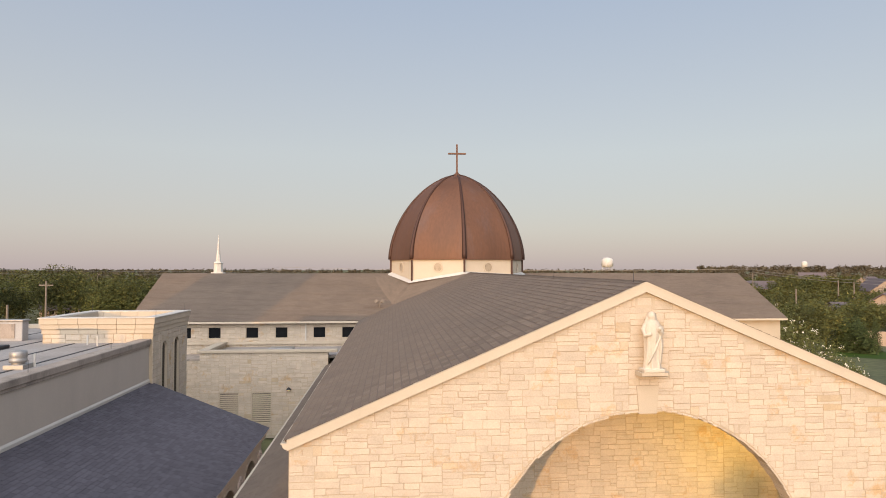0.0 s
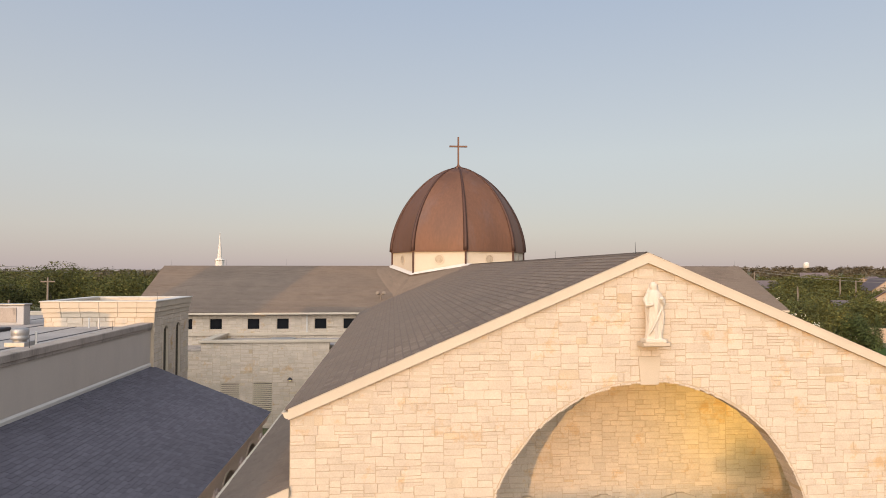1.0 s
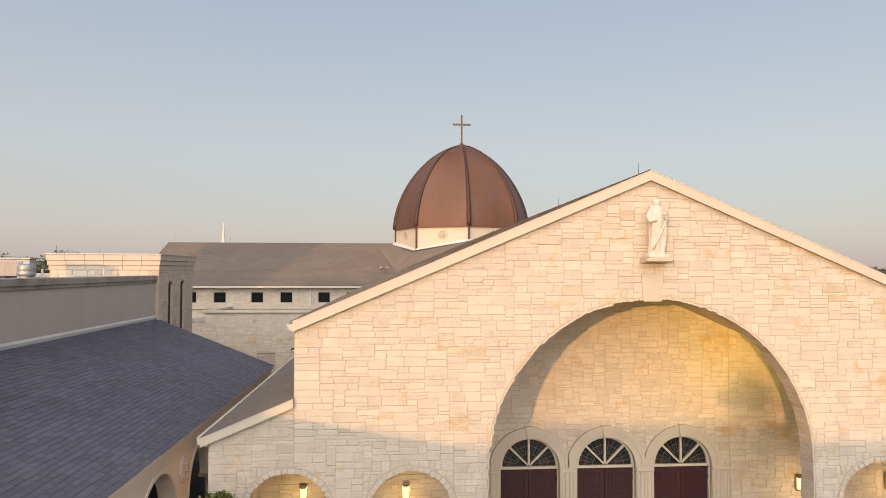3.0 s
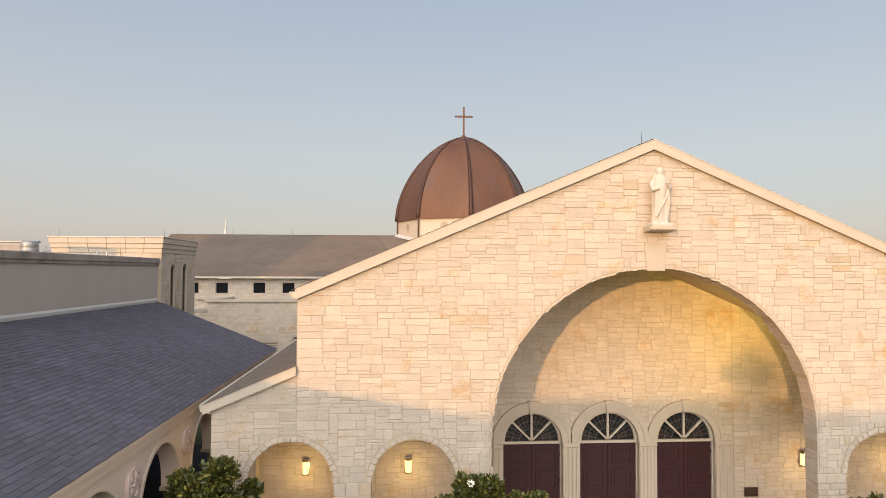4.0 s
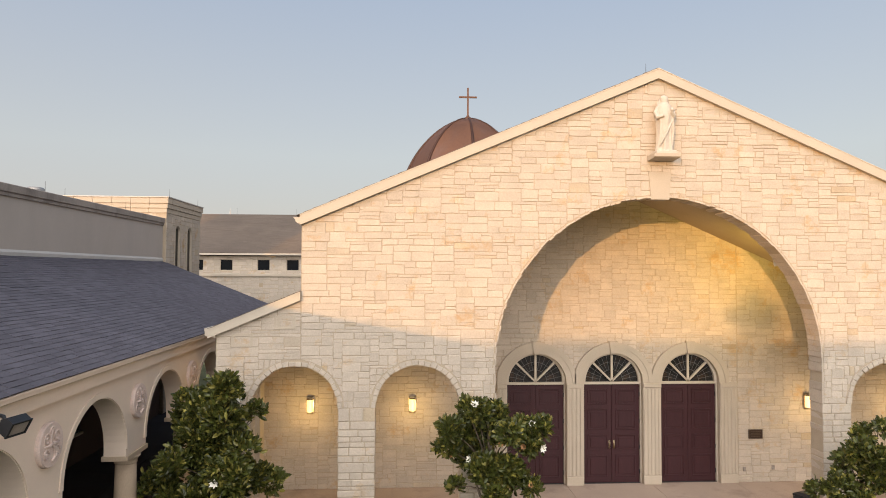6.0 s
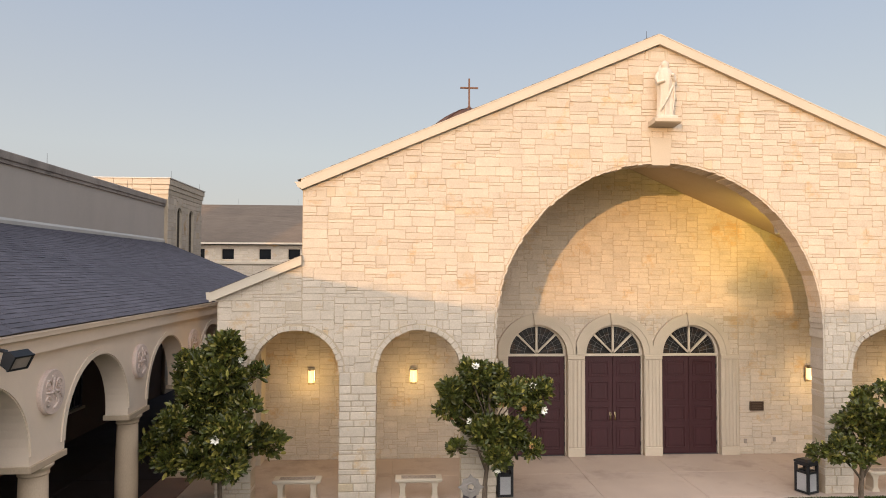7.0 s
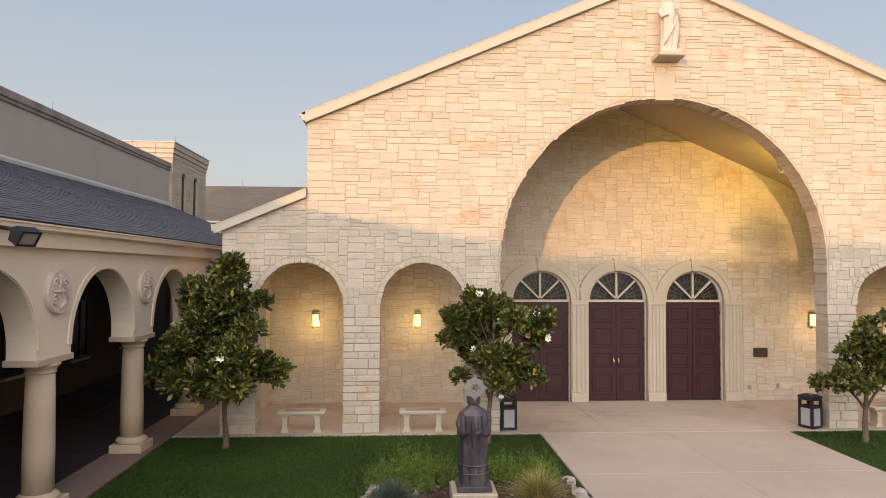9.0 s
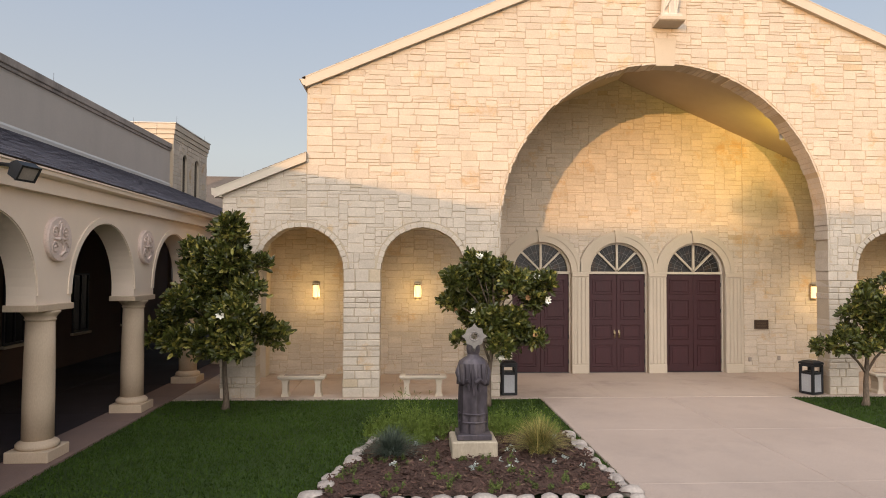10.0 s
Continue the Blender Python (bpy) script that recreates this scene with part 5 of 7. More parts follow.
for a, b in pil:
    bm = bmesh.new()
    box(bm, a, b, -0.07, 0.0, 0.0, 2.86)
    box(bm, a - 0.0, b + 0.0, -0.10, -0.069, 0.0, 0.24, 0.008)
    w = b - a
    n = max(2, round(w / 0.11))
    for i in range(n):
        p = a + w * (i + 0.5) / n
        box(bm, p - w / n * 0.3, p + w / n * 0.3, -0.092, -0.069, 0.27, 2.72, 0.008)
    box(bm, a, b, -0.105, -0.069, 2.74, 2.86, 0.01)
    part("pilaster", bm, M_CAST, surround)
for x in DOORS:
    bm = bmesh.new()
    st = 32
    for i in range(st):
        a, b = math.pi * i / st, math.pi * (i + 1) / st
        for r0, r1, dep in ((0.858, 1.03, 0.07), (1.03, 1.165, 0.09)):
            q = [(x + r * math.cos(t), 2.86 + r * math.sin(t)) for t, r in ((a, r0), (b, r0), (b, r1), (a, r1))]
            q = [(min(max(u, x - 1.125), x + 1.125), v) for u, v in q]
            if area(q) > 1e-5:
                prism(bm, q, "y", -dep, 0.0)
    bmesh.ops.remove_doubles(bm, verts=bm.verts, dist=0.0003)
    part("arched_hood", bm, M_CAST, surround)
    part("keystone", prism(bmesh.new(), [(x - 0.085, 3.715), (x + 0.085, 3.715), (x + 0.13, 4.06), (x - 0.13, 4.06)], "y", -0.12, 0.0), M_CAST, surround)


# ---- wall lanterns ----
def sconce():
    s = empty("wall_sconce")
    tagged(s, "lit brass wall lantern with a frosted glass panel", "wall lamp", "porch wall lamps")
    part("backplate", boxed(-0.085, 0.085, -0.03, 0.0, -0.02, 0.46, 0.005), M_BRASS, s)
    bm = bmesh.new()
    prism(bm, [(0.085 * math.cos(math.pi + math.pi * i / 10), -0.03 + 0.12 * math.sin(math.pi + math.pi * i / 10)) for i in range(11)], "z", 0.05, 0.39)
    part("glass", bm, M_LAMPGLOW, s, "glowing frosted glass", smooth=False)
    for z in (0.02, 0.39):
        bm = bmesh.new()
        prism(bm, [(0.1 * math.cos(math.pi + math.pi * i / 10), -0.028 + 0.135 * math.sin(math.pi + math.pi * i / 10)) for i in range(11)], "z", z, z + 0.035)
        part("band", bm, M_BRASS, s)
    for x in (-0.092, 0.092):
        part("side_bar", boxed(x - 0.012, x + 0.012, -0.06, -0.028, 0.05, 0.39), M_BRASS, s)
    return s


lamps = [(-2.54, BACK - 0.03), (0.29, BACK - 0.03), (11.75, BACK - 0.03), (14.5, BACK - 0.03)]
first = sconce()
first.location = (lamps[0][0], lamps[0][1], 2.09)
for x, y in lamps[1:]:
    copy_thing(first, pose(x, y, 2.09))
for x, y in lamps:
    l = bpy.data.lights.new("lantern_light", "POINT")
    l.energy, l.color, l.shadow_soft_size = LAMP_W, (1.0, 0.68, 0.26), 0.08
    new("lantern_light", l).location = (x, y - 0.75, 2.2)
# the flood high in the porch that throws a yellow light on wall and ceiling
for x, s in ((9.35, 1),):
    f = empty("porch_floodlight", (x, FRONT + THICK + 0.28, 6.30))
    tagged(f, "small white floodlight under the porch ceiling", "floodlight")
    bm = lathe(bmesh.new(), [(0.05, -0.10), (0.07, -0.06), (0.075, 0.05), (0.04, 0.08)], steps=14)
    part("housing", bm, M_WHITE, f, smooth=True)
    part("bracket", boxed(-0.02, 0.02, -0.28, 0.0, -0.02, 0.02), M_WHITE, f)
    l = bpy.data.lights.new("flood_light", "SPOT")
    l.energy, l.color, l.spot_size, l.spot_blend, l.shadow_soft_size = FLOOD_W, (1.0, 0.72, 0.10), radians(168), 1.0, 0.3
    o = new("flood_light", l)
    o.matrix_world = look((x + s * 0.45, FRONT + THICK + 0.22, 6.0), (x - s * 0.6, BACK, 6.2))

# ---- plaque, outlets ----
pq = empty("plaque", (10.2, BACK - 0.022, 1.25))
tagged(pq, "small dark bronze plaque on the porch wall", "plaque")
M_PLAQUE = material("brown_bronze_plate", (0.050, 0.030, 0.020), rough=0.6, metal=0.2, var=0.15, bump=0.05)
M_PLAQUE_TEXT = material("raised_bronze_text", (0.10, 0.065, 0.040), rough=0.5, metal=0.3, var=0.1, bump=0)
part("plate", boxed(-0.205, 0.205, -0.03, 0.0, 0.0, 0.26, 0.006), M_PLAQUE, pq)
bm = bmesh.new()
for q in ((-0.205, 0.205, 0.245, 0.26), (-0.205, 0.205, 0.0, 0.015), (-0.205, -0.19, 0.015, 0.245), (0.19, 0.205, 0.015, 0.245)):
    box(bm, q[0], q[1], -0.038, -0.03, q[2], q[3])
part("rim", bm, M_PLAQUE_TEXT, pq)
for k in range(4):
    part("text_bar", boxed(-0.15 + 0.02 * (k % 2), 0.15 - 0.02 * (k % 2), -0.034, -0.03, 0.19 - 0.045 * k, 0.205 - 0.045 * k), M_PLAQUE_TEXT, pq)
for x, z in ((9.86, 0.38), (10.72, 0.42)):
    ob = part("outlet_box", boxed(x - 0.04, x + 0.04, BACK - 0.055, BACK - 0.02, z - 0.06, z + 0.06, 0.006), M_COPING)
    tagged(ob, "small weathered outlet box on the porch wall", "outlet", "outlet boxes")


# ---- statues ----
M_PLINTH = material("stained_plinth_stone", (0.40, 0.335, 0.25), rough=0.85, var=0.15, scale=2, fine=30, bump=0.2, depth=0.004, stain=(0.20, 0.14, 0.09), stain_amount=0.6, stain_scale=2.2, stretch=(1, 1, 0.4))

def robed_figure(name, h, half_w, depth, mat, seed, lean=0.0, cape=False):
    """A plain robed figure as one mesh: stacked rounded sections with soft folds."""
    prof = [(0.0, 1.0, 0.95), (0.04, 0.98, 0.93), (0.15, 0.90, 0.88), (0.30, 0.86, 0.84), (0.45, 0.92, 0.90), (0.55, 0.98, 1.0), (0.62, 1.0, 1.0), (0.70, 0.98, 0.92), (0.78, 0.90, 0.80),
            (0.82, 0.76, 0.70), (0.845, 0.56, 0.60), (0.86, 0.47, 0.56), (0.88, 0.47, 0.58), (0.91, 0.50, 0.62), (0.945, 0.47, 0.60), (0.975, 0.34, 0.46), (0.995, 0.13, 0.2)]
    if cape:
        prof = [(0.0, 0.90, 0.9), (0.05, 0.92, 0.92), (0.2, 0.93, 0.92), (0.4, 0.94, 0.92), (0.53, 0.95, 0.92), (0.535, 1.10, 1.05), (0.57, 1.09, 1.05), (0.64, 1.05, 1.0), (0.72, 1.02, 0.92),
                (0.785, 0.90, 0.80), (0.815, 0.66, 0.66), (0.835, 0.44, 0.52), (0.855, 0.38, 0.46), (0.875, 0.44, 0.52), (0.91, 0.47, 0.58), (0.95, 0.44, 0.55), (0.98, 0.27, 0.38), (0.998, 0.09, 0.14)]
    steps = 40
    vs, fs = [], []
    for t, a, b in prof:
        fold = 0.12 * max(0.0, 1 - t / 0.9) ** 0.8
        for i in range(steps):
            an = 2 * math.pi * i / steps
            k = 1 + fold * math.sin(7 * an + 1.3 * math.sin(5 * t + seed)) + 0.5 * fold * math.sin(13 * an + 4 * t)
            vs.append((half_w * a * k * math.cos(an) + lean * math.sin(t * 3.0), depth * b * k * math.sin(an), t * h))
    n = len(prof)
    for j in range(n - 1):
        for i in range(steps):
            fs.append((j * steps + i, j * steps + (i + 1) % steps, (j + 1) * steps + (i + 1) % steps, (j + 1) * steps + i))
    fs.append(tuple(range(steps))[::-1])
    fs.append(tuple((n - 1) * steps + i for i in range(steps)))
    me = bpy.data.meshes.new(name)
    me.from_pydata(vs, [], fs)
    bm = bmesh.new()
    bm.from_mesh(me)
    return bm


# white statue on the gable's corbel
bm = robed_figure("statue", 1.36, 0.200, 0.16, M_MARBLE, 1.0, 0.02)
box(bm, -0.25, 0.25, -0.18, 0.18, -0.05, 0.03, 0.01)
for q in ([(-0.14, 0.0, 1.06), (-0.205, -0.03, 0.93), (-0.19, -0.11, 0.80), (-0.06, -0.17, 0.84)], [(0.14, 0.0, 1.06), (0.20, -0.04, 0.94), (0.18, -0.12, 0.85), (0.12, -0.17, 0.93)]):
    tube(bm, q, [0.05, 0.062, 0.055, 0.035], 10)
for s in (-1, 1):
    tube(bm, [(s * 0.055, 0.02, 1.29), (s * 0.085, 0.03, 1.18), (s * 0.15, 0.03, 1.02)], [0.03, 0.045, 0.04], 8)
# slanting folds of the robe
for k in range(6):
    tube(bm, [(0.19 - 0.025 * k, -0.10 - 0.008 * k, 0.80 - 0.06 * k), (0.04 - 0.035 * k, -0.165, 0.50 - 0.06 * k), (-0.10 - 0.012 * k, -0.135, 0.18 - 0.012 * k)], [0.016, 0.022, 0.010], 6)
tube(bm, [(0.17, -0.10, 0.82), (0.195, -0.11, 0.55), (0.16, -0.10, 0.15)], [0.03, 0.028, 0.014], 7)
bmesh.ops.create_icosphere(bm, subdivisions=2, radius=0.05, matrix=Matrix.Translation((0.13, -0.18, 0.97)))
st = part("statue", bm, M_MARBLE, smooth=True)
carved = st.modifiers.new("carved", "REMESH")
carved.mode, carved.voxel_size, carved.use_smooth_shade = "VOXEL", 0.009, True
st.location = (6.07, FRONT - 0.26, 8.835)
tagged(st, "white stone statue of a robed figure on a corbel", "statue")
bm = bmesh.new()
prism(bm, [(-0.47, 8.785), (0.0, 8.785), (0.0, 8.67), (-0.43, 8.69), (-0.47, 8.715)], "x", 5.76, 6.38)
for v in bm.verts:
    v.co.y += FRONT
cb = part("corbel", bm, M_CAST)
tagged(cb, "cast-stone corbel shelf that carries the statue", "corbel", kind="structure")
key = part("keystone", prism(bmesh.new(), [(MID + 0.04 - 0.22, 7.76), (MID + 0.04 + 0.22, 7.76), (MID + 0.04 + 0.27, 8.42), (MID + 0.04 - 0.27, 8.42)], "y", FRONT - 0.045, FRONT + 0.3), M_CAST)
tagged(key, "plain cast-stone keystone over the great arch", "keystone", kind="structure")

# bronze statue in the bed
plinth = part("statue_plinth", boxed(0.70, 1.41, 10.2, 10.9, 0.0, 0.27, 0.02), M_PLINTH)
tagged(plinth, "square pale stone plinth stained by rust", "plinth")
bm = robed_figure("statue", 1.46, 0.235, 0.20, M_BRONZE, 2.0, 0.0, True)
box(bm, -0.27, 0.27, -0.25, 0.25, -0.055, 0.03, 0.01)
for s in (-1, 1):
    tube(bm, [(s * 0.15, 0.03, 1.12), (s * 0.21, 0.0, 0.95), (s * 0.18, -0.12, 0.82), (s * 0.07, -0.22, 0.86)], [0.075, 0.08, 0.07, 0.045], 10)
# the cape's hanging front, hands, a hem band and the stole
for i in range(5):
    a = -0.19 + 0.085 * i
    tube(bm, [(a, -0.14, 1.10), (a + 0.01, -0.185, 0.88), (a + 0.015, -0.20, (0.80, 0.70, 0.62, 0.68, 0.80)[i])], [0.045, 0.048, 0.016], 8)
tube(bm, [(0.02, -0.24, 0.84), (0.10, -0.27, 0.90)], [0.045, 0.035], 8)
for z in (0.20, 0.33):
    tube(bm, [(0.225 * math.cos(math.radians(a)), 0.205 * math.sin(math.radians(a)), z) for a in range(180, 361, 15)], 0.016, 6)
# rayed disc held up before the brow
ring = []
for i in range(24):
    an = 2 * math.pi * i / 24
    rr = 0.150 + (0.055 if i % 6 == 0 else 0.02 if i % 3 == 0 else 0.0)
    ring.append((rr * math.cos(an), 1.545 + rr * math.sin(an)))
hole = [(0.048 * math.cos(2 * math.pi * i / 24), 1.545 + 0.048 * math.sin(2 * math.pi * i / 24)) for i in range(24)]
disc_from = len(bm.faces)
for i in range(24):
    j = (i + 1) % 24
    prism(bm, [ring[i], ring[j], hole[j], hole[i]], "y", -0.19, -0.165)
tube(bm, [(0.07 * math.cos(k * math.pi / 8), -0.192, 1.545 + 0.07 * math.sin(k * math.pi / 8)) for k in range(17)], 0.01, 6)
tube(bm, [(0, -0.17, 1.40), (0.0, -0.10, 1.31)], [0.03, 0.025], 8)
bm.faces.ensure_lookup_table()
for f in bm.faces[disc_from:]:
    f.material_index = 1
bmesh.ops.remove_doubles(bm, verts=bm.verts, dist=0.0003)
st = part("statue", bm, M_BRONZE, smooth=True)
st.data.materials.append(material("grey_weathered_bronze", (0.23, 0.205, 0.185), rough=0.5, metal=0.25, var=0.2, scale=6, fine=20, bump=0.15, depth=0.004))
st.modifiers.new("folds", "EDGE_SPLIT").split_angle = radians(38)
st.location = (1.055, 10.52, 0.33)
tagged(st, "dark weathered bronze statue of a robed figure with a rayed disc", "statue")


# ---- benches ----
M_INLAY = material("mottled_tile_inlay", (0.24, 0.19, 0.16), rough=0.6, var=0.4, scale=14, fine=60, fine_var=0.4, bump=0.1, depth=0.002)


def bench():
    b = empty("bench")
    tagged(b, "pale cast-stone garden bench with two carved legs", "bench", "porch benches")
    bm = bmesh.new()
    box(bm, -0.54, 0.54, -0.19, 0.19, 0.415, 0.48, 0.012)
    box(bm, -0.50, 0.50, -0.16, 0.16, 0.395, 0.416)
    seat = part("seat", bm, M_CAST, b)
    bm = bmesh.new()
    box(bm, -0.40, 0.40, -0.11, 0.11, 0.4805, 0.484)
    part("inlay", bm, M_INLAY, seat, "mottled inlaid top")
    for s in (-1, 1):
        bm = bmesh.new()
        pr = [(-0.09, 0.0), (0.09, 0.0), (0.085, 0.05), (0.06, 0.09), (0.055, 0.28), (0.075, 0.35), (0.085, 0.395), (-0.085, 0.395), (-0.075, 0.35), (-0.055, 0.28), (-0.06, 0.09), (-0.085, 0.05)]
        prism(bm, [(s * 0.37 + u, v) for u, v in pr], "y", -0.13, 0.13)
        part("leg", bm, M_CAST, b)
    return b


first = bench()
first.location = (-2.40, FRONT + 0.22, 0.0)
for x in (0.37, 11.68, 14.4):
    copy_thing(first, pose(x, FRONT + 0.20, 0))


# ---- litter bins ----
def bin_():
    b = empty("litter_bin")
    tagged(b, "black square litter bin with grey panels and a domed lid", "litter bin", "litter bins")
    H, w = 0.80, 0.155
    bm = bmesh.new()
    for sx in (-1, 1):
        for sy in (-1, 1):
            box(bm, sx * w - 0.03, sx * w + 0.03, sy * w - 0.03, sy * w + 0.03, 0.02, 0.70, 0.006)
    for z in (0.02, 0.48, 0.66):
        for s in (-1, 1):
            box(bm, -w + 0.03, w - 0.03, s * w - 0.025, s * w + 0.025, z, z + 0.05)
            box(bm, s * w - 0.025, s * w + 0.025, -w + 0.03, w - 0.03, z, z + 0.05)
    part("frame", bm, M_BLACK, b)
    for s in (-1, 1):
        part("side_panel", boxed(-w + 0.03, w - 0.03, s * w - 0.012, s * w + 0.012, 0.07, 0.48), M_GREYPANEL, b, "grey aggregate panel")
        part("side_panel", boxed(s * w - 0.012, s * w + 0.012, -w + 0.03, w - 0.03, 0.07, 0.48), M_GREYPANEL, b, "grey aggregate panel")
    part("liner", boxed(-w + 0.05, w - 0.05, -w + 0.05, w - 0.05, 0.05, 0.55), M_BLACK, b)
    bm = bmesh.new()
    q = w + 0.035
    lo = [bm.verts.new((x * q, y * q, 0.71)) for x, y in ((-1, -1), (1, -1), (1, 1), (-1, 1))]
    mid = [bm.verts.new((x * q, y * q, 0.755)) for x, y in ((-1, -1), (1, -1), (1, 1), (-1, 1))]
    hi = [bm.verts.new((x * q * 0.55, y * q * 0.55, H)) for x, y in ((-1, -1), (1, -1), (1, 1), (-1, 1))]
    bm.faces.new(lo[::-1])
    bm.faces.new(hi)
    for a, c in ((lo, mid), (mid, hi)):
        for i in range(4):
            bm.faces.new((a[i], a[(i + 1) % 4], c[(i + 1) % 4], c[i]))
    part("lid", bm, M_BLACK, b)
    return b


first = bin_()
first.location = (2.38, FRONT + 0.28, 0)
copy_thing(first, pose(9.62, FRONT + 0.12, 0, 0, 0, 22))


# ---- magnolia trees ----
def leaf_cluster(vs, fs, p, out, r, n, size):
    """A whorl of pointed, folded leaves at a twig's end."""
    for _ in range(n):
        d = (out + Vector((r.gauss(0, 0.8), r.gauss(0, 0.8), r.gauss(0.15, 0.6)))).normalized()
        side = d.orthogonal().normalized()
        side = Matrix.Rotation(r.uniform(0, 6.28), 3, d) @ side
        up = side.cross(d)
        L = size * r.uniform(0.7, 1.25)
        W = L * 0.25
        q = p + Vector((r.gauss(0, 0.03), r.gauss(0, 0.03), r.gauss(0, 0.03)))
        o = len(vs)
        a, b = d * L * 0.36 + up * W * 0.35, d * L * 0.74 + up * W * 0.25
        vs += [q, q + a + side * W * 0.92, q + b + side * W * 0.78, q + d * L - up * W * 0.3, q + b - side * W * 0.78, q + a - side * W * 0.92, q + d * L * 0.36, q + d * L * 0.74]
        fs += [(o, o + 1, o + 6), (o + 1, o + 2, o + 7, o + 6), (o + 2, o + 3, o + 7), (o + 3, o + 4, o + 7), (o + 4, o + 5, o + 6, o + 7), (o + 5, o, o + 6)]


def magnolia(x, y, trunk_h, lobes, seed, label, flowers=6, faded=0, tilt=(0, 0), leaves=1500, forks=()):
    """A small magnolia. lobes: leaf masses (dx, height, radius) that its twigs fill; forks: points (dx, height) where thick limbs end."""
    r = random.Random(seed)
    t = empty("magnolia_tree", (x, y, 0))
    tagged(t, label, "tree", "magnolia trees")
    reach = max(abs(a[0]) for a in lobes)
    lobes = [(a, r.uniform(-0.95, 0.55) * math.sqrt(max(0.05, reach * reach - a * a)) * 0.7, b, c) for a, b, c in lobes]
    bm = bmesh.new()
    top = max(l[2] for l in lobes)
    stem = [(0.0, 0.0, -0.05), (0.02, 0.0, 0.12), (tilt[0] * 0.3, tilt[1] * 0.3, trunk_h * 0.5), (tilt[0], tilt[1], trunk_h), (tilt[0] * 1.3, tilt[1], (trunk_h + top) / 2), (tilt[0] * 1.2, tilt[1], top)]
    tube(bm, stem, [0.10, 0.065, 0.052, 0.045, 0.03, 0.012], 9)
    part("trunk", bm, M_BARK, t, smooth=True)
    for dx, z in forks:
        bm = bmesh.new()
        tube(bm, [(tilt[0] * 0.6, 0, trunk_h * 0.72), (dx * 0.45, -0.03, trunk_h * 0.72 + (z - trunk_h * 0.72) * 0.55), (dx, -0.05, z)], [0.034, 0.028, 0.018], 7)
        part("limb", bm, M_BARK, t, smooth=True)
    for lx, ly, lz, rr in lobes:
        bm = bmesh.new()
        s = Vector((tilt[0], tilt[1], min(trunk_h + 0.35 * max(lz - trunk_h, 0), lz)))
        e = Vector((lx, ly, lz))
        m = s.lerp(e, 0.5) + Vector((r.gauss(0, 0.05), r.gauss(0, 0.05), 0.06))
        tube(bm, [s, m, e], [0.020, 0.014, 0.006], 6)
        for _ in range(5):
            d = Vector((r.gauss(0, 1), r.gauss(0, 1), r.gauss(0.2, 1))).normalized()
            b0 = m.lerp(e, r.uniform(0.4, 1))
            tube(bm, [b0, b0.lerp(e, 0.4) + d * rr * 0.75], [0.010, 0.004], 4)
        part("limb", bm, M_BARK, t, smooth=True)
    vol = [a[3] ** 2.2 for a in lobes]
    vs, fs, spots = [], [], []
    for k, (lx, ly, lz, rr) in enumerate(lobes):
        for _ in range(int(leaves * vol[k] / sum(vol) / 8) + 5):
            d = Vector((r.gauss(0, 1), r.gauss(0, 1), r.gauss(0.15, 1))).normalized()
            q = r.uniform(0.35, 1.0) ** 0.6 * r.uniform(0.85, 1.1)
            p = Vector((lx + d.x * rr * q, ly + d.y * rr * q, lz + d.z * rr * 0.82 * q))
            leaf_cluster(vs, fs, p, (d + Vector((0, 0, 0.45))).normalized(), r, r.randint(6, 9), 0.142)
            if q > 0.85 and d.y < 0.0 and ly < 0.2:
                spots.append((p, d))
    link_mesh("crown", vs, fs, M_LEAF, t)
    r.shuffle(spots)
    for n, (p, d) in enumerate(spots[:flowers + faded]):
        bm = bmesh.new()
        o = (d + Vector((0, -0.6, 0.25))).normalized()
        sd = o.orthogonal().normalized()
        g = r.uniform(0.7, 1.1) * (1.0 if n < flowers else 0.7)
        for i in range(7):
            w = Matrix.Rotation(2 * math.pi * i / 7 + r.uniform(-0.2, 0.2), 3, o) @ sd
            c = o.cross(w)
            up = r.uniform(0.02, 0.07)
            pts = [p + o * 0.07, p + (o * (0.09 + up * 0.5) + w * 0.05 + c * 0.032) * g, p + (o * (0.10 + up) + w * 0.095) * g, p + (o * (0.09 + up * 0.5) + w * 0.05 - c * 0.032) * g]
            bm.faces.new([bm.verts.new(v) for v in pts])
        part("flower", bm, M_PETAL if n < flowers else M_FADED, t, "open white magnolia blossom" if n < flowers else "faded tan magnolia blossom")
    return t


M_FADED = material("faded_petals", (0.42, 0.22, 0.10), rough=0.7, var=0.2, bump=0)
magnolia(-3.80, 14.15, 1.0, [(0.27, 3.72, 0.33), (0.09, 3.45, 0.32), (-0.67, 3.33, 0.25), (-0.31, 3.21, 0.32), (0.22, 3.10, 0.42), (0.63, 3.02, 0.20), (-0.83, 2.9, 0.24), (-0.48, 2.66, 0.38),
                             (0.11, 2.6, 0.44), (0.58, 2.48, 0.30), (-0.65, 2.31, 0.27), (-0.94, 1.95, 0.27), (-0.29, 2.07, 0.44), (0.35, 2.01, 0.44), (-1.28, 1.6, 0.32), (-0.81, 1.45, 0.32),
                             (-0.17, 1.52, 0.44), (0.36, 1.42, 0.35), (0.89, 1.47, 0.32), (0.62, 1.70, 0.30), (0.24, 1.22, 0.22), (-1.56, 1.45, 0.15)], 21,
         "bushy dark green magnolia with white blossoms beside the pier", 7, 0, (-0.03, 0), 13500)
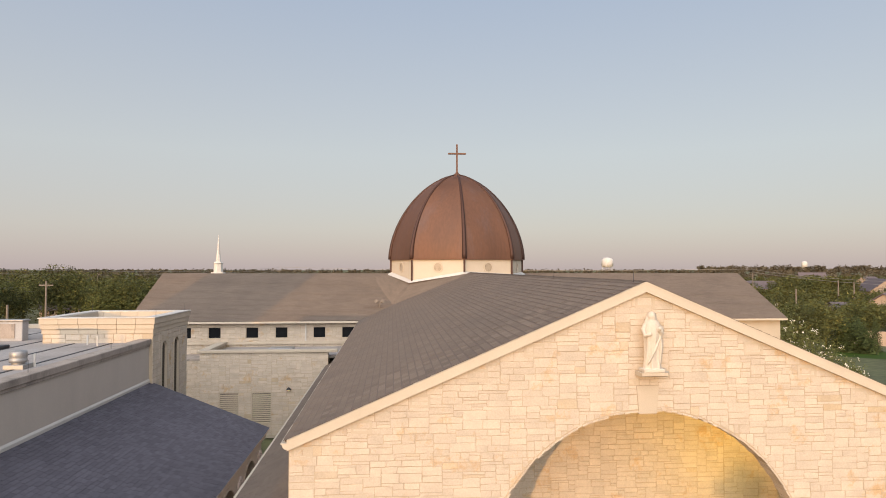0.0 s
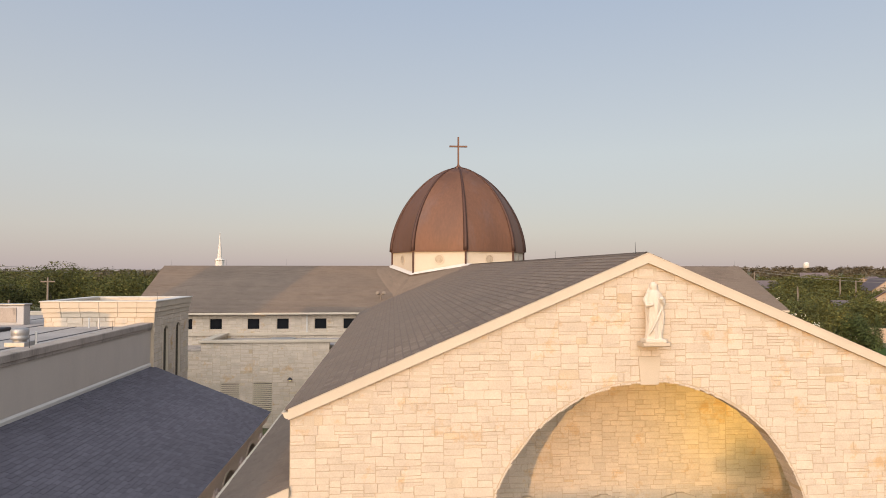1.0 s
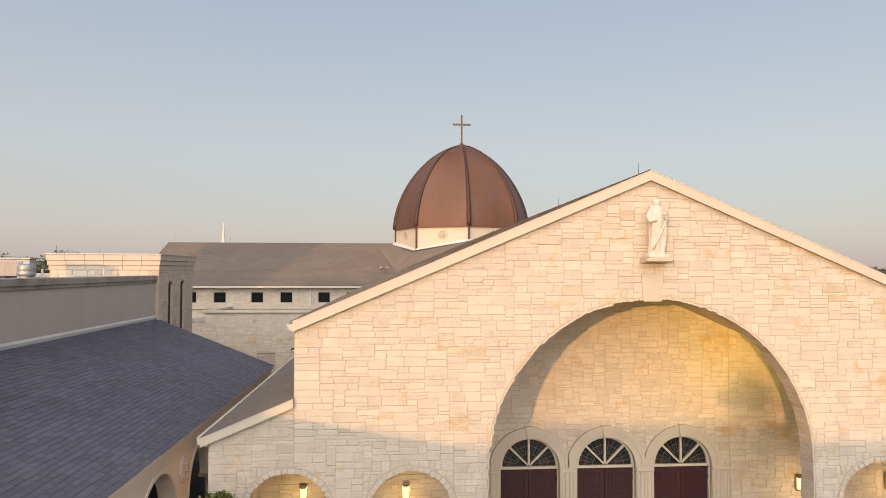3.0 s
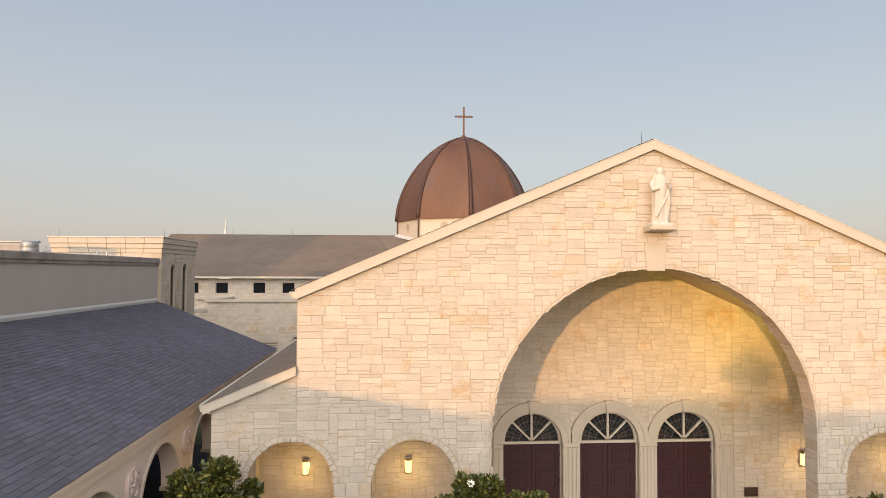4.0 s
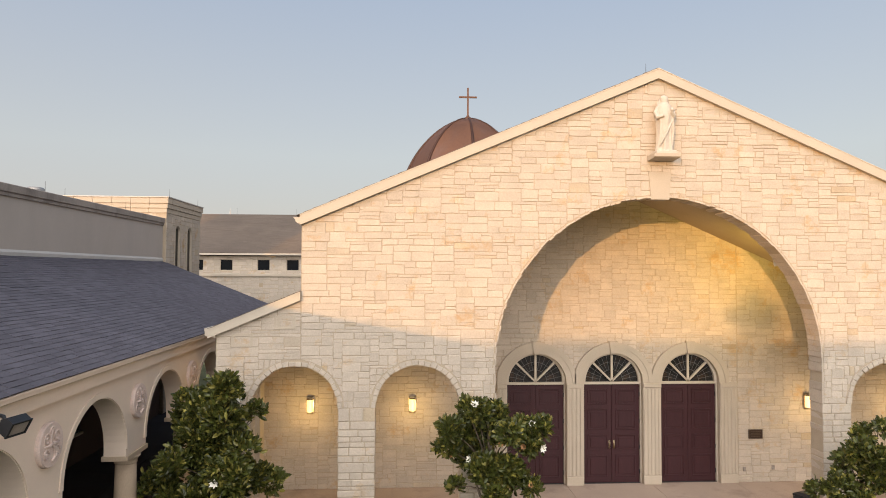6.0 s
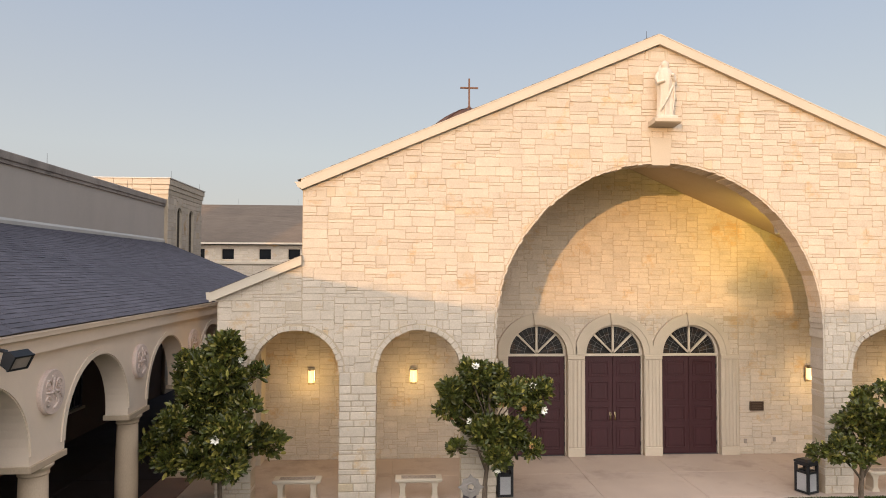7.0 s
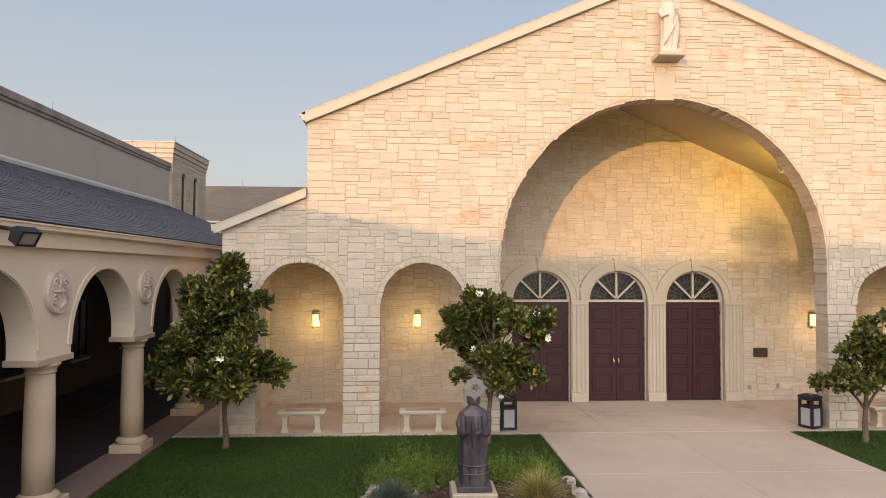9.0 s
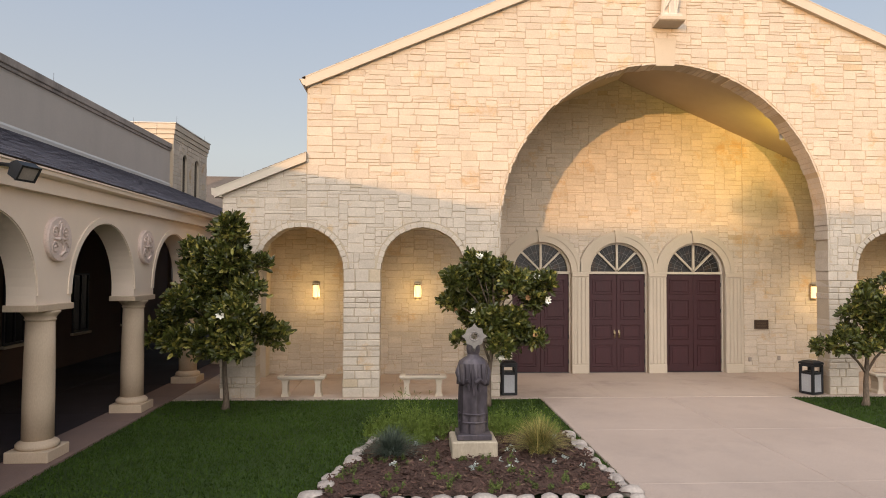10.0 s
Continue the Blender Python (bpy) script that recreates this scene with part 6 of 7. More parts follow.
magnolia(1.75, 14.30, 1.25, [(-0.37, 3.12, 0.16), (-0.12, 2.95, 0.30), (0.25, 2.89, 0.30), (-0.74, 2.73, 0.23), (-0.8, 2.24, 0.20), (-0.43, 2.48, 0.32), (0.07, 2.48, 0.38), (0.5, 2.67, 0.26),
                             (0.87, 2.61, 0.27), (1.25, 2.66, 0.25), (1.0, 2.3, 0.24), (-0.3, 1.93, 0.28), (0.07, 1.81, 0.38), (0.5, 1.81, 0.32), (0.75, 1.5, 0.30), (-0.61, 1.40, 0.15), (0.26, 1.30, 0.22), (1.0, 1.44, 0.19)], 33,
         "open green magnolia with white and faded blossoms before the doors", 6, 7, (0.10, 0), 12500, [(-0.2, 1.6)])
magnolia(10.07, 14.05, 0.95, [(0.26, 2.72, 0.14), (0.0, 2.48, 0.20), (-0.33, 2.30, 0.19), (-0.4, 2.01, 0.24), (0.05, 2.07, 0.31), (0.44, 1.94, 0.27), (0.17, 1.60, 0.31), (0.56, 1.48, 0.25),
                              (-0.61, 1.40, 0.29), (-0.93, 1.28, 0.18), (-0.29, 1.24, 0.18), (-0.34, 1.63, 0.16), (0.83, 1.82, 0.31)], 45,
         "young magnolia with a forked grey trunk on the lawn", 2, 0, (0.05, 0), 4800, [(-0.42, 1.16), (0.5, 1.30)])


# ---- plants in the bed ----
def tuft(name, x, y, n, rad, h, mat, label, category, seed, droop=0.6):
    r = random.Random(seed)
    vs, fs = [], []
    for _ in range(n):
        a = r.uniform(0, 6.283)
        b = Vector((x + r.gauss(0, 0.05), y + r.gauss(0, 0.05), 0.0))
        L = h * r.uniform(0.6, 1.15)
        out = rad * r.uniform(0.1, 1.1)
        d = Vector((math.cos(a), math.sin(a), 0))
        s = Vector((-d.y, d.x, 0)) * 0.006
        pts = []
        for k in range(5):
            t = k / 4
            pts.append(b + d * out * t ** 1.4 + Vector((0, 0, L * (t - droop * t * t * out / rad))))
        o = len(vs)
        for k, p in enumerate(pts):
            w = s * (1 - 0.8 * k / 4)
            vs += [p - w, p + w]
        for k in range(4):
            fs.append((o + 2 * k, o + 2 * k + 1, o + 2 * k + 3, o + 2 * k + 2))
    return tagged(link_mesh(name, vs, fs, mat), label, category)


tuft("ornamental_grass", -0.22, 10.35, 1100, 0.56, 0.52, M_BLUEGRASS, "grey-green mound of fine-bladed ornamental grass", "grass", 2)
tuft("ornamental_grass", 2.10, 10.45, 1000, 0.66, 0.64, M_STRAW, "yellow-green ornamental grass with straw blades", "grass", 3)


def herb(name, x, y, n, rad, h, mat, label, seed, leaf=0.05, tall=0.0):
    """A leafy perennial: upright stems with small leaves."""
    r = random.Random(seed)
    vs, fs = [], []
    for _ in range(n):
        a, q = r.uniform(0, 6.283), rad * math.sqrt(r.random())
        bx, by = x + q * math.cos(a), y + q * math.sin(a)
        H = h * r.uniform(0.5, 1.1) * (1.15 - 0.5 * q / rad) * (1 + (tall if r.random() < 0.1 else 0))
        lx, ly = r.gauss(0, 0.12) * H, r.gauss(0, 0.12) * H
        for k in range(9):
            t = (k + 1) / 9
            p = Vector((bx + lx * t, by + ly * t, H * t))
            d = Vector((r.gauss(0, 1), r.gauss(0, 1), r.gauss(0.5, 0.6))).normalized()
            s = d.orthogonal().normalized() * leaf * 0.28
            L = leaf * r.uniform(0.7, 1.2) * (1.2 - 0.5 * t)
            o = len(vs)
            vs += [p, p + d * L * 0.5 + s, p + d * L, p + d * L * 0.5 - s]
            fs.append((o, o + 1, o + 2, o + 3))
        o = len(vs)
        vs += [(bx - 0.003, by, 0), (bx + 0.003, by, 0), (bx + lx, by + ly, H)]
        fs.append((o, o + 1, o + 2))
    return tagged(link_mesh(name, vs, fs, mat), label, "plant")


def feathery(name, x, y, n, rad, h, mat, label, seed):
    """A loose stand of upright stems that end in fine, wispy leaves."""
    r = random.Random(seed)
    vs, fs = [], []
    for _ in range(n):
        a, q = r.uniform(0, 6.283), rad * 1.25 * r.random() ** 0.8
        b = Vector((x + q * math.cos(a), y + q * math.sin(a) * 0.7, 0.0))
        H = h * (1.15 - 0.55 * q / rad) * (r.uniform(0.3, 0.75) if r.random() < 0.8 else r.uniform(0.75, 1.2))
        lean = Vector((r.gauss(0, 0.2), r.gauss(0, 0.2), 1)) * H
        o = len(vs)
        vs += [b + Vector((-0.004, 0, 0)), b + Vector((0.004, 0, 0)), b + lean]
        fs.append((o, o + 1, o + 2))
        for k in range(10):
            p = b + lean * r.uniform(0.15, 1.0)
            d = Vector((r.gauss(0, 0.7), r.gauss(0, 0.7), r.gauss(0.9, 0.5))).normalized()
            e = d.orthogonal().normalized() * 0.006
            L = r.uniform(0.05, 0.11)
            o = len(vs)
            vs += [p, p + d * L * 0.5 + e, p + d * L, p + d * L * 0.5 - e]
            fs.append((o, o + 1, o + 2, o + 3))
    return tagged(link_mesh(name, vs, fs, mat), label, "plant")


for i, (x, y, rad, h) in enumerate(((-0.38, 11.45, 0.36, 0.46), (0.05, 11.75, 0.45, 0.62), (0.50, 11.55, 0.42, 0.58), (0.15, 11.2, 0.35, 0.40), (1.75, 11.75, 0.42, 0.50), (2.3, 11.75, 0.38, 0.42))):
    feathery("perennial", x, y, 190, rad * (0.8 + 0.12 * (i % 3)), h * (1.05 + 0.2 * (i % 2)), M_HERB, "wispy yellow-green perennial behind the statue", 60 + i)
M_SEEDLING = material("dull_green_seedling", (0.085, 0.105, 0.026), rough=0.8, var=0.25, bump=0, rand="island", rand_var=0.4)
r = random.Random(9)
for i in range(64):
    x, y = r.uniform(-1.05, 2.75), r.uniform(8.6, 10.2)
    if in_poly(x - 0.15, y, BED):
        herb("seedling", x, y, 4, 0.04, 0.13, M_SEEDLING, "small green bedding plant in the mulch", 100 + i, 0.045)
r = random.Random(10)
for i in range(26):
    x, y = r.uniform(-0.2, 2.6), r.uniform(9.6, 11.4)
    if in_poly(x, y, BED) and not (0.6 < x < 1.5 and 10.1 < y < 11.0):
        herb("dusty_miller", x, y, 4, 0.035, 0.09, M_SILVER, "small silver-leaved bedding plant in the mulch", 200 + i, 0.05)


# ---- floodlights and rooftop fittings ----
def floodlight(x, y, z, turn):
    f = empty("floodlight", (x, y, z))
    tagged(f, "dark boxy floodlight fixed to the arcade's gutter", "floodlight", "floodlights")
    bm = bmesh.new()
    prism(bm, [(-0.10, -0.06), (0.00, -0.13), (0.10, 0.05), (0.02, 0.11), (-0.06, 0.09)], "y", -0.15, 0.15)
    part("housing", bm, M_BLACK, f)
    bm = bmesh.new()
    u = Vector((0.10, 0, 0.18)).normalized()
    w = Vector((0.18, 0, -0.10)).normalized()
    for a, b, c, d in ((-0.105, 0.105, -0.16, -0.13), (-0.105, 0.105, 0.13, 0.16), (-0.105, -0.08, -0.13, 0.13), (0.08, 0.105, -0.13, 0.13)):
        box(bm, a, b, c, d, 0.0, 0.02)
    for v in bm.verts:
        v.co = Vector((0.05, 0, -0.04)) + u * v.co.x + Vector((0, v.co.y, 0)) + w * v.co.z
    part("front_frame", bm, M_BLACK, f)
    bm = boxed(-0.08, 0.08, -0.13, 0.13, 0.002, 0.008)
    for v in bm.verts:
        v.co = Vector((0.05, 0, -0.04)) + u * v.co.x + Vector((0, v.co.y, 0)) + w * v.co.z
    part("glass", bm, M_COPING, f, "dull glass face")
    bm = bmesh.new()
    tube(bm, [(-0.12, 0, 0.0), (-0.2, 0.05, 0.08), (-0.52, 0.10, 0.12)], 0.025, 8)
    part("arm", bm, M_BLACK, f)
    f.rotation_euler = (0, 0, radians(turn))
    return f


floodlight(-4.80, 8.55, 4.13, -12)
f = empty("roof_floodlight", (-0.93, 50.7, 8.14))
tagged(f, "pair of small brown floodlights on the transept roof", "floodlight")
for s in (-1, 1):
    bm = lathe(bmesh.new(), [(0.06, -0.02), (0.14, 0.16), (0.15, 0.30), (0.02, 0.33)], steps=12)
    o = part("head", bm, M_POLE, f)
    o.matrix_local = pose(s * 0.16, 0, 0.42, 60, s * 35, 0)
bm = bmesh.new()
tube(bm, [(0, 0, -0.1), (0, 0, 0.4)], 0.04, 8)
tube(bm, [(-0.16, 0, 0.4), (0.16, 0, 0.4)], 0.03, 6)
part("post", bm, M_POLE, f)


def rod(x, y, z, h=0.45):
    bm = bmesh.new()
    tube(bm, [(0, 0, 0), (0, 0, h)], [0.008, 0.004], 5)
    o = part("lightning_rod", bm, M_STEEL)
    o.location = (x, y, z)
    tagged(o, "thin lightning rod on the roof", "lightning rod", "lightning rods")


for y in (15.6, 23.5, 31.5, 39.5):
    rod(MID - 0.1, y, RIDGE_Z - 0.02, 0.30)
for x, y in ((-10.0, 28.7), (-14.4, 32.8), (-10.1, 32.9), (-14.3, 28.6)):
    rod(x, y, TZ + 0.69, 0.35)
for y in (14, 19.5, 25):
    rod(WALL_X - 0.15, y, PAR_Z, 0.35)
for x in (-18.5, -14, -9, 24.0, 30.5):
    rod(x, TR_RIDGE, TR_Z + 0.02, 0.5)


def mushroom_vent(x, y):
    v = empty("roof_vent", (x, y, 8.08))
    tagged(v, "round galvanised vent with a domed cap on the flat roof", "roof vent", "roof vents")
    part("curb", boxed(-0.30, 0.30, -0.30, 0.30, 0, 0.14, 0.01), M_GALV, v)
    part("neck", lathe(bmesh.new(), [(0.19, 0.14), (0.19, 0.24)], steps=20), M_GALV, v)
    part("cap", lathe(bmesh.new(), [(0.25, 0.20), (0.26, 0.30), (0.23, 0.32), (0.25, 0.36), (0.255, 0.50), (0.22, 0.55), (0.05, 0.57)], steps=24), M_GALV, v, smooth=True)


mushroom_vent(-11.6, 21.4)
hv = empty("rooftop_unit", (-17.4, 30.6, 8.08))
tagged(hv, "long grey rooftop duct box with a flanged lid", "air unit")
part("casing", boxed(-1.6, 1.6, -1.2, -0.7, 0.0, 0.84, 0.02), M_GREYPANEL, hv)
part("lid", boxed(-1.66, 1.66, -1.26, -0.64, 0.841, 0.91, 0.02), M_GALV, hv)
part("side_grille", boxed(-1.3, 1.3, -1.23, -1.201, 0.12, 0.74), M_COPING, hv)
# Unseen unit, placed so that its shadow falls on the tower's south face.
shade_unit = empty("rooftop_unit", (-17.72, 18.4, 8.08))
tagged(shade_unit, "boxy grey rooftop unit on a low curb, added out of view to shadow the tower", "air unit")
part("curb", boxed(-0.66, 0.66, -0.56, 0.56, 0, 0.2), M_GALV, shade_unit)
part("casing", boxed(-0.7, 0.7, -0.6, 0.6, 0.2, 1.42, 0.02), M_GREYPANEL, shade_unit)
part("lid", boxed(-0.73, 0.73, -0.63, 0.63, 1.42, 1.48, 0.01), M_GALV, shade_unit)
for x, ya, yb in ((-11.6, 8.0, 28.2), (-13.1, 7.0, 28.2), (-14.9, 7.0, 35.0), (-17.0, 7.0, 35.0), (-19.5, 7.0, 35.0)):
    seam = part("roof_seam", boxed(x - 0.05, x + 0.05, ya, yb, 8.08, 8.095), M_STEEL)
    tagged(seam, "dark lapped seam in the roof membrane", "seam", "roof seams", "structure")
hatch = part("roof_hatch", boxed(-16.2, -14.9, 26.1, 26.9, 8.08, 8.22, 0.03), M_STEEL)
tagged(hatch, "low dark hatch on the flat roof", "roof hatch")
for x, y in ((-11.27, 21.7), (-12.34, 27.7), (-11.78, 27.3)):
    bm = bmesh.new()
    tube(bm, [(0, 0, 0), (0, 0, 0.42)], 0.035, 10)
    o = part("vent_pipe", bm, M_WHITE)
    o.location = (x, y, 8.08)
    tagged(o, "thin white vent pipe on the flat roof", "pipe", "vent pipes")
ob = part("skylight", boxed(-8.6, -6.9, 46.4, 47.6, 5.38, 5.62, 0.04), M_GALV)
tagged(ob, "low grey skylight on the annex roof", "skylight")
al = empty("alley_lamp", (-6.75, 44.1, 3.2))
tagged(al, "small dark wall lamp on the annex wall", "wall lamp")
part("shade", lathe(bmesh.new(), [(0.02, 0.16), (0.16, 0.04), (0.17, 0.0)], cy=-0.2, steps=12), M_STEEL, al)
bulb = lathe(bmesh.new(), [(0.05, -0.08), (0.09, -0.04), (0.07, 0.0)], cy=-0.2, steps=10)
part("bulb", bulb, M_LAMPGLOW, al)
part("arm", boxed(-0.02, 0.02, -0.2, 0.0, 0.06, 0.1), M_STEEL, al)

# ---- unseen hall, tower and tree added behind the camera to cast the evening shade ----
# Unseen block; its outline is shaped to draw the front's shade line.
hall = empty("parish_hall", (0, 0, 0))
tagged(hall, "long plain stucco block added out of view to shade the front", "building")
part("wall", prism(bmesh.new(), [(-78.0, -0.9), (-10.0, -0.9), (-10.0, 12.75), (-45.1, 12.75), (-72.0, 17.05), (-78.0, 17.05)], "y", -86.0, -80.0), M_STUCCO, hall)
part("roof", prism(bmesh.new(), [(-10.0, 12.75), (-10.0, 13.0), (-45.1, 13.0), (-72.0, 17.3), (-78.0, 17.3), (-78.0, 17.05), (-72.0, 17.05), (-45.1, 12.75)], "y", -86.2, -79.8), M_COPING, hall)
# Unseen tower, added to throw a band of shade on the transept roof.
belfry = empty("belfry", (-46.3, -15.8, 0))
tagged(belfry, "tall square stone tower added out of view to shade the transept roof", "tower")
part("wall", boxed(-2.95, 2.95, -2.95, 2.95, -0.9, 20.0), M_CAST, belfry)
bm = bmesh.new()
prism(bm, [(-3.2, 20.0), (3.2, 20.0), (0, 22.5)], "y", -3.2, 3.2)
part("roof", bm, M_HOUSEROOF, belfry)


# ---- far trees, houses, poles ----
def clump_tree(vs, fs, x, y, z, h, r, n, size, rg):
    """A crown of many small leaf sprays over several lobes, with gaps."""
    lobes = [(rg.gauss(0, 0.35) * r, rg.gauss(0, 0.35) * r, z + h * rg.uniform(0.35, 0.8), r * rg.uniform(0.4, 0.7)) for _ in range(6)]
    lobes.append((0, 0, z + h * 0.5, r * 0.8))
    lobes.append((rg.gauss(0, 0.15) * r, 0, z + h - r * 0.44, r * 0.55))
    for _ in range(n):
        lx, ly, lz, lr = rg.choice(lobes)
        a, c = rg.uniform(0, 6.283), rg.uniform(-0.9, 1)
        s = math.sqrt(1 - c * c)
        q = lr * rg.uniform(0.65, 1.05)
        p = (x + lx + q * s * math.cos(a), y + ly + q * s * math.sin(a), max(z, min(lz + q * c * 0.8, z + h)))
        o = len(vs)
        k = size * rg.uniform(0.6, 1.4)
        for _ in range(3):
            vs.append((p[0] + rg.gauss(0, k), p[1] + rg.gauss(0, k), p[2] + rg.gauss(0, k * 0.7)))
        fs.append((o, o + 1, o + 2))
    o = len(vs)
    w = 0.03 * h
    vs += [(x - w, y, z - 0.3), (x + w, y, z - 0.3), (x + w * 0.5, y, z + h * 0.6), (x - w * 0.5, y, z + h * 0.6)]
    fs.append((o, o + 1, o + 2, o + 3))


# Unseen tree, added to cast the bump in the porch wall's shadow.
def shade_tree(x, y, h, r, seed):
    t = empty("tree", (x, y, -0.5))
    tagged(t, "leafy tree added out of view to shadow the porch wall", "tree")
    vs, fs = [], []
    clump_tree(vs, fs, 0, 0, 0, h, r, 2600, 0.2, random.Random(seed))
    link_mesh("crown", vs, fs, M_WOODS, t)
    bm = bmesh.new()
    tube(bm, [(0, 0, -0.4), (0.1, 0, h * 0.4), (0, 0.1, h * 0.8)], [0.22, 0.15, 0.04], 8)
    part("trunk", bm, M_BARK, t)


shade_tree(-34.65, -73.0, 13.9, 0.95, 5)


def sector(t0, t1, d0, d1, rg):
    """A place between two bearings (degrees right of the y axis) and two distances."""
    b, d = math.radians(rg.uniform(t0, t1)), math.sqrt(rg.uniform(d0 * d0, d1 * d1))
    return d * math.sin(b), d * math.cos(b)


rg = random.Random(77)
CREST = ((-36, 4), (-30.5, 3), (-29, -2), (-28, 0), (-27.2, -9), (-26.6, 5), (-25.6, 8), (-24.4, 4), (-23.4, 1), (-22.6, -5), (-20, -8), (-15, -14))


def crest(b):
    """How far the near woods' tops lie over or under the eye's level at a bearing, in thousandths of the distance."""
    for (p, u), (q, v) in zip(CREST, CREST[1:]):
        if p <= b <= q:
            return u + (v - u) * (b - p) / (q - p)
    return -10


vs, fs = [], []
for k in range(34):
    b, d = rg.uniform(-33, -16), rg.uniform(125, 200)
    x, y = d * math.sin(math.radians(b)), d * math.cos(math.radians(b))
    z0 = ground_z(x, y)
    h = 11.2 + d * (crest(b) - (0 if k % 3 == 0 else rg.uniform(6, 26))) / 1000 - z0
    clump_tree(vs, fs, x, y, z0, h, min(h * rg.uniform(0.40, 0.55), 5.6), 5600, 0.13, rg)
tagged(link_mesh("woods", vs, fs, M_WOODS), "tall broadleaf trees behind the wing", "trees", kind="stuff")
groups = [(-34, -10, 210, 420, 90, (4, 7.5), 500, 0.3), (29, 35.0, 96, 125, 24, (5.6, 7.6), 2600, 0.12), (35.0, 46, 128, 155, 26, (4.5, 6.5), 2000, 0.13), (26, 46, 150, 330, 150, (4, 7.0), 500, 0.26),
          (32, 36.6, 270, 320, 16, (8, 10), 900, 0.3), (20, 46, 330, 560, 200, (4, 8), 200, 0.45), (-36, 48, 560, 1000, 800, (4, 8), 60, 0.9), (-36, 48, 1000, 1800, 900, (5, 10), 34, 1.6), (26, 48, 1500, 1800, 160, (9, 19), 90, 2.2)]
for t0, t1, d0, d1, n, hh, k, size in groups:
    vs, fs = [], []
    for _ in range(n):
        x, y = sector(t0, t1, d0, d1, rg)
        h = rg.uniform(*hh)
        clump_tree(vs, fs, x, y, ground_z(x, y), h, h * rg.uniform(0.42, 0.62), k, size, rg)
    tagged(link_mesh("woods", vs, fs, M_WOODS if d0 < 500 else M_HAZED_WOODS), "green woods in the evening distance", "trees", kind="stuff")


def shrub(name, x, y, rx, ry, h, n, mat, label, category, seed, size=0.16, blooms=0):
    r = random.Random(seed)
    t = empty(name, (x, y, ground_z(x, y)))
    tagged(t, label, category)
    vs, fs = [], []
    pts = []
    for _ in range(n):
        a, c = r.uniform(0, 6.283), r.uniform(-0.2, 1)
        s = math.sqrt(max(0, 1 - c * c))
        q = r.uniform(0.6, 1.05) * (1 + 0.18 * math.sin(3 * a + seed) * s + 0.12 * math.sin(7 * a + 5 * c))
        p = Vector((rx * q * s * math.cos(a), ry * q * s * math.sin(a), max(0.05, h * q * max(c, 0.0) + r.uniform(0, 0.3))))
        pts.append(p)
        d = Vector((r.gauss(0, 1), r.gauss(0, 1), r.gauss(0.3, 1))).normalized()
        u = d.orthogonal().normalized() * size * 0.4
        o = len(vs)
        L = size * r.uniform(0.7, 1.6)
        vs += [p, p + d * L * 0.5 + u, p + d * L, p + d * L * 0.5 - u]
        fs.append((o, o + 1, o + 2, o + 3))
    link_mesh("crown", vs, fs, mat, t)
    bm = bmesh.new()
    for k in range(5):
        a = k * 1.256
        tube(bm, [(0.1 * math.cos(a), 0.1 * math.sin(a), -0.1), (0.45 * rx * math.cos(a), 0.45 * ry * math.sin(a), h * 0.6)], [0.07, 0.02], 5)
    part("stems", bm, M_BARK, t)
    if blooms:
        vs, fs = [], []
        for p in r.sample([p for p in pts if p.z > 0.3 * h], blooms):
            for _ in range(4):
                q = p * 1.04 + Vector((r.gauss(0, 0.08), r.gauss(0, 0.08), r.gauss(0, 0.08)))
                o = len(vs)
                vs += [q + Vector((r.gauss(0, 0.06), r.gauss(0, 0.06), r.gauss(0, 0.06))) for _ in range(3)]
                fs.append((o, o + 1, o + 2))
        link_mesh("blossoms", vs, fs, M_PETAL, t, smooth=False)
    return t


M_CYPRESS = material("dark_clipped_foliage", (0.045, 0.060, 0.016), rough=0.8, var=0.2, scale=0.5, bump=0, rand="island", rand_var=0.3)


def bearing(deg, d):
    """x, y at a distance along a bearing given in degrees right of the y axis."""
    return d * math.sin(math.radians(deg)), d * math.cos(math.radians(deg))


for i, (b, d, rx, h) in enumerate(((30.2, 70, 2.6, 6.4), (31.9, 70, 2.6, 6.8), (33.5, 69, 2.4, 5.6), (35.0, 68, 2.1, 4.4), (36.2, 68, 1.6, 3.0))):
    x, y = bearing(b, d)
    shrub("oleander", x, y, rx, rx, h, 4200, M_OLEANDER, "large oleander bush dotted with white blossom", "bush", 300 + i, 0.15, 60)
for i, (b, d, rx, h) in enumerate(((36.6, 109, 2.8, 4.1),)):
    x, y = bearing(b, d)
    shrub("clipped_shrub", x, y, rx, rx, h, 11000, M_CYPRESS, "rounded green shrub on the far lawn", "bush", 320 + i, 0.24)
for i, (b, d) in enumerate(((38.0, 110), (37.2, 110))):
    x, y = bearing(b, d)
    shrub("cypress", x, y, 0.62, 0.62, 4.4 - 2.2 * i, 4500, M_CYPRESS, "slim clipped cypress by a garden wall", "tree", 330 + i, 0.11)
x, y = bearing(38.6, 104)
far_lawn = part("lawn_far", boxed(-6, 24, -22, 7, -0.3, 0.02), M_GRASS)
far_lawn.matrix_world = pose(x, y, ground_z(x, y), 0, 0, -35)
tagged(far_lawn, "far green lawn by a garden wall", "lawn", kind="structure")


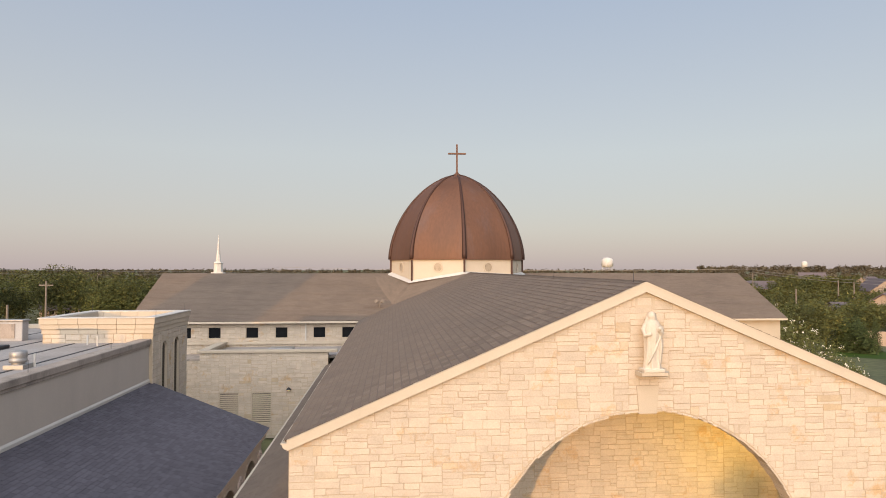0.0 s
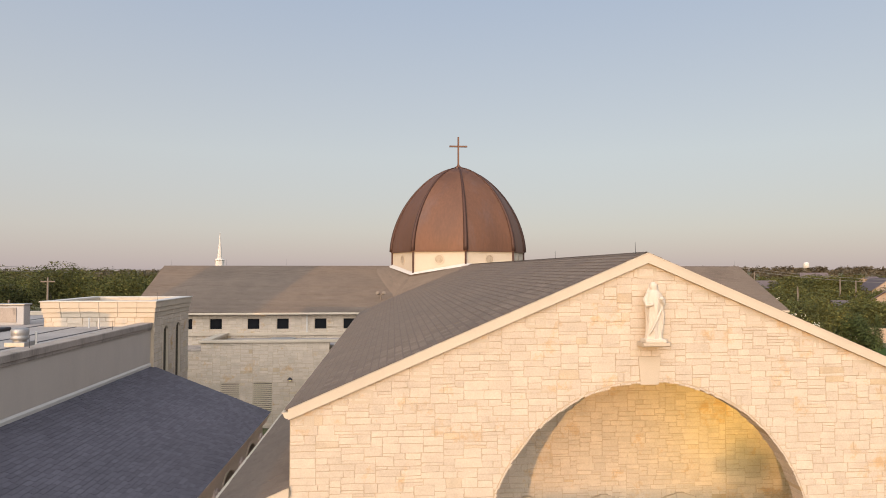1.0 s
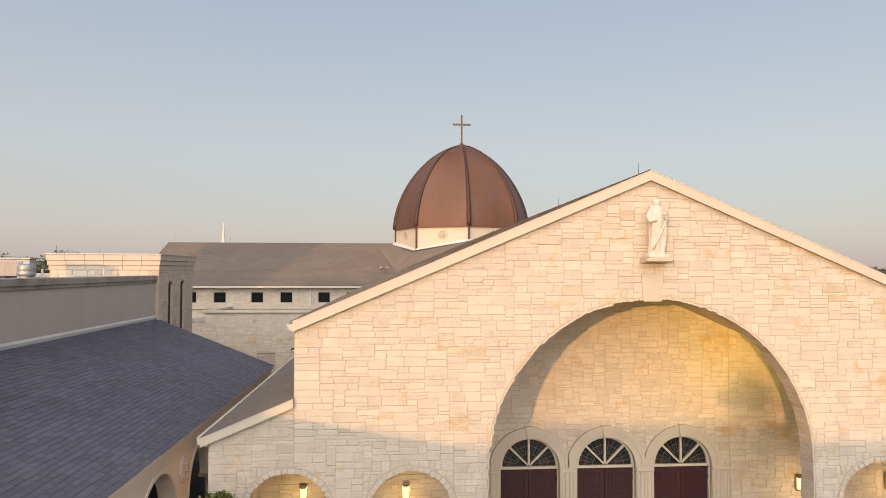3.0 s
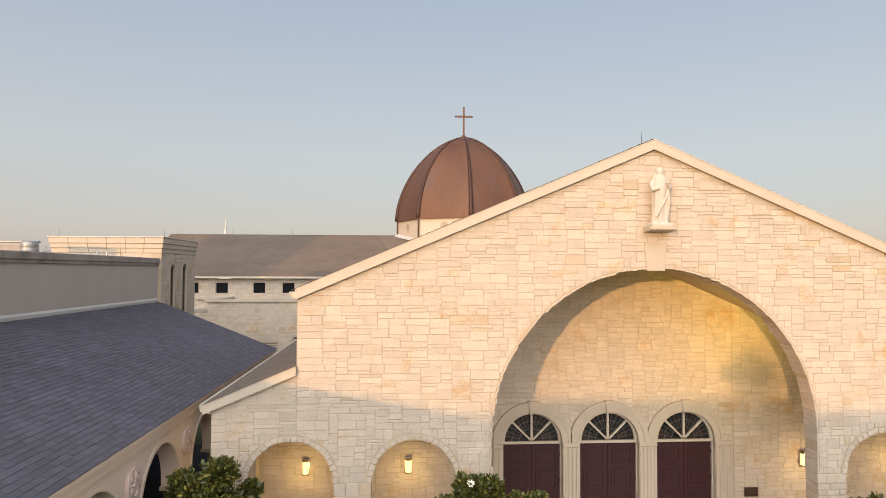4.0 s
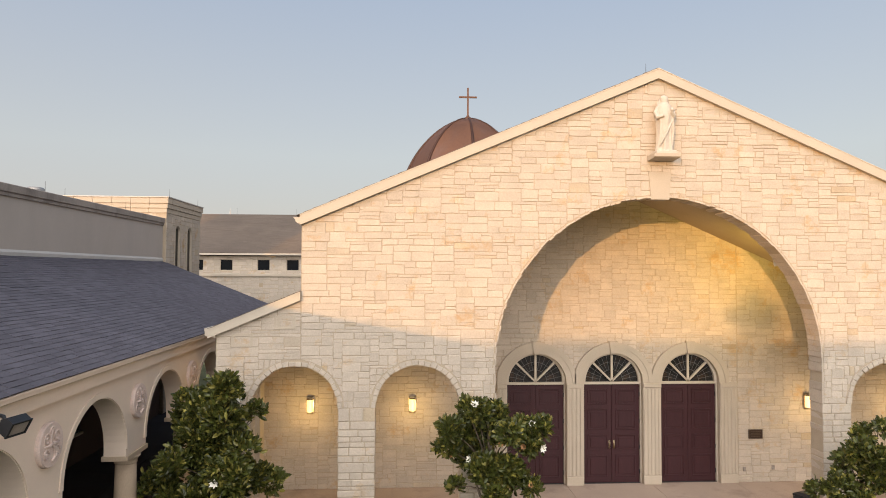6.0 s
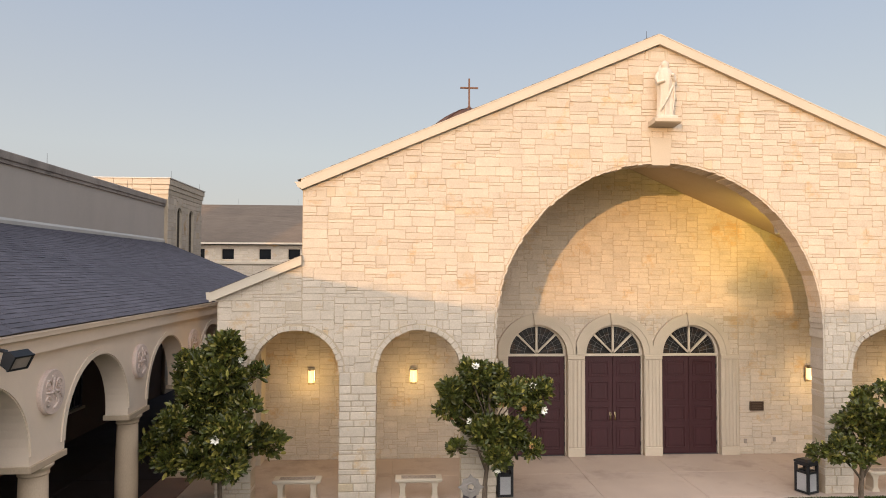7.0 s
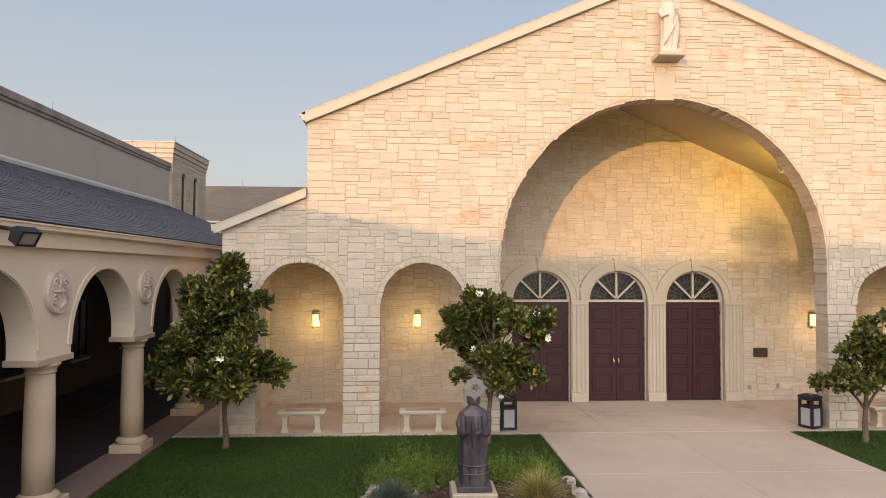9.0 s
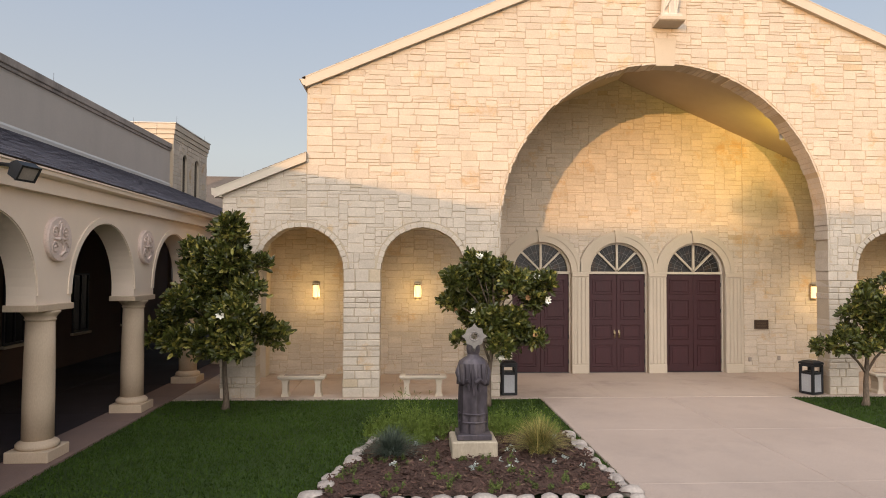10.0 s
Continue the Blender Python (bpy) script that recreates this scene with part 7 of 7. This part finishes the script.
def house(x, y, w, d, h, rise, turn, wall, roof, label):
    g = empty("house", (x, y, ground_z(x, y) - 0.3))
    g.rotation_euler = (0, 0, radians(turn))
    tagged(g, label, "house")
    body = part("wall", prism(bmesh.new(), [(-d / 2, 0), (d / 2, 0), (d / 2, h), (0, h + rise * 0.96), (-d / 2, h)], "x", -w / 2, w / 2), wall, g)
    o = 0.5
    k = rise / (d / 2)
    part("roof", prism(bmesh.new(), [(-d / 2 - o, h - o * k), (0, h + rise), (d / 2 + o, h - o * k), (d / 2 + o, h - o * k + 0.2), (0, h + rise + 0.2), (-d / 2 - o, h - o * k + 0.2)], "x", -w / 2 - o, w / 2 + o), roof, g)
    for kx in (-0.3, 0.0, 0.3):
        wn_ = part("window", boxed(kx * w - 0.6, kx * w + 0.6, -d / 2 - 0.04, -d / 2 + 0.02, 1.0, 2.3), M_WHITE, g)
        part("pane", boxed(kx * w - 0.5, kx * w + 0.5, -d / 2 - 0.06, -d / 2 - 0.041, 1.1, 2.2), M_DARKWIN, wn_)
    return g


for b, d, w, dp, h, ri, tn in ((-21.6, 225, 13, 8, 2.6, 1.7, 10), (-25.5, 190, 11, 8, 2.2, 1.6, 30), (-16.2, 380, 12, 9, 6.5, 3.0, -20), (29.6, 300, 13, 10, 4.0, 3.0, 50), (39.0, 172, 15, 10, 3.4, 3.6, 40),
                               (36.6, 178, 9, 8, 3.2, 1.2, -15), (37.6, 420, 15, 10, 4, 3.5, 30), (34.0, 520, 16, 10, 5, 4, -30), (30.4, 330, 14, 9, 3.4, 3, 10), (38.2, 300, 18, 11, 4, 4.2, 70)):
    x, y = bearing(b, d)
    house(x, y, w, dp, h, ri, tn, M_HOUSEWALL, M_HOUSEROOF, "distant brick house with a dark pitched roof")
x, y = bearing(38.9, 119)
gw = part("garden_wall", boxed(-9, 9, -0.2, 0.2, -0.2, 2.2), M_HOUSEWALL)
gw.matrix_world = pose(x + 3, y, ground_z(x, y), 0, 0, -35)
tagged(gw, "pale garden wall behind the lawn", "wall")


def utility_pole(x, y, h, arm):
    p = empty("utility_pole", (x, y, ground_z(x, y) - 0.4))
    tagged(p, "wooden utility pole with a crossarm", "utility pole", "utility poles")
    bm = bmesh.new()
    tube(bm, [(0, 0, 0), (0, 0, h)], [0.2, 0.13], 8)
    part("pole", bm, M_POLE, p)
    if arm:
        part("crossarm", boxed(-1.1, 1.1, -0.08, 0.08, h - 0.8, h - 0.62), M_POLE, p)
        for k in (-1, -0.4, 0.4, 1):
            part("insulator", boxed(k - 0.05, k + 0.05, -0.05, 0.05, h - 0.62, h - 0.42), M_STEEL, p)
    return p


poles = []
for b, d, h, a in ((-29.2, 96, 7.6, 0), (-26.8, 125, 10.3, 1), (-25.2, 140, 8.8, 0), (-23.4, 260, 11, 1), (29.9, 240, 11, 1), (32.9, 150, 8.3, 0), (35.7, 190, 9.5, 0), (36.7, 200, 9.0, 0), (43.0, 150, 9.0, 1), (-9.6, 300, 12, 1)):
    x, y = bearing(b, d)
    utility_pole(x, y, h, a)
    poles.append((x, y, ground_z(x, y) - 0.4 + h - 0.5))


def cable(a, b, sag, rad=0.055):
    bm = bmesh.new()
    pts = []
    for i in range(17):
        t = i / 16
        p = Vector(a).lerp(Vector(b), t)
        p.z -= sag * 4 * t * (1 - t)
        pts.append(p)
    tube(bm, pts, rad, 4)
    tagged(part("power_cable", bm, M_WIRE), "thin power cable between poles", "cable", "power cables")


x0, y0 = bearing(-40, 130)
for k, z in enumerate((12.0, 11.2, 8.0, 7.2)):
    cable((x0, y0, z), (poles[9][0], poles[9][1], 11.5 - 0.6 * k), 1.5 + 0.2 * k)
x1, y1 = bearing(47, 140)
for k, z in enumerate((8.6, 7.9)):
    cable((poles[4][0], poles[4][1], 10.8 - 0.8 * k), (x1, y1, z), 1.2)
cable((poles[9][0], poles[9][1], 11.8), (poles[4][0], poles[4][1], 11.0), 1.0)

# steeple, water towers and masts far off
sx, sy = -31.5, 121.7
steeple = empty("steeple", (sx, sy, -0.9))
tagged(steeple, "slender white church steeple behind the transept", "steeple")
part("base", boxed(-1.05, 1.05, -1.05, 1.05, 0, 11.4, 0.05), M_WHITE, steeple)
part("belfry_stage", lathe(bmesh.new(), [(0.85, 11.4), (0.8, 12.9), (0.95, 13.0), (0.7, 13.3)], steps=8), M_WHITE, steeple)
part("spire", lathe(bmesh.new(), [(0.48, 13.3), (0.24, 15.6), (0.03, 18.2)], steps=8), M_WHITE, steeple)


def water_tower(b, d, h, r):
    x, y = bearing(b, d)
    w = empty("water_tower", (x, y, 0))
    tagged(w, "pale water tower on the skyline", "water tower", "water towers")
    part("tank", lathe(bmesh.new(), [(r * 0.5, h * 0.36), (r, h * 0.44), (r, h * 0.82), (r * 0.8, h * 0.93), (r * 0.4, h * 0.98), (0.1, h)], steps=20), M_WHITE, w, smooth=True)
    for k in range(8):
        a = k * math.pi / 4
        bm = bmesh.new()
        tube(bm, [(r * 0.85 * math.cos(a), r * 0.85 * math.sin(a), 0), (r * 0.85 * math.cos(a), r * 0.85 * math.sin(a), h * 0.68)], 0.5, 5)
        part("leg", bm, M_WHITE, w)


water_tower(18.65, 1500, 36, 13)
water_tower(33.5, 2300, 34, 9)
